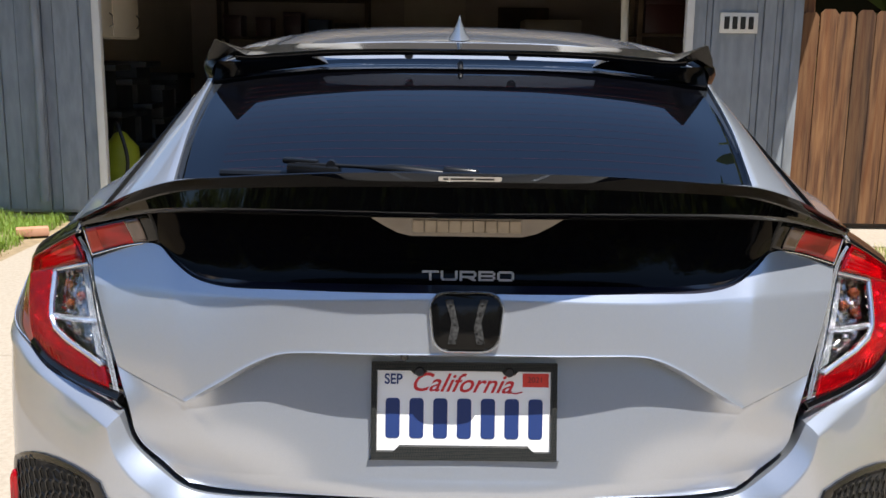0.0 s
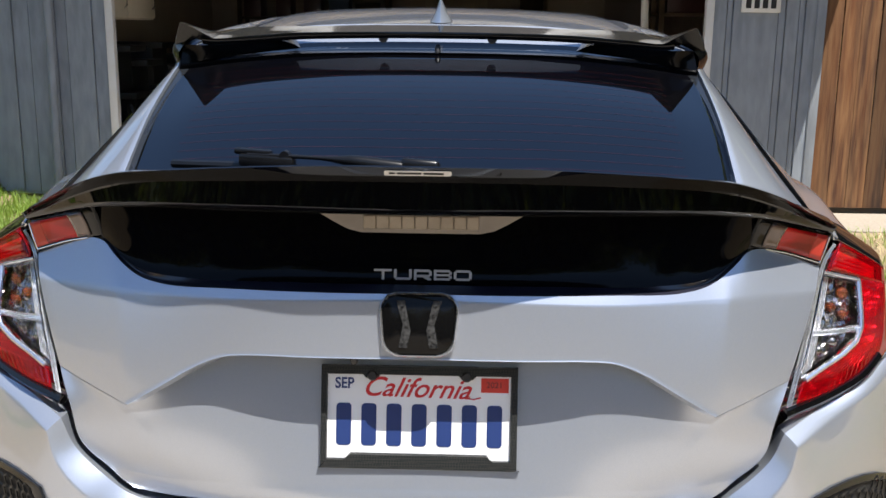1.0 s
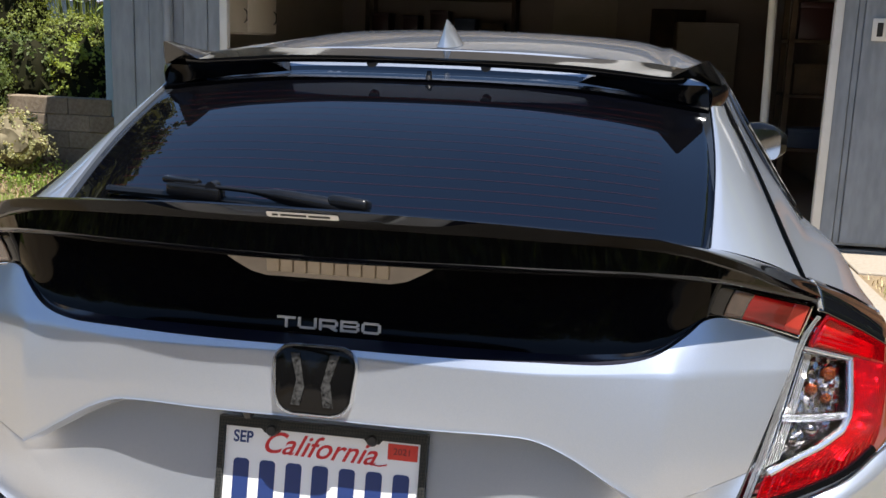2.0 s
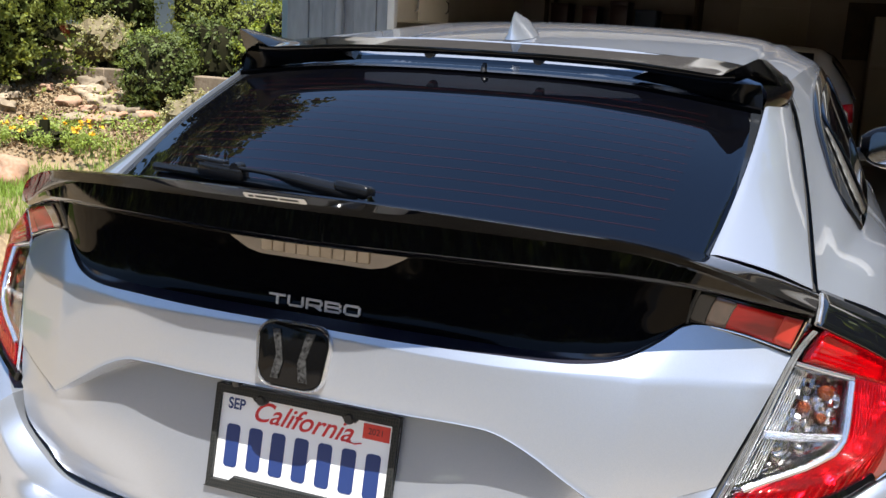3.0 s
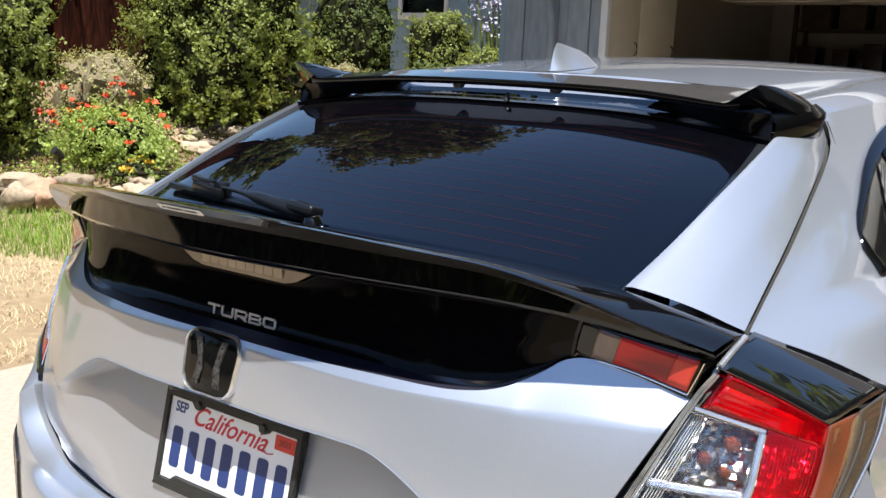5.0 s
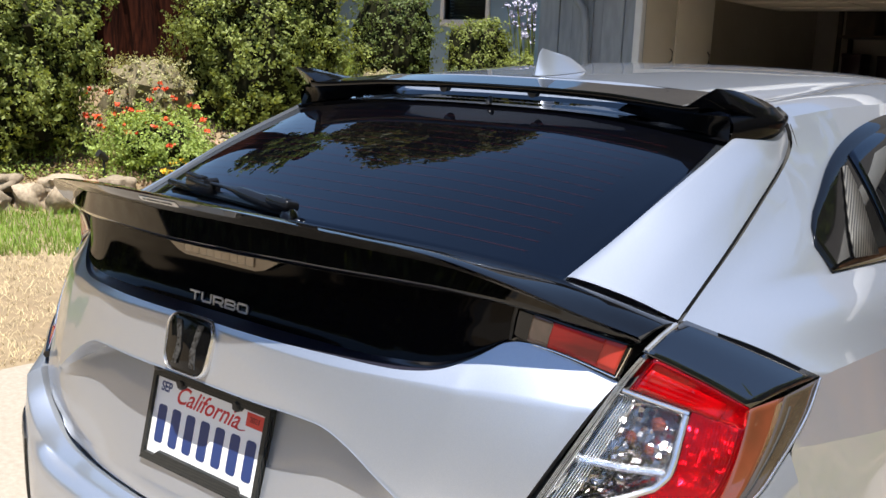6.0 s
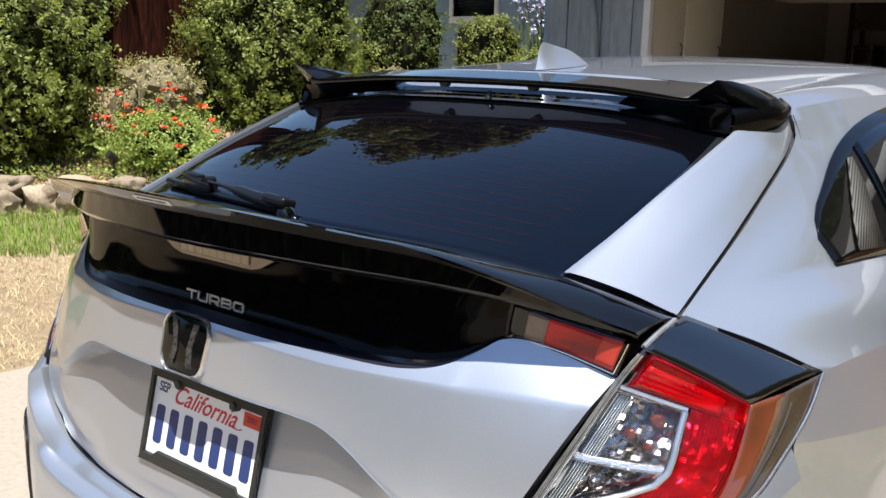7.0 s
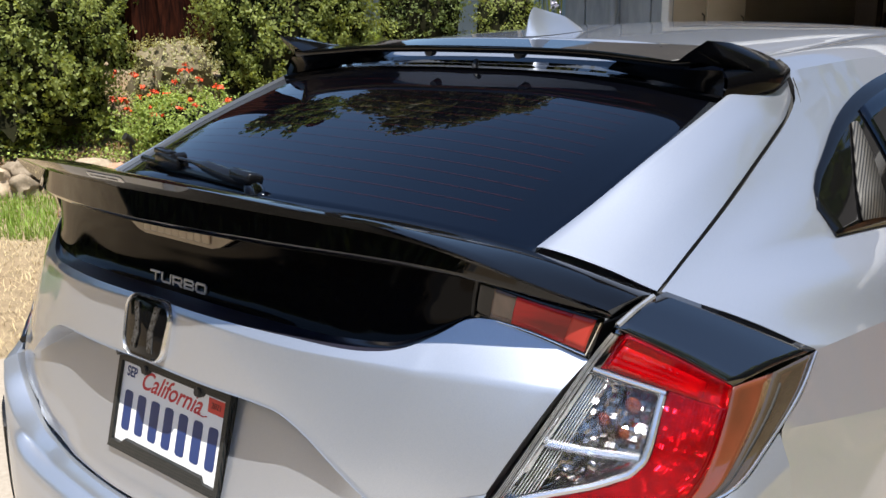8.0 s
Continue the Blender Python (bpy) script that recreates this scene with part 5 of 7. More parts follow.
part("roof_antenna", bm, SILVER, car, "silver shark fin antenna", angle=50)

# rear wiper
WIPER_BLACK = material("wiper_black", (0.005, 0.005, 0.0055), rough=0.25, spec=0.4, var=(0.009, 0.009, 0.010), var_scale=30)
bm = bmesh.new()
add_tube(bm, spline([(-0.443, 1.712, 1.139), (-0.30, 1.672, 1.142), (-0.10, 1.640, 1.140), (0.0, 1.633, 1.137)], 20), [0.0075] * 20, 8)
wiper = part("wiper_blade", bm, WIPER_BLACK, car, "black rear wiper")
bm = bmesh.new()
add_box(bm, (-0.050, -0.013, -0.012), (0.046, 0.013, 0.011), pose(-0.265, 1.660, 1.153, 0, 3, -8), bevel=0.006, seg=2)
add_box(bm, (-0.052, -0.009, 0.008), (0.012, 0.009, 0.019), pose(-0.272, 1.661, 1.153, 0, 3, -8), bevel=0.004, seg=2)
add_tube(bm, [(-0.236, 1.645, 1.163), (-0.236, 1.668, 1.163)], 0.0085, 12)
part("wiper_joint", bm, WIPER_BLACK, wiper)
bm = bmesh.new()
add_tube(bm, spline([(-0.30, 1.658, 1.164), (-0.15, 1.640, 1.160), (-0.07, 1.632, 1.152), (0.0, 1.630, 1.143)], 20), [0.0036] * 9 + [0.005, 0.007, 0.010, 0.011, 0.0115, 0.012, 0.0125, 0.013, 0.013, 0.012, 0.009], 10)
part("wiper_arm", bm, WIPER_BLACK, wiper)
bm = bmesh.new()
add_tube(bm, [(0.012, 1.634, 1.130), (0.012, 1.630, 1.138), (0.012, 1.627, 1.146)], [0.017, 0.016, 0.012], 14)
part("wiper_pivot", bm, DARK_CHROME, wiper)
bm = bmesh.new()
add_box(bm, (-0.032, -0.016, -0.009), (0.032, 0.016, 0.011), pose(-0.008, 1.632, 1.152, -12, 4, -6), bevel=0.007, seg=3)
part("wiper_cap", bm, WIPER_BLACK, wiper)

# badge: a plain chrome frame round a dark field with a simple dark shape
BADGE = pose(0, 1.4385, 0.9395, 77.5, 0, 0)
CARBON_BADGE = material("badge_carbon", (0.010, 0.010, 0.010), rough=0.25, spec=0.4, var=(0.07, 0.07, 0.07), var_scale=180, var_amt=0.8)
FIELD = material("badge_field", (0.004, 0.004, 0.0042), rough=0.08, spec=0.2)


def badge_outline(w_top, w_low, h, r, n=7):
    pts = []
    for cx, cy, a0 in ((w_top / 2 - r, h / 2 - r, 0), (-w_top / 2 + r, h / 2 - r, 90), (-w_low / 2 + r, -h / 2 + r, 180), (w_low / 2 - r, -h / 2 + r, 270)):
        for k in range(n + 1):
            a = radians(a0 + 90 * k / n)
            pts.append((cx + r * math.cos(a), cy + r * math.sin(a)))
    return pts


def ring_mesh(bm, outer, inner, rise, m):
    a, b = np.array(outer), np.array(inner)
    mid = (a + b) / 2
    z = np.zeros((len(a), 1))
    add_grid(bm, [np.hstack([a, z]), np.hstack([a * 0.985 + b * 0.015, z + rise * 0.6]), np.hstack([mid, z + rise]), np.hstack([b, z + rise * 0.6]), np.hstack([b, z])], closed=True)
    bmesh.ops.transform(bm, matrix=m, verts=bm.verts)


bm = bmesh.new()
ring_mesh(bm, badge_outline(0.1215, 0.1125, 0.0985, 0.029), badge_outline(0.1115, 0.1025, 0.0890, 0.0245), 0.011, BADGE)
badge = part("rear_badge", bm, material("satin_chrome", (0.70, 0.71, 0.73), rough=0.2, metal=0.85, var=(0.66, 0.67, 0.69), var_scale=30), hatch, "chrome rimmed black badge")
bm = bmesh.new()
add_prism(bm, badge_outline(0.1115, 0.1025, 0.0890, 0.0245), 0.0095, bevel=0.004)
bmesh.ops.transform(bm, matrix=BADGE, verts=bm.verts)
part("badge_field", bm, FIELD, badge)
bm = bmesh.new()
for s in (1, -1):
    for poly in ([(0.022, 0.037), (0.035, 0.037), (0.024, 0.0), (0.030, -0.035), (0.017, -0.035), (0.012, -0.009)],):
        vs0 = [bm.verts.new((s * x, y, 0.0090)) for x, y in poly]
        vs1 = [bm.verts.new((s * x * 0.97, y * 0.98, 0.0115)) for x, y in poly]
        bm.faces.new(vs1)
        for i in range(6):
            bm.faces.new((vs0[i], vs0[(i + 1) % 6], vs1[(i + 1) % 6], vs1[i]))
bmesh.ops.transform(bm, matrix=BADGE, verts=bm.verts)
part("badge_shape", bm, CARBON_BADGE, badge, "carbon patterned shape")
# the model lettering, each letter from straight strokes on a field 10 wide and 6 high
STROKES = {"T": [(0, 5.4, 10, 5.4), (5, 0, 5, 5)], "U": [(0.7, 1, 0.7, 6), (9.3, 1, 9.3, 6), (0.9, 0.6, 9.1, 0.6)],
           "R": [(0.7, 0, 0.7, 6), (0.7, 5.4, 9, 5.4), (0.7, 2.3, 9, 2.3), (9.3, 2.7, 9.3, 5), (5.4, 2.2, 9.6, 0)],
           "B": [(0.7, 0, 0.7, 6), (0.7, 5.4, 9, 5.4), (0.7, 3, 9, 3), (0.7, 0.6, 9, 0.6), (9.3, 1, 9.3, 2.6), (9.3, 3.4, 9.3, 5)],
           "O": [(0.7, 1, 0.7, 5), (9.3, 1, 9.3, 5), (1, 5.4, 9, 5.4), (1, 0.6, 9, 0.6)]}
LETTER_SILVER = material("letter_silver", (0.40, 0.44, 0.51), rough=0.34, metal=0.6, var=(0.33, 0.36, 0.42), var_scale=30)
for k, ch in enumerate("TURBO"):
    bm = bmesh.new()
    for n_st, (x0, z0, x1, z1) in enumerate(STROKES[ch]):
        d = Vector((x1 - x0, z1 - z0, 0))
        ang = math.atan2(d.y, d.x)
        w = 1.25 if abs(d.y) < 0.1 else 1.5
        m = pose(0.0031 + 0.0307 * (k - 2) + ((x0 + x1) / 2 - 5) * 0.00272, 1.4905, 1.0035 + ((z0 + z1) / 2 - 3) * 0.0027, 84, 0, 0) @ Matrix.Diagonal((0.00272, 0.0027, 1, 1)) @ Matrix.Rotation(ang, 4, "Z")
        add_box(bm, (-d.length / 2, -w / 2, 0.0), (d.length / 2, w / 2, 0.0024 + 0.00003 * n_st), m)
    part("letter", bm, LETTER_SILVER, lower_glass, "silver letter " + ch, weld=0)

# number plate with a carbon frame
PLATE = pose(0, 1.4705, 0.779, 90 - 12, 0, 0)
PLATE_WHITE = material("plate_white", (0.80, 0.81, 0.82), rough=0.4, var=(0.72, 0.73, 0.74), var_scale=9.0, var_amt=0.3)
PLATE_BLUE = material("plate_blue", (0.014, 0.035, 0.14), rough=0.4)
PLATE_RED = material("plate_red", (0.55, 0.02, 0.025), rough=0.4)
bm = bmesh.new()
add_prism(bm, rounded(0.306, 0.154, 0.010), 0.002)
bmesh.ops.transform(bm, matrix=PLATE @ pose(0, 0, 0.006), verts=bm.verts)
plate = part("number_plate", bm, PLATE_WHITE, car, "white number plate with blue and red print")
bm = bmesh.new()
W2, H2 = 0.157, 0.0805
win = [(0.142, 0.066), (0.088, 0.066), (0.083, 0.060), (0.066, 0.060), (0.061, 0.066), (-0.061, 0.066), (-0.066, 0.060), (-0.083, 0.060), (-0.088, 0.066), (-0.143, 0.066),
       (-0.143, -0.065), (-0.112, -0.065), (-0.106, -0.056), (0.106, -0.056), (0.112, -0.065), (0.142, -0.065)]
full = []
for x, y in win:
    full.append((W2 * x / 0.1425 if abs(x) < 0.11 else math.copysign(W2, x), math.copysign(H2, y)))
full[0], full[9], full[10], full[15] = (W2 - 0.004, H2), (-W2 + 0.004, H2), (-W2 + 0.004, -H2), (W2 - 0.004, -H2)
a, b = np.array(full), np.array(win)
z = np.zeros((len(a), 1))
add_grid(bm, [np.hstack([a, z]), np.hstack([a, z + 0.012]), np.hstack([a * 0.97 + b * 0.03, z + 0.014]), np.hstack([b * 0.9 + a * 0.1, z + 0.014]), np.hstack([b, z + 0.009])], closed=True)
bmesh.ops.transform(bm, matrix=PLATE, verts=bm.verts)
frame_ob = part("plate_frame", bm, CARBON, plate, "dark carbon weave plate frame", angle=30)
for x in (-0.0735, 0.0735):
    bm = bmesh.new()
    add_tube(bm, [(x, 0.0655, 0.008), (x, 0.0655, 0.014), (x, 0.0655, 0.018)], [0.0085, 0.0085, 0.006], 12)
    bmesh.ops.transform(bm, matrix=PLATE, verts=bm.verts)
    part("screw_cap", bm, TRIM_BLACK, frame_ob)
script = lettering("state_script", "California", 0.043, 0.0002, PLATE_RED, plate, PLATE @ pose(-0.006, 0.045, 0.0084, 0, 0, -1), wide=1.0, shear=0.45, bold=0.0004)
script["kind"] = "stuff"
bm = bmesh.new()
add_tube(bm, [PLATE @ Vector(q) for q in ((0.066, 0.0325, 0.0084), (0.085, 0.030, 0.0084), (0.096, 0.033, 0.0084))], 0.001, 6)
part("script_flourish", bm, PLATE_RED, plate)
lettering("month_letters", "SEP", 0.0235, 0.0002, PLATE_BLUE, plate, PLATE @ pose(-0.117, 0.0515, 0.0084), wide=0.86, bold=0.0005)
bm = bmesh.new()
add_box(bm, (0.096, 0.041, 0.0082), (0.139, 0.0635, 0.0086))
bmesh.ops.transform(bm, matrix=PLATE, verts=bm.verts)
tag = part("year_sticker", bm, material("year_red", (0.62, 0.045, 0.03), rough=0.45, var=(0.5, 0.03, 0.02), var_scale=60, var_amt=0.5), plate, "red year sticker")
lettering("year_digits", "2021", 0.013, 0.0002, material("digit_dark", (0.10, 0.02, 0.02), rough=0.5), tag, PLATE @ pose(0.117, 0.0525, 0.0089))
for k in range(7):
    x = -0.1175 + k * 0.0392
    bm = bmesh.new()
    add_prism(bm, rounded(0.0235, 0.066, 0.006), 0.0006)
    bmesh.ops.transform(bm, matrix=PLATE @ pose(x, -0.012, 0.0081), verts=bm.verts)
    part("plate_bar", bm, PLATE_BLUE, plate)
bm = bmesh.new()
add_tube(bm, [(-0.098, 1.440, 0.886), (-0.098, 1.441, 0.8795), (-0.098, 1.452, 0.877)], [0.006, 0.0065, 0.006], 12)
part("camera_housing", bm, TRIM_BLACK, hatch, "small black reversing camera")

# side glass
CARBON_WIDE = material("carbon_stripe", (0.05, 0.05, 0.052), rough=0.45, spec=0.2)
nt = CARBON_WIDE.node_tree
twill = nt.nodes.new("ShaderNodeTexWave")
twill.bands_direction = "Z"
twill.inputs["Scale"].default_value = 50.0
tilt = nt.nodes.new("ShaderNodeMapping")
tilt.inputs["Rotation"].default_value = (radians(-32), 0, 0)
twill_co = nt.nodes.new("ShaderNodeTexCoord")
twill_mix = nt.nodes.new("ShaderNodeMix")
twill_mix.data_type = "RGBA"
twill_mix.inputs[6].default_value, twill_mix.inputs[7].default_value = (0.012, 0.0125, 0.013, 1), (0.12, 0.115, 0.105, 1)
nt.links.new(twill_co.outputs["Object"], tilt.inputs["Vector"])
nt.links.new(tilt.outputs[0], twill.inputs["Vector"])
nt.links.new(twill.outputs["Fac"], twill_mix.inputs[0])
nt.links.new(twill_mix.outputs[2], nt.nodes["Principled BSDF"].inputs["Base Color"])


def side_at(y, s):
    """A point on the upper side: s from 0 at the belt to 1 at the roof rail."""
    def on(line):
        l = spline(line, 120)
        return np.array([np.interp(y, l[:, 1], l[:, k]) for k in range(3)])
    line = spline([on(BELT), on(SIDE2), on(SIDE1), on(RAIL)], 81)
    return np.array([np.interp(s, np.linspace(0, 1, 81), line[:, k]) for k in range(3)])


def window_patch(ys, s_low, s_high, out, nv=8):
    return np.array([[side_at(y, s_low(y) + (s_high(y) - s_low(y)) * v) + np.array((out, 0, out * 0.35)) for v in np.linspace(0, 1, nv)] for y in ys])


def q_low(y):
    return float(np.interp(y, [2.19, 2.25, 2.5, 4.2], [0.02, 0.0, 0.0, 0.0]))


def q_high(y):
    """The upper edge of the side glazing as a share of the side's height: a smooth rise, level, then a fall to the front."""
    rise = 0.07 + 0.85 * (1 - math.exp(-max(0.0, y - 2.185) / 0.24) * (1 - 0.35 * max(0.0, y - 2.185)))
    return min(rise, 0.91) - 0.30 * max(0.0, (y - 3.65) / 0.45) ** 1.3


for side in (1, -1):
    s3d = np.array((side, 1, 1))
    ys = np.linspace(2.19, 4.1, 60)
    bm = bmesh.new()
    add_grid(bm, window_patch(ys, lambda y: max(0, q_low(y) - 0.02), lambda y: q_high(y) + 0.05, 0.004) * s3d)
    surround = part("window_surround", bm, GLOSS_BLACK, car, "gloss black window surround", thick=0.004)
    for a, b in ((2.50, 2.92), (3.0, 4.05)):
        bm = bmesh.new()
        add_grid(bm, window_patch(np.linspace(a, b, 16), lambda y: q_low(y) + 0.04, lambda y: q_high(y) - 0.03, 0.008) * s3d)
        part("side_window", bm, TINT, surround, thick=0.003)
    bm = bmesh.new()
    add_grid(bm, np.array([[side_at(y, s) + np.array((0.009, 0, 0.003)) for y, s in row] for row in
                           [[(2.29, 0.05), (2.405, 0.045)], [(2.33, 0.22), (2.425, 0.22)], [(2.385, 0.42), (2.45, 0.42)], [(2.445, 0.62), (2.465, 0.62)]]]) * s3d)
    part("carbon_insert", bm, CARBON_WIDE, surround, "carbon weave insert", thick=0.003)
# windscreen
bm = bmesh.new()
add_grid(bm, loft([both([(0, 3.76, 1.413), (0.3, 3.755, 1.407), (0.58, 3.76, 1.328)]), both([(0, 4.15, 1.22), (0.35, 4.13, 1.215), (0.655, 4.12, 1.15)]), both([(0, 4.5, 0.995), (0.4, 4.49, 0.99), (0.745, 4.44, 0.965)])], 41, 14))
part("windscreen", bm, TINT, car, thick=0.004)

# door mirrors
for side in (1, -1):
    bm = bmesh.new()
    g = []
    for f in np.linspace(0, 1, 9):
        rr = math.sin(math.pi * (0.06 + 0.88 * f)) ** 0.5
        ring = [(0.785 + 0.20 * f, 3.93 + math.sin(a) * 0.055 * rr - 0.02 * f, 1.085 + math.cos(a) * 0.075 * rr) for a in np.linspace(0, 2 * math.pi, 14, endpoint=False)]
        g.append(ring)
    vs = add_grid(bm, np.array(g) * (side, 1, 1), closed=True)
    bm.faces.new(vs[0])
    bm.faces.new(vs[-1])
    mirror = part("door_mirror", bm, GLOSS_BLACK, car, "black door mirror", angle=50)
    bm = bmesh.new()
    add_prism(bm, rounded(0.15, 0.105, 0.03), 0.003)
    bmesh.ops.transform(bm, matrix=pose(side * 0.885, 3.866, 1.085, 90, 0, -14 * side), verts=bm.verts)
    part("mirror_glass", bm, CHROME, mirror)
    bm = bmesh.new()
    add_tube(bm, [(side * 0.74, 3.95, 1.03), (side * 0.77, 3.94, 1.045), (side * 0.81, 3.93, 1.06)], [0.03, 0.026, 0.026], 10)
    part("mirror_arm", bm, TRIM_BLACK, mirror)

# wheels
for y in AXLES:
    for side in (1, -1):
        bm = bmesh.new()
        prof = [(0.235, 0.09), (0.30, 0.112), (0.325, 0.10), (0.332, 0.06), (0.332, -0.06), (0.325, -0.10), (0.30, -0.112), (0.235, -0.09)]
        g = [[(side * 0.785 + w, y + r * math.cos(a), 0.332 + r * math.sin(a)) for r, w in prof] for a in np.linspace(0, 2 * math.pi, 49)]
        add_grid(bm, g)
        wheel = part("wheel", bm, RUBBER, car, "black tyre on an alloy wheel")
        bm = bmesh.new()
        for k in range(10):
            m = Matrix.Translation((side * 0.85, y, 0.332)) @ Matrix.Rotation(radians(36 * k), 4, "X")
            add_box(bm, (-0.012, -0.016, 0.03), (0.012, 0.016, 0.232), m, bevel=0.004, seg=1)
        add_tube(bm, [(side * 0.83, y, 0.332), (side * 0.868, y, 0.332)], 0.055, 20)
        g = [[(side * 0.80 + w, y + r * math.cos(a), 0.332 + r * math.sin(a)) for r, w in ((0.236, 0.085 * side), (0.222, 0.08 * side), (0.215, -0.08 * side))] for a in np.linspace(0, 2 * math.pi, 49)]
        add_grid(bm, g)
        part("rim", bm, DARK_CHROME, wheel)


# garden
def leaves_mesh(name, centres, outward, size, mat, rng, aspect=0.6, flat=0.5):
    """Many small four-cornered leaves, each its own island."""
    n = len(centres)
    nrm = outward * flat + rng.normal(0, 0.6, (n, 3))
    nrm /= np.linalg.norm(nrm, axis=1)[:, None]
    t = np.cross(nrm, rng.normal(0, 1, (n, 3)))
    t /= np.linalg.norm(t, axis=1)[:, None]
    b = np.cross(nrm, t)
    s = (size * rng.uniform(0.65, 1.25, n))[:, None]
    v = np.stack([centres - t * s * 0.5, centres + b * s * aspect * 0.5 - t * s * 0.08 + nrm * s * 0.06, centres + t * s * 0.5, centres - b * s * aspect * 0.5 - t * s * 0.08 + nrm * s * 0.06], 1).reshape(-1, 3)
    me = bpy.data.meshes.new(name)
    me.vertices.add(4 * n)
    me.vertices.foreach_set("co", v.ravel())
    me.loops.add(4 * n)
    me.loops.foreach_set("vertex_index", np.arange(4 * n))
    me.polygons.add(n)
    me.polygons.foreach_set("loop_start", np.arange(0, 4 * n, 4))
    me.update(calc_edges=True)
    me.materials.append(mat)
    return me


def lump(p, seed, f=1.0):
    return noise.noise(Vector((p[0] * f + seed, p[1] * f, p[2] * f)))


# near-black: shrub cores wear it in place of the shade between leaves
TWIG_SHADE = material("twig_shade", (0.018, 0.019, 0.009), rough=0.9, spec=0.05, var=(0.02, 0.018, 0.010), var_scale=8, var_amt=0.6)


def shrub(name, at, rx, ry, h, count, leaf, mat, label, seed, box=0.5, rough=0.18, group="", freq=2.2, shell=0.28, inner=None, core=0.8):
    """A shrub on the ground at its place: leaf crown, a solid core coloured as the shade inside, and a stem; box 1 is
    clipped square, 0 is round.
    """
    rng = np.random.default_rng(seed)
    ob = thing(name, at, label, "shrub", group)
    n_sprig = count // 12
    u = rng.normal(0, 1, (n_sprig, 3))
    u /= np.linalg.norm(u, axis=1)[:, None]
    cube = u / np.abs(u).max(1)[:, None]
    d = u * (1 - box) + cube * box
    r = 1 - np.abs(rng.normal(0, shell, n_sprig))
    r = np.where(r < 0.3, rng.uniform(0.4, 1, n_sprig), r)
    wob = np.array([1 + rough * lump(q, seed, freq) * 1.6 + 0.5 * rough * lump(q, seed + 9, freq * 2.6) for q in d])
    tip = d * (r * wob)[:, None] * np.array((rx, ry, h / 2)) + np.array((0, 0, h / 2))
    # each sprig is a short shoot, outwards and up, with leaves along it
    way = d / np.array((rx, ry, h / 2)) + rng.normal(0, 0.5, (n_sprig, 3)) + np.array((0, 0, 0.7))
    way /= np.linalg.norm(way, axis=1)[:, None]
    along = rng.uniform(-2.6, 0.4, (n_sprig, 12, 1)) * leaf
    p = (tip[:, None] + way[:, None] * along + rng.normal(0, 0.42 * leaf, (n_sprig, 12, 3))).reshape(-1, 3)
    out_d = np.repeat(d * 0.6 + way * 0.5, 12, 0)
    keep = p[:, 2] > 0.0
    me = leaves_mesh("crown", p[keep], out_d[keep], leaf, mat, rng, flat=0.8)
    crown = new("crown", me)
    crown.parent = ob
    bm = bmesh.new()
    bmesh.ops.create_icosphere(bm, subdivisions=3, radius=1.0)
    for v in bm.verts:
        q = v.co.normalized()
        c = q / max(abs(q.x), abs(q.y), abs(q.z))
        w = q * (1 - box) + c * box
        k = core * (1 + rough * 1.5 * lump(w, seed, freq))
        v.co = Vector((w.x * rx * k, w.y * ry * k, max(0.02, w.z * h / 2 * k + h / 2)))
    part("twig_core", bm, inner or TWIG_SHADE, ob)
    bm = bmesh.new()
    add_tube(bm, [(0, 0, -0.1), (0.02, 0.01, 0.2), (0, 0, h * 0.5)], [0.05, 0.04, 0.02], 7)
    part("stem", bm, TWIG_SHADE, ob)
    return ob


LEAF_MID = leaf_material("leaf_mid", (0.215, 0.25, 0.070), (0.12, 0.15, 0.042))
LEAF_DARK = leaf_material("leaf_dark", (0.125, 0.16, 0.05), (0.065, 0.095, 0.03))
LEAF_LIGHT = leaf_material("leaf_light", (0.30, 0.38, 0.11), (0.18, 0.24, 0.06))
LEAF_YELLOW = leaf_material("leaf_yellow", (0.24, 0.28, 0.05), (0.12, 0.18, 0.03))
LEAF_GREY = leaf_material("leaf_grey", (0.36, 0.35, 0.19), (0.26, 0.25, 0.12))


def on_ground(x, y, dz=-0.03):
    return (x, y, ground_z(x, y) + dz)


TWIG_DRY = material("twig_dry", (0.20, 0.17, 0.11), rough=0.9, spec=0.1, var=(0.12, 0.10, 0.06), var_scale=20, var_amt=0.8)
LEAF_TREE = leaf_material("leaf_tree", (0.085, 0.085, 0.035), (0.05, 0.052, 0.022))
HEDGE = "tall leafy green hedge shrub in the garden bed"
shrub("hedge_shrub", on_ground(-7.30, 4.70), 0.88, 0.72, 1.55, 54000, 0.040, LEAF_MID, HEDGE, 1, 0.72, 0.26, freq=3.0, shell=0.2)
shrub("hedge_shrub", on_ground(-6.60, 7.16), 0.77, 0.70, 1.62, 54000, 0.040, LEAF_MID, HEDGE, 2, 0.72, 0.28, freq=3.0, shell=0.2)
shrub("hedge_shrub", on_ground(-7.6, 3.2), 0.8, 0.8, 1.6, 12000, 0.045, LEAF_MID, HEDGE, 12, 0.45, 0.2)
shrub("clipped_shrub", on_ground(-6.33, 8.78), 0.46, 0.42, 1.25, 20000, 0.036, LEAF_DARK, "dark clipped evergreen shrub by the house wall", 3, 0.5, 0.16)
shrub("window_shrub", on_ground(-5.68, 9.50), 0.38, 0.38, 0.98, 17000, 0.034, LEAF_MID, "clipped green shrub under the window", 4, 0.55, 0.12)
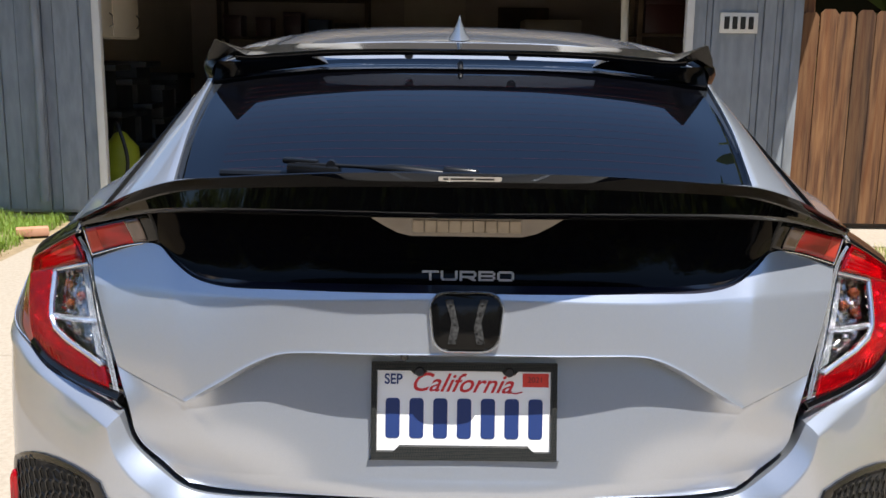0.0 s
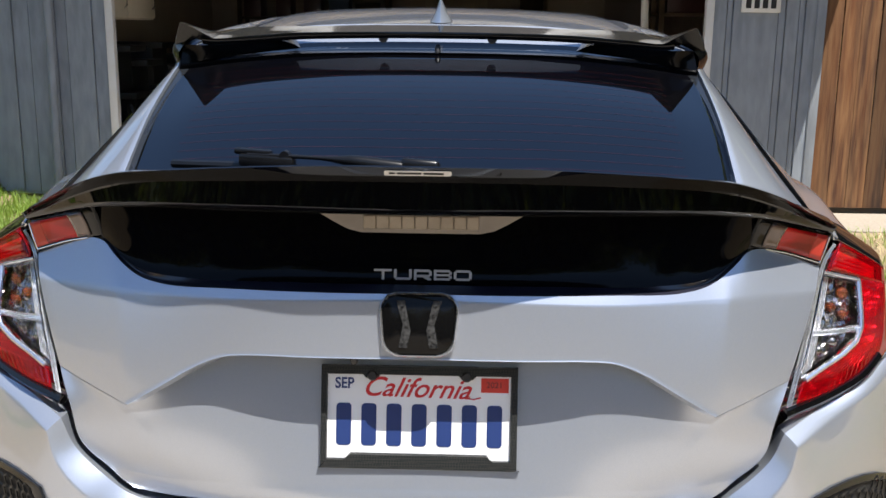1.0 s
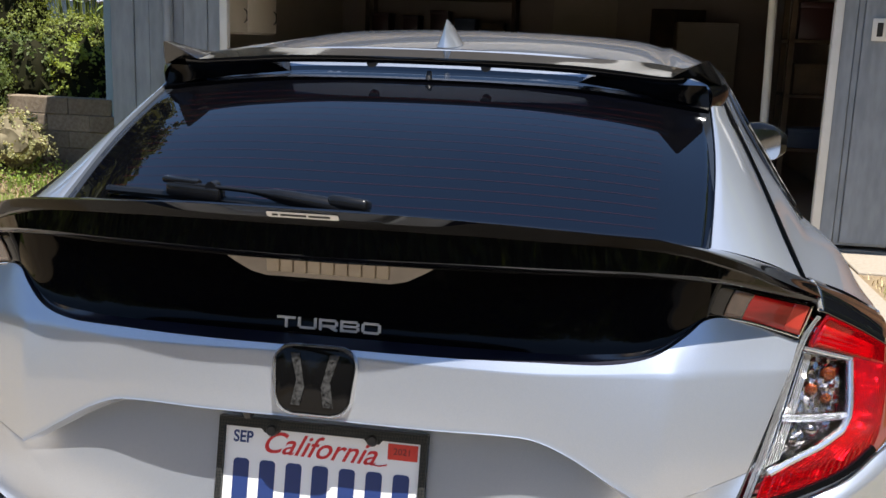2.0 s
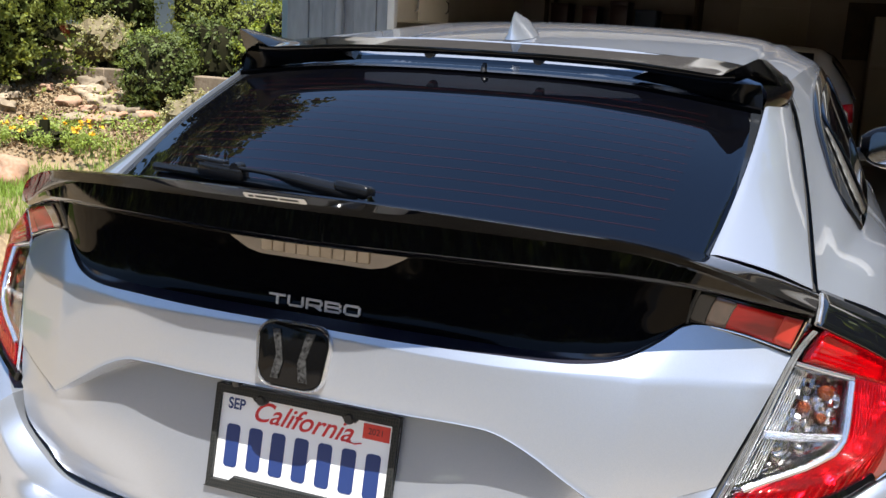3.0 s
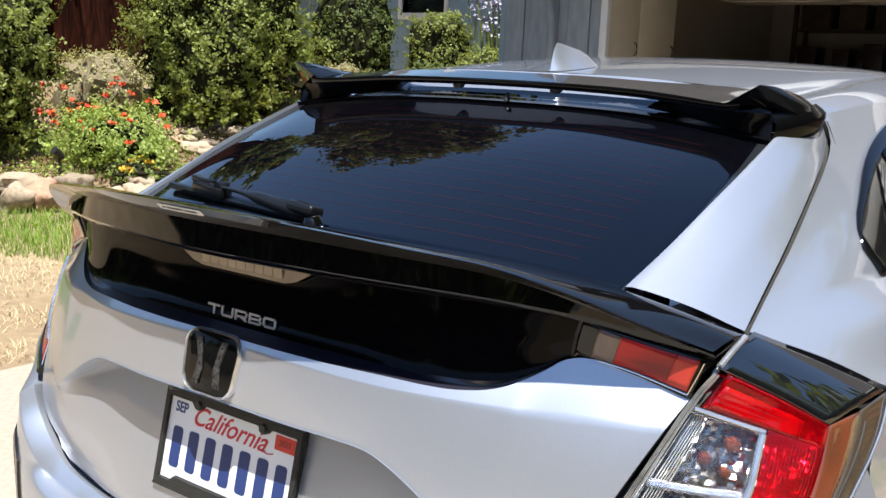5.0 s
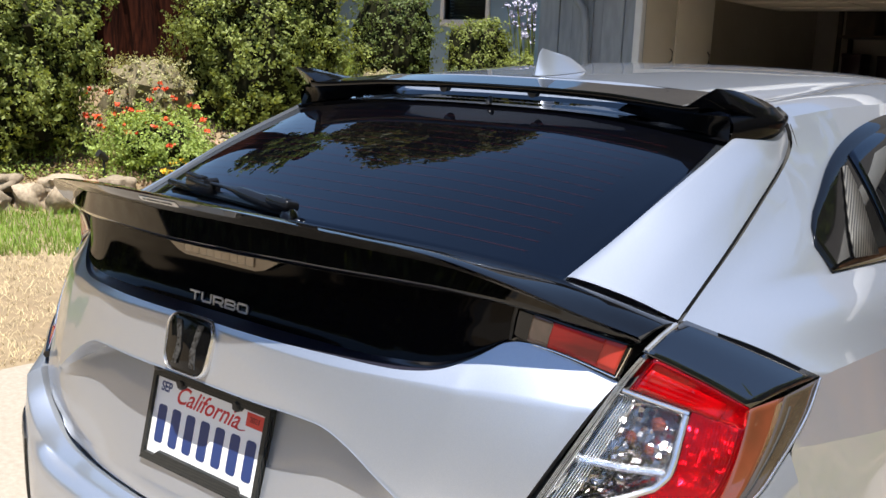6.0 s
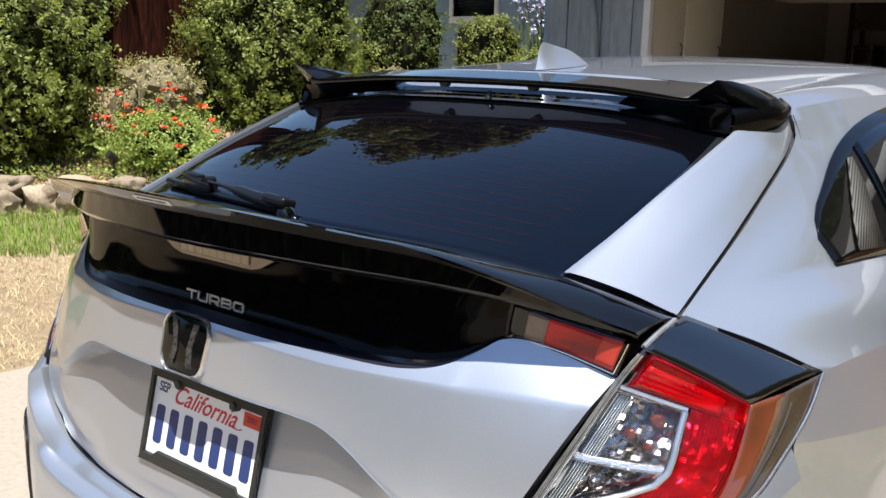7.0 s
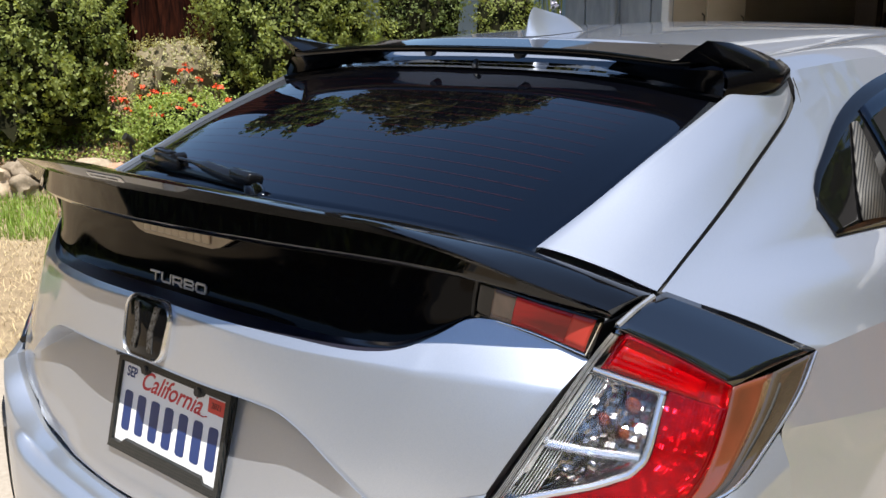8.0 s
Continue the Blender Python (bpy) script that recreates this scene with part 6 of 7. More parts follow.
shrub("window_shrub", on_ground(-4.98, 9.45), 0.36, 0.36, 0.80, 13000, 0.034, LEAF_MID, "smaller green shrub beside the clipped one", 5, 0.4, 0.15)
shrub("round_shrub", on_ground(-5.02, 7.80, -0.12), 0.36, 0.38, 0.84, 17000, 0.032, LEAF_DARK, "rounded dark green clipped shrub on the bank", 6, 0.25, 0.08)
shrub("dry_shrub", on_ground(-6.95, 6.0), 0.46, 0.38, 0.80, 12600, 0.026, LEAF_GREY, "grey-green dry lavender-like shrub", 7, 0.3, 0.25, inner=TWIG_DRY)
shrub("dry_shrub", on_ground(-6.05, 8.25), 0.34, 0.30, 0.52, 6300, 0.026, LEAF_GREY, "grey-green dry lavender-like shrub", 8, 0.2, 0.3, inner=TWIG_DRY)
shrub("dry_shrub", on_ground(-4.35, 7.35), 0.30, 0.26, 0.46, 5600, 0.026, LEAF_GREY, "dry bleached shrub near the garage wall", 9, 0.2, 0.3, inner=TWIG_DRY)
shrub("yellow_shrub", on_ground(-5.62, 8.45), 0.55, 0.32, 0.50, 6000, 0.030, LEAF_LIGHT, "light yellow-green low shrub behind the retaining wall", 10, 0.3, 0.3)
shrub("yellow_shrub", on_ground(-4.42, 8.55), 0.32, 0.30, 0.95, 6000, 0.040, LEAF_YELLOW, "bright yellow-green shrub next to the garage", 11, 0.2, 0.3)
shrub("dark_shrub", on_ground(-4.85, 8.35), 0.36, 0.30, 0.85, 6000, 0.036, LEAF_DARK, "dark green shrub above the retaining wall", 15, 0.3, 0.2)

shrub("back_shrub", on_ground(-10.2, 5.6), 1.5, 1.2, 2.9, 16000, 0.07, LEAF_DARK, "large dark shrub behind the hedge", 41, 0.4, 0.2)
shrub("back_shrub", on_ground(-11.6, 9.2), 1.6, 1.2, 3.0, 14000, 0.08, LEAF_DARK, "large dark shrub behind the hedge", 42, 0.4, 0.2)
shrub("back_shrub", on_ground(-10.8, 3.2), 1.6, 1.4, 2.8, 12000, 0.08, LEAF_DARK, "large dark shrub behind the hedge", 43, 0.4, 0.2)

shrub("back_shrub", on_ground(-9.25, 6.35), 0.50, 0.6, 2.2, 12000, 0.06, LEAF_DARK, "dark shrub filling the gap behind the hedge", 44, 0.4, 0.2)

# flowering plant with red heads
FLOWER_RED = material("petal_red", (0.72, 0.075, 0.018), rough=0.6, island=0.35)
FLOWER_YELLOW = material("petal_yellow", (0.75, 0.42, 0.02), rough=0.6, island=0.25)
FLOWER_PALE = material("petal_pale", (0.38, 0.37, 0.48), rough=0.6, island=0.2)


def flower_heads(parent, spots, r, mat, seed, name="flower_head"):
    rng = np.random.default_rng(seed)
    for c in spots:
        pts = c + rng.normal(0, r * 0.45, (14, 3)) * np.array((1, 1, 0.6))
        me = leaves_mesh(name, pts, np.tile((0, -0.3, 1.0), (14, 1)), r, mat, rng, aspect=0.8)
        f = new(name, me)
        f.parent = parent


red_plant = shrub("flowering_plant", on_ground(-6.05, 5.52, -0.10), 0.72, 0.48, 0.66, 13000, 0.032, LEAF_LIGHT, "leafy green plant with orange-red flower heads", 20, 0.2, 0.35, shell=0.34, core=0.5)
rng = np.random.default_rng(8)
flower_heads(red_plant, [np.array((rng.uniform(-0.85, 0.75), rng.uniform(-0.45, 0.25), 0)) + np.array((0, 0, rng.uniform(0.36, 0.84))) for _ in range(38)], 0.030, FLOWER_RED, 3)
low_plant = shrub("flowering_plant", on_ground(-5.0, 6.30), 0.60, 0.32, 0.17, 3500, 0.022, LEAF_LIGHT, "low green plant with yellow flowers", 21, 0.1, 0.4, core=0.4)
flower_heads(low_plant, [np.array((rng.uniform(-0.6, 0.6), rng.uniform(-0.3, 0.25), rng.uniform(0.12, 0.22))) for _ in range(18)], 0.024, FLOWER_YELLOW, 4)
low_plant = shrub("flowering_plant", on_ground(-5.55, 5.35), 0.30, 0.22, 0.20, 2500, 0.022, LEAF_LIGHT, "low green plant with yellow flowers", 22, 0.1, 0.4)
flower_heads(low_plant, [np.array((rng.uniform(-0.25, 0.25), rng.uniform(-0.2, 0.15), rng.uniform(0.14, 0.22))) for _ in range(7)], 0.03, FLOWER_YELLOW, 5)
# pale lily heads on tall stalks
lily = thing("lily_plant", on_ground(-5.15, 9.95), "tall stalks with round pale lilac flower heads", "plant")
bm = bmesh.new()
heads = []
for k in range(70):
    x, y, h = rng.uniform(-0.36, 0.36), rng.uniform(-0.25, 0.25), rng.uniform(0.72, 1.20)
    add_tube(bm, [(x * 0.5, y * 0.5, 0), (x * 0.8, y * 0.8, h * 0.6), (x, y, h)], 0.006, 5)
    heads.append(np.array((x, y, h)))
part("stalk", bm, LEAF_MID, lily, weld=0)
flower_heads(lily, heads, 0.052, FLOWER_PALE, 6)
me = leaves_mesh("strap_leaves", rng.normal(0, 0.16, (500, 3)) + np.array((0, 0, 0.3)), np.tile((0, 0, 1.0), (500, 1)), 0.16, LEAF_LIGHT, rng, aspect=0.12)
ob = new("strap_leaves", me)
ob.parent = lily
# potted plant
pot = thing("potted_plant", on_ground(-6.95, 8.75), "small green plant in a red pot", "plant")
bm = bmesh.new()
g = [[(r * math.cos(a), r * math.sin(a), z) for a in np.linspace(0, 2 * math.pi, 16, endpoint=False)] for r, z in ((0.09, 0.0), (0.13, 0.20), (0.145, 0.20), (0.145, 0.24), (0.12, 0.24), (0.11, 0.20))]
add_grid(bm, g, closed=True)
part("pot", bm, material("pot_red", (0.30, 0.05, 0.03), rough=0.6, var=(0.2, 0.03, 0.02), var_scale=20), pot)
me = leaves_mesh("foliage", rng.normal(0, 0.12, (900, 3)) * np.array((1.2, 1.2, 0.8)) + np.array((0, 0, 0.38)), np.tile((0, 0, 1.0), (900, 1)), 0.05, LEAF_LIGHT, rng)
ob = new("foliage", me)
ob.parent = pot

# rocks along the lawn and on the bank
ROCK = material("fieldstone", (0.27, 0.215, 0.15), rough=0.9, var=(0.17, 0.13, 0.09), var_scale=3.0, var_amt=0.7, fine=(0.44, 0.36, 0.26), fine_scale=28, fine_amt=0.55, rand=0.45, bump=0.5, bump_scale=30)
ROCK_RED = material("red_fieldstone", (0.36, 0.20, 0.12), rough=0.9, var=(0.25, 0.14, 0.09), var_scale=4.0, var_amt=0.7, fine=(0.45, 0.33, 0.24), fine_scale=28, fine_amt=0.5, bump=0.5, bump_scale=30)


def rock(at, sx, sy, sz, seed, mat):
    rng = random.Random(seed)
    bm = bmesh.new()
    bmesh.ops.create_icosphere(bm, subdivisions=3, radius=1.0)
    for v in bm.verts:
        q = v.co.copy()
        k = 1 + 0.55 * lump(q, seed * 3.7, 1.3) + 0.16 * lump(q, seed * 1.3, 3.1) + 0.05 * lump(q, seed, 8.0)
        c = q / max(abs(q.x), abs(q.y), abs(q.z))
        v.co = (q * 0.40 + c * 0.60) * k
        v.co.x *= sx
        v.co.y *= sy
        v.co.z *= sz
    bmesh.ops.transform(bm, matrix=Matrix.Rotation(rng.uniform(0, 6.3), 4, "Z") @ Matrix.Rotation(rng.uniform(-0.25, 0.25), 4, "X"), verts=bm.verts)
    return solid("rock", bm, mat, "rounded tan fieldstone edging the garden bed" if mat is ROCK else "reddish fieldstone edging the garden bed", "rock", "garden rocks", at=pose(*at), angle=60)


rng = random.Random(11)
k = 0
for d in np.arange(-1.4, 2.3, 0.235):
    x, y = -6.15 + 0.63 * d + rng.uniform(-0.05, 0.05), 4.12 + 0.77 * d + rng.uniform(-0.05, 0.05)
    sz = rng.uniform(0.085, 0.13)
    rock((x, y, 0.15 + sz * 0.62), rng.uniform(0.11, 0.16), rng.uniform(0.10, 0.14), sz, k, ROCK_RED if k % 6 == 3 else ROCK)
    k += 1
    if k % 2:
        x2, y2 = x - 0.10, y + 0.08
        rock((x2, y2, 0.33 + rng.uniform(0, 0.03)), rng.uniform(0.10, 0.17), rng.uniform(0.09, 0.13), 0.07, k + 50, ROCK)
for _ in range(90):
    x, y = rng.uniform(-6.4, -4.6), rng.uniform(6.0, 8.0)
    if not 1.0 < bank(x, y) < 2.4:
        continue
    s = rng.uniform(0.035, 0.10)
    rock((x, y, ground_z(x, y) + s * 0.25), s * 1.2, s, s * 0.6, k, ROCK_RED if k % 5 == 0 else ROCK)
    k += 1

# low retaining wall behind the bank
ret = thing("retaining_wall", (0, 0, 0), "low weathered block retaining wall behind the bank", "wall", kind="structure")
BLOCK = material("wall_block", (0.19, 0.145, 0.10), rough=0.9, var=(0.13, 0.095, 0.065), var_scale=4, var_amt=0.7, fine=(0.32, 0.27, 0.2), fine_scale=40, rand=0.2, bump=0.4, bump_scale=40)
for row in range(6):
    x = -6.75 + (0.2 if row % 2 else 0)
    while x < -3.85:
        f = (x + 6.75) / 2.6
        bm = bmesh.new()
        add_box(bm, (-0.199, -0.09, -0.0695), (0.199, 0.09, 0.0695), bevel=0.006, seg=1)
        ob = part("block", bm, BLOCK, ret)
        ob.matrix_basis = pose(x + 0.2, 8.05 - 0.10 * f + rng.uniform(-0.008, 0.008), 0.075 + 0.14 * row, 0, 0, -2 + rng.uniform(-1, 1))
        x += 0.40

# small garden spotlight
spot = thing("garden_light", on_ground(-6.02, 4.98, 0.0), "small black garden spotlight on a stake", "lamp")
bm = bmesh.new()
add_tube(bm, [(0, 0, -0.05), (0, 0, 0.16)], 0.012, 8)
part("stake", bm, TRIM_BLACK, spot)
bm = bmesh.new()
add_tube(bm, [(0, 0.03, 0.15), (0, -0.01, 0.19), (0, -0.05, 0.215)], [0.022, 0.03, 0.034], 12)
part("lamp_head", bm, TRIM_BLACK, spot)

# lawn, straw and dry weeds
GRASS = leaf_material("grass_green", (0.19, 0.29, 0.055), (0.13, 0.19, 0.04), 0.4)
STRAW = material("straw", (0.52, 0.42, 0.24), rough=0.8, island=0.35)


def blades(name, spots, height, width, lean, mat, label, seed):
    rng = np.random.default_rng(seed)
    n = len(spots)
    base = np.array([(x, y, ground_z(x, y) - 0.012) for x, y in spots])
    a = rng.uniform(0, 2 * math.pi, n)
    side = np.stack([np.cos(a), np.sin(a), np.zeros(n)], 1) * width / 2
    h = height * rng.uniform(0.5, 1.2, n)
    tip = np.stack([np.sin(a) * h * lean * rng.uniform(0.2, 1.2, n), -np.cos(a) * h * lean * rng.uniform(0.2, 1.2, n), h], 1)
    mid = tip * np.array((0.35, 0.35, 0.6))
    v = np.stack([base - side, base + side, base + mid + side * 0.7, base + mid - side * 0.7, base + tip], 1).reshape(-1, 3)
    i = np.arange(n) * 5
    f = [(k, k + 1, k + 2, k + 3) for k in i] + [(k + 3, k + 2, k + 4) for k in i]
    me = bpy.data.meshes.new(name)
    me.from_pydata(v.tolist(), [], f)
    me.materials.append(mat)
    return tagged(new(name, me), label, "grass", kind="stuff")


rng = np.random.default_rng(3)


def scatter(n, x0, x1, y0, y1, keep):
    p = np.stack([rng.uniform(x0, x1, n), rng.uniform(y0, y1, n)], 1)
    return [q for q in p if keep(q[0], q[1])]


def patchy(x, y, f=1.6):
    return noise.noise(Vector((x * f, y * f, 3.0)))


green = scatter(90000, -8.5, -3.0, 1.0, 8.0, lambda x, y: -1.5 + 0.5 * patchy(x, y) < bank(x, y) < -0.12)
green += scatter(12000, -4.8, -2.95, 5.4, 7.65, lambda x, y: bank(x, y) < 0.35 and patchy(x, y, 3) > -0.3)
green += scatter(9000, -6.5, -3.9, 4.3, 7.8, lambda x, y: 0.3 < bank(x, y) < 1.2 and patchy(x, y, 2.4) > 0.0)
blades("lawn", green, 0.085, 0.006, 0.7, GRASS, "sunlit green lawn grass", 1)
dry = scatter(60000, -7.5, -2.9, -1.0, 6.5, lambda x, y: bank(x, y) < -1.1 and patchy(x, y, 2.0) > -0.35 and rng.random() < 0.8)
blades("dry_grass", dry, 0.034, 0.0035, 2.2, STRAW, "dry straw-coloured mown grass", 2)
dry2 = scatter(14000, 2.05, 6.5, 0.5, 7.5, lambda x, y: patchy(x, y, 2.0) > -0.2 and (y < 6.95 or x > 3.65))
blades("dry_grass", dry2, 0.05, 0.007, 1.8, STRAW, "dry straw-coloured grass by the fence", 4)
green2 = scatter(22000, 2.05, 6.5, 0.5, 7.5, lambda x, y: patchy(x, y, 1.4) > -0.1 and (y < 6.95 or x > 3.65))
blades("lawn", green2, 0.07, 0.006, 0.9, GRASS, "thin green grass between driveway and fence", 5)
litter = scatter(42000, -8.5, -3.6, 4.0, 9.2, lambda x, y: 0.15 < bank(x, y) < 2.6)
p = np.array([(x, y, ground_z(x, y) + rng.uniform(-0.01, 0.03)) for x, y in litter])
me = leaves_mesh("leaf_litter", p, np.tile((0, 0, 1.0), (len(p), 1)), 0.035, material("litter_brown", (0.085, 0.055, 0.034), rough=0.9, var=(0.30, 0.19, 0.09), var_scale=0.8, var_amt=0.7, island=0.5), rng)
tagged(new("leaf_litter", me), "dry brown leaf litter and bark mulch", "mulch", kind="stuff")
bed = scatter(30000, -8.5, -3.6, 4.0, 8.6, lambda x, y: 0.2 < bank(x, y) < 2.4 and patchy(x, y, 2.6) > (0.0 if bank(x, y) < 1.1 else 0.2))
p = np.array([(x, y, ground_z(x, y) + rng.uniform(0, 0.10)) for x, y in bed])
me = leaves_mesh("ground_cover", p, np.tile((0, 0, 1.0), (len(p), 1)), 0.032, LEAF_LIGHT, rng)
tagged(new("ground_cover", me), "low green plants covering the garden bed", "plants", kind="stuff")
bm = bmesh.new()
add_box(bm, (-0.11, -0.05, 0), (0.11, 0.05, 0.06), bevel=0.006)
solid("brick", bm, material("clay_brick", (0.42, 0.20, 0.12), rough=0.9, var=(0.5, 0.3, 0.2), var_scale=12), "loose red brick on the grass", "brick", at=pose(-2.98, 6.95, 0.005, 0, 0, 25))


# trees
def tree(name, at, trunk_r, height, crown_from, crown_r, count, leaf, mat, bark, label, seed, cone=False, limbs=9):
    rng = np.random.default_rng(seed)
    ob = thing(name, at, label, "tree")
    bm = bmesh.new()
    zs = np.linspace(-0.3, height * 0.92, 10)
    path = [(0.25 * trunk_r * math.sin(z), 0.25 * trunk_r * math.cos(1.3 * z), z) for z in zs]
    sides = 72
    g = []
    for (x, y, z) in path:
        r = trunk_r * (1 - 0.85 * max(0, z) / height) * (1.25 if z < 0.1 else 1.0)
        rr = [r * (1 + 0.09 * math.sin(9 * a + z) + 0.07 * math.sin(23 * a + 0.6 * z)) for a in np.linspace(0, 2 * math.pi, sides, endpoint=False)]
        g.append([(x + q * math.cos(2 * math.pi * i / sides), y + q * math.sin(2 * math.pi * i / sides), z) for i, q in enumerate(rr)])
    add_grid(bm, g, closed=True)
    part("trunk", bm, bark, ob)
    tips = []
    for k in range(limbs):
        z0 = crown_from + (height * 0.88 - crown_from) * k / limbs
        a = k * 2.4 + rng.uniform(-0.4, 0.4)
        reach = crown_r * ((1 - 0.8 * (z0 - crown_from) / (height - crown_from)) if cone else math.sin(math.pi * (0.2 + 0.7 * k / limbs)))
        p1 = np.array((math.cos(a) * reach, math.sin(a) * reach, z0 + reach * (0.05 if cone else 0.5)))
        bm = bmesh.new()
        pts = spline([(0, 0, z0), p1 * (0.5, 0.5, 1) * np.array((1, 1, 0.5)) + np.array((0, 0, z0 * 0.5)), p1], 8)
        add_tube(bm, pts, list(np.linspace(trunk_r * 0.25, 0.02, 8)), 6)
        part("limb", bm, bark, ob)
        tips += [pts[j] for j in (3, 4, 5, 6, 7)]
    tips = np.array(tips)
    c = tips[rng.integers(0, len(tips), count // 60)] + rng.normal(0, crown_r * 0.16, (count // 60, 3))
    p = np.repeat(c, 60, 0) + rng.normal(0, crown_r * 0.10, (len(c) * 60, 3)) * np.array((1, 1, 0.6))
    me = leaves_mesh("crown", p, np.tile((0, 0, 1.0), (len(p), 1)), leaf, mat, rng)
    cr_ob = new("crown", me)
    cr_ob.parent = ob
    return ob


BARK = material("bark_brown", (0.12, 0.08, 0.05), rough=0.95, var=(0.06, 0.04, 0.025), var_scale=5, var_amt=0.7, stretch=(3, 3, 0.4), bump=0.6, bump_scale=20)
tree("broadleaf_tree", (-14.4, 15.8, 0.8), 0.35, 14.5, 7.0, 2.7, 60000, 0.30, LEAF_TREE, BARK, "tall broadleaf tree behind the house", 31)
tree("redwood_tree", (-9.35, 7.45, 0.7), 0.78, 6.6, 4.4, 0.9, 6000, 0.14, LEAF_DARK, REDWOOD_SHADED, "large red-barked conifer in the garden", 32, cone=True, limbs=16)
# trees across the street and round the plot, added to darken the car's reflections
far = np.random.default_rng(77)
pts = []
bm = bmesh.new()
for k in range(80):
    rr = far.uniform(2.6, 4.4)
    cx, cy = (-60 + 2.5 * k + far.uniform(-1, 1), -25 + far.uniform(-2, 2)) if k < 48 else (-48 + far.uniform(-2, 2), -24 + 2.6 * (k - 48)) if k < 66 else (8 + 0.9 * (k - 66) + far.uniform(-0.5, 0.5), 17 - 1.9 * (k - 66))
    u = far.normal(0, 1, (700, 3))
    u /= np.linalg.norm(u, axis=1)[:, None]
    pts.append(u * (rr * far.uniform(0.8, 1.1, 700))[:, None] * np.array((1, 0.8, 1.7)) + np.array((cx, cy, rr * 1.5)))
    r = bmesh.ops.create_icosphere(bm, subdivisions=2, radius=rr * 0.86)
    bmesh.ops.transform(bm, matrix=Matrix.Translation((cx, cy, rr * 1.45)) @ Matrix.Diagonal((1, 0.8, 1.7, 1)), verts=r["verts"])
pts = np.vstack(pts)
pts = pts[pts[:, 2] > 0]
me = leaves_mesh("street_trees", pts, np.tile((0, 1.0, 0.3), (len(pts), 1)), 0.75, LEAF_DARK, far)
street = tagged(new("street_trees", me), "rows of dark green trees added round the plot to darken reflections", "trees", kind="stuff")
# solid near-black cores paint the shade inside these crowns
part("dark_core", bm, TWIG_SHADE, street, weld=0)


# number tile on the garage wall, its digits as plain bars
tile = thing("number_tile", (2.10, GY - 0.012, 1.52), "cream number tile with dark bars on the siding", "sign")
bm = bmesh.new()
add_box(bm, (0, -0.014, 0), (0.29, 0.008, 0.155), bevel=0.004)
part("tile_plate", bm, WHITE_TRIM, tile)
for k in range(4):
    bm = bmesh.new()
    add_box(bm, (0.030 + 0.062 * k, -0.017, 0.03), (0.070 + 0.062 * k, -0.013, 0.125), bevel=0.002, seg=1)
    part("digit_bar", bm, SEAL_BLACK, tile)

# sloping downpipe on the west wall
bm = bmesh.new()
add_tube(bm, spline([(-3.60, GY - 0.06, 2.7), (-3.58, GY - 0.06, 2.35), (-3.18, GY - 0.06, 1.92), (-3.15, GY - 0.06, 1.80), (-3.15, GY - 0.06, 0.15)], 24), 0.032, 10)
solid("downpipe", bm, SIDING, "painted downpipe bending across the garage wall", "pipe")
bm = bmesh.new()
add_box(bm, (2.668, GY - 0.018, 0.03), (2.738, GY + 0.02, 2.5), bevel=0.004)
solid("trim", bm, SIDING, "grey-blue corner board of the garage", "trim", kind="structure")

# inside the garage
# the garage's dimness is put into these three box and shelf colours
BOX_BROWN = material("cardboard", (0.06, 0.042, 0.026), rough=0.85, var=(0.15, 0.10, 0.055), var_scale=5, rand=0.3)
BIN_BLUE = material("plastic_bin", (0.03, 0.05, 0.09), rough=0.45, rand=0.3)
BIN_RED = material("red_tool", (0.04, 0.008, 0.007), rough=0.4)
LIME = material("lime_plastic", (0.42, 0.46, 0.03), rough=0.4, var=(0.3, 0.34, 0.02), var_scale=9)
cab = thing("wall_cabinet", (-3.50, GY + 0.35, 1.42), "cream upper cabinet on the garage side wall", "cabinet")
bm = bmesh.new()
CABINET = material("cabinet_cream", (0.74, 0.67, 0.55), rough=0.6, var=(0.64, 0.57, 0.45), var_scale=2.5, var_amt=0.6)
add_box(bm, (0, 0, 0), (0.55, 1.55, 1.25))
part("cabinet_body", bm, CABINET, cab)
for k in range(2):
    bm = bmesh.new()
    add_box(bm, (0.555, 0.02 + 0.765 * k, 0.02), (0.575, 0.76 + 0.765 * k, 1.23), bevel=0.004)
    door = part("cabinet_door", bm, CABINET, cab)
    bm = bmesh.new()
    add_tube(bm, [(0.575, 0.68 + 0.765 * k, 0.10), (0.60, 0.68 + 0.765 * k, 0.12), (0.60, 0.68 + 0.765 * k, 0.20), (0.575, 0.68 + 0.765 * k, 0.22)], 0.006, 6)
    part("handle", bm, DARK_CHROME, door)
rng = random.Random(21)


def shelf_unit(x0, x1, y, depth, levels, label):
    u = thing("shelf_unit", (x0, y, 0.02), label, "shelf")
    for px in (0, x1 - x0 - 0.05):
        for py in (0, depth - 0.05):
            bm = bmesh.new()
            add_box(bm, (px, py, 0), (px + 0.05, py + 0.05, 2.3))
            part("upright", bm, BOX_BROWN, u)
    for z in levels:
        bm = bmesh.new()
        add_box(bm, (0, 0, z), (x1 - x0, depth, z + 0.03))
        part("shelf", bm, BOX_BROWN, u)
    return u


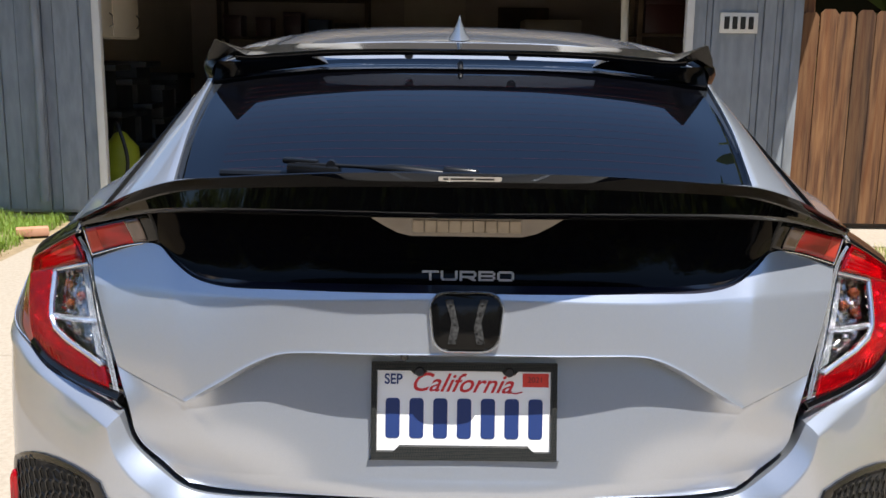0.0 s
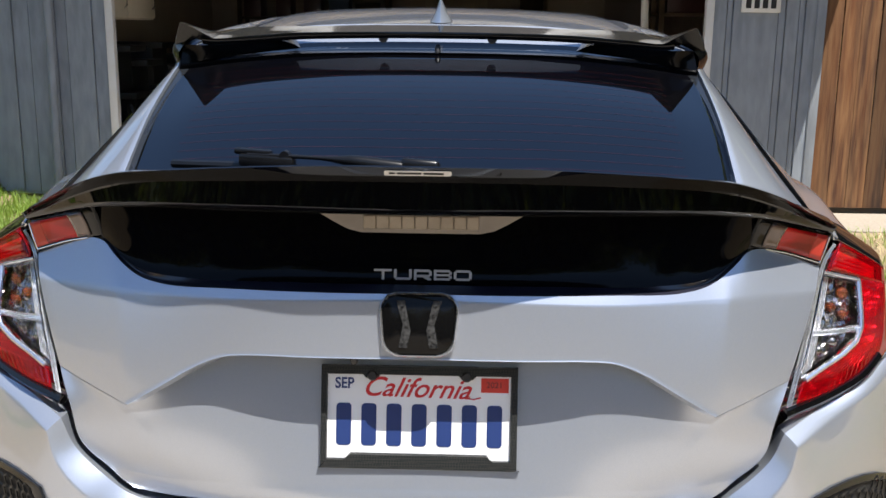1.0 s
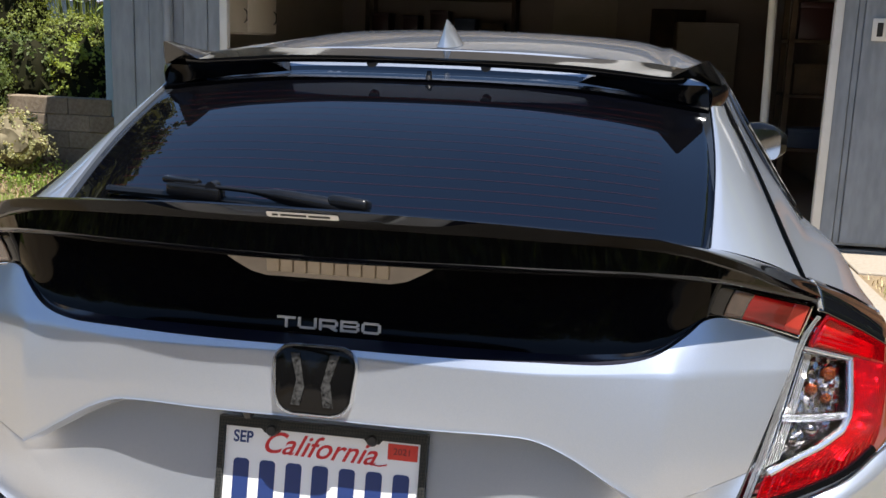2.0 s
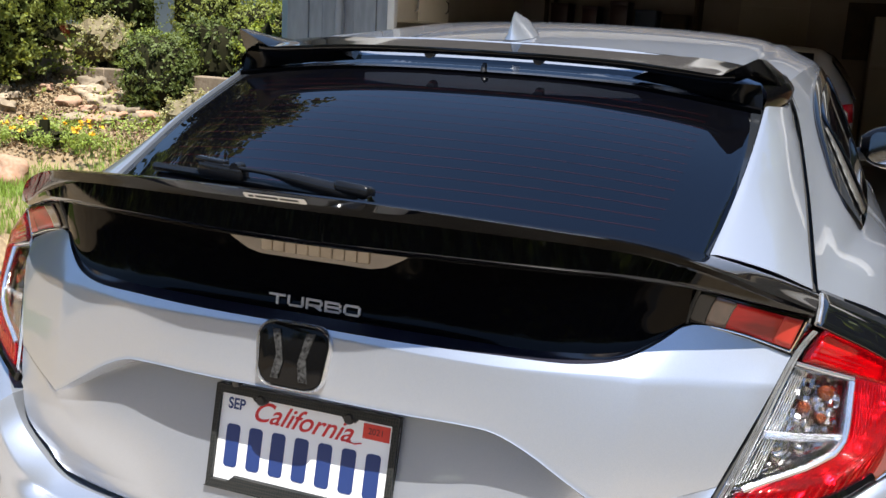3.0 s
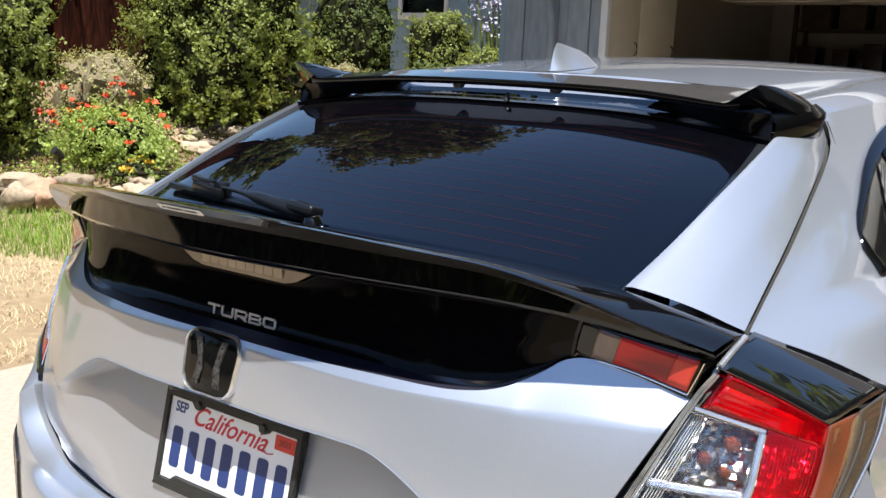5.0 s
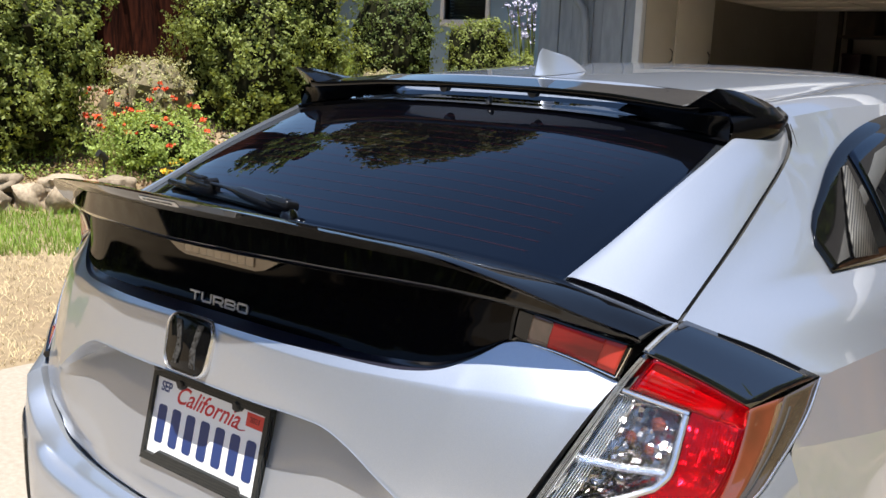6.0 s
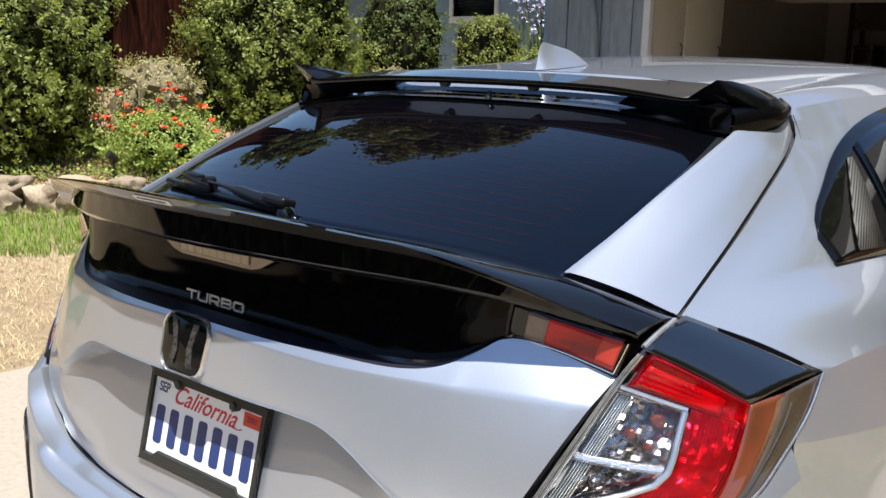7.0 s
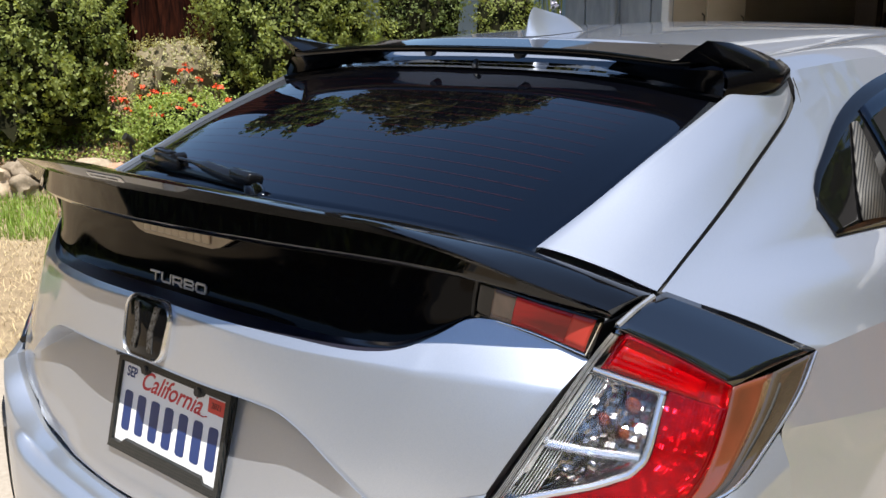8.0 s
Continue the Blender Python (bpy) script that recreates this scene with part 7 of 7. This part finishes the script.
def clutter(x0, x1, y, depth, levels):
    for z in levels:
        x = x0 + 0.08
        while x < x1 - 0.3:
            w, h = rng.uniform(0.18, 0.42), rng.uniform(0.14, 0.34)
            bm = bmesh.new()
            add_box(bm, (0, 0, 0), (w, depth * 0.8, h), bevel=0.008)
            add_box(bm, (-0.006, -0.006, h * 0.86), (w + 0.006, depth * 0.8 + 0.006, h + 0.006), bevel=0.004)
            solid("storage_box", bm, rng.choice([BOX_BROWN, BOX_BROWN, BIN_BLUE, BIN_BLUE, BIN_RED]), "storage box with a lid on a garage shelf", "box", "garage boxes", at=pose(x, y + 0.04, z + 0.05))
            x += w + rng.uniform(0.03, 0.2)


shelf_unit(-3.0, -1.0, GY + 5.6, 0.5, (0.45, 0.95, 1.45, 1.95), "dark wooden shelf rack against the back wall")
clutter(-3.0, -1.0, GY + 5.6, 0.5, (0.45, 0.95, 1.45, 1.95))
shelf_unit(1.9, 2.7, GY + 2.2, 0.5, (0.5, 1.0, 1.5, 2.0), "dark wooden shelf rack by the side wall")
clutter(1.9, 2.7, GY + 2.2, 0.5, (0.5, 1.0, 1.5, 2.0))
# inner door and panels on the back wall
bm = bmesh.new()
add_box(bm, (-0.55, GY + 6.24, 0.02), (0.30, GY + 6.30, 2.05), bevel=0.006)
for z in (0.25, 1.15):
    add_box(bm, (-0.42, GY + 6.225, z), (0.17, GY + 6.245, z + 0.70), bevel=0.008)
solid("door_1", bm, CREAM, "closed cream inner door in the back wall", "door", kind="structure")
bm = bmesh.new()
add_box(bm, (0.75, GY + 6.22, 1.25), (1.45, GY + 6.29, 1.95), bevel=0.006)
solid("pegboard", bm, BOX_BROWN, "brown board hung on the back wall", "board")
fridge = thing("refrigerator", (1.05, GY + 5.4, 0.02), "old cream refrigerator in the garage", "refrigerator")
bm = bmesh.new()
add_box(bm, (0, 0.05, 0), (0.75, 0.75, 1.75), bevel=0.02)
part("fridge_body", bm, CREAM, fridge)
for z0, z1 in ((0.05, 1.15), (1.18, 1.72)):
    bm = bmesh.new()
    add_box(bm, (0.01, 0, z0), (0.74, 0.05, z1), bevel=0.012)
    part("fridge_door", bm, CREAM, fridge)
bm = bmesh.new()
add_tube(bm, [(1.62, GY + 1.2, 0.02), (1.60, GY + 1.2, 1.2), (1.58, GY + 1.2, 1.98)], 0.035, 10)
solid("leaning_pole", bm, WHITE_TRIM, "pale pole standing inside the garage door", "pole")
# garden sprayer on the floor
spr = thing("sprayer", (-2.80, GY + 0.78, 0.02), "lime green garden sprayer with a black strap", "sprayer")
bm = bmesh.new()
g = [[(r * math.cos(a), r * math.sin(a), z) for a in np.linspace(0, 2 * math.pi, 18, endpoint=False)] for r, z in ((0.05, 0), (0.15, 0.01), (0.16, 0.3), (0.15, 0.48), (0.08, 0.56), (0.05, 0.60), (0.01, 0.62))]
add_grid(bm, g, closed=True)
part("tank", bm, LIME, spr)
bm = bmesh.new()
add_tube(bm, spline([(0.05, -0.15, 0.1), (0.12, -0.22, 0.4), (0.02, -0.16, 0.7), (-0.05, 0, 0.62)], 16), 0.016, 8)
part("hose", bm, TRIM_BLACK, spr)
bm = bmesh.new()
add_box(bm, (-0.3, -0.2, 0), (0.35, 0.3, 0.75), bevel=0.02)
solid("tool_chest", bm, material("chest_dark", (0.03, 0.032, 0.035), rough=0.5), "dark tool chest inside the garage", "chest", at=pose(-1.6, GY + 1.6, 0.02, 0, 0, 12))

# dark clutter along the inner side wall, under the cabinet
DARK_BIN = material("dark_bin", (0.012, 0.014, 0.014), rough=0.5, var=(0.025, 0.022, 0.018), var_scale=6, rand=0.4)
rng = random.Random(5)
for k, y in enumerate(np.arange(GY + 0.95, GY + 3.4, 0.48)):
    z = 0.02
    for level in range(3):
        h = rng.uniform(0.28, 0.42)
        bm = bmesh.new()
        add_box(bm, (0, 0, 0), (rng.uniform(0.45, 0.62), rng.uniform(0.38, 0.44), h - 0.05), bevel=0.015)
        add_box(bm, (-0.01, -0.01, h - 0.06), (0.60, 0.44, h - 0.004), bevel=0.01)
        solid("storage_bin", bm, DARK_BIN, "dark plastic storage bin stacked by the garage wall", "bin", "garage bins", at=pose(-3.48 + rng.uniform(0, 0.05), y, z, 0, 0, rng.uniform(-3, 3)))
        z += h

# another car, nose in, inside the garage
WHITE_PAINT = material("white_paint", (0.72, 0.71, 0.69), rough=0.3, coat=1.0, coat_rough=0.03, var=(0.64, 0.63, 0.60), var_scale=2.0, var_amt=0.5)
second = thing("parked_car", (0, GY + 2.9, 0.02), "white car with red tail lamps parked nose-in inside the garage", "car")
bm = bmesh.new()
g = []
for y, w, wr, zb, zr in ((-2.10, 0.70, 0.55, 0.92, 0.96), (-2.06, 0.80, 0.62, 0.96, 1.00), (-1.75, 0.85, 0.60, 0.98, 1.06), (-1.15, 0.87, 0.58, 0.98, 1.33), (-0.4, 0.87, 0.60, 0.97, 1.38), (0.4, 0.87, 0.60, 0.95, 1.36), (1.1, 0.86, 0.62, 0.92, 0.99), (1.8, 0.82, 0.60, 0.80, 0.84), (2.10, 0.70, 0.52, 0.66, 0.70)):
    half = [(0, zr), (wr * 0.7, zr - 0.008), (wr, zr - 0.04), ((wr + w) / 2 + 0.02, (zr + zb) / 2 - 0.02), (w, zb - 0.05), (w + 0.01, 0.62), (w - 0.03, 0.26), (0, 0.24)]
    ring = [(x, y, z) for x, z in half] + [(-x, y, z) for x, z in half[-2:0:-1]]
    g.append(spline(ring + ring[:1], 49)[:-1])
vs = add_grid(bm, g, closed=True)
bm.faces.new(vs[0])
bm.faces.new(vs[-1])
part("body_shell", bm, WHITE_PAINT, second, angle=30)
bm = bmesh.new()
add_grid(bm, loft([[(-0.52, -1.72, 1.075), (0, -1.76, 1.09), (0.52, -1.72, 1.075)], [(-0.50, -1.22, 1.305), (0, -1.24, 1.325), (0.50, -1.22, 1.305)]], 13, 6) + np.array((0, -0.012, 0.012)))
part("rear_window", bm, TINT, second, thick=0.004)
for side in (1, -1):
    bm = bmesh.new()
    add_grid(bm, loft([[(0.875, -1.35, 0.95), (0.89, -0.4, 0.94), (0.885, 0.75, 0.92)], [(0.78, -1.25, 1.10), (0.785, -0.4, 1.155), (0.78, 0.65, 1.12)], [(0.655, -1.1, 1.255), (0.64, -0.4, 1.32), (0.65, 0.42, 1.27)]], 16, 8) * (side, 1, 1))
    part("side_window", bm, TINT, second, thick=0.01)
    bm = bmesh.new()
    add_grid(bm, loft([[(0.52 * side, -2.112, 0.93), (0.72 * side, -2.085, 0.945), (0.835 * side, -1.95, 0.955)], [(0.52 * side, -2.112, 0.80), (0.73 * side, -2.09, 0.80), (0.85 * side, -1.95, 0.81)]], 10, 6))
    part("tail_lamp", bm, RED_LENS, second, "red tail lamp", thick=0.03)
    for y in (-1.30, 1.32):
        bm = bmesh.new()
        prof = [(0.20, 0.08), (0.29, 0.10), (0.315, 0.085), (0.315, -0.085), (0.29, -0.10), (0.20, -0.08)]
        add_grid(bm, [[(side * 0.77 + w, y + r * math.cos(a), 0.315 + r * math.sin(a)) for r, w in prof] for a in np.linspace(0, 2 * math.pi, 33)])
        wheel = part("wheel", bm, RUBBER, second, "black tyre")
        bm = bmesh.new()
        add_tube(bm, [(side * 0.72, y, 0.315), (side * 0.845, y, 0.315)], 0.205, 24)
        part("rim", bm, DARK_CHROME, wheel)
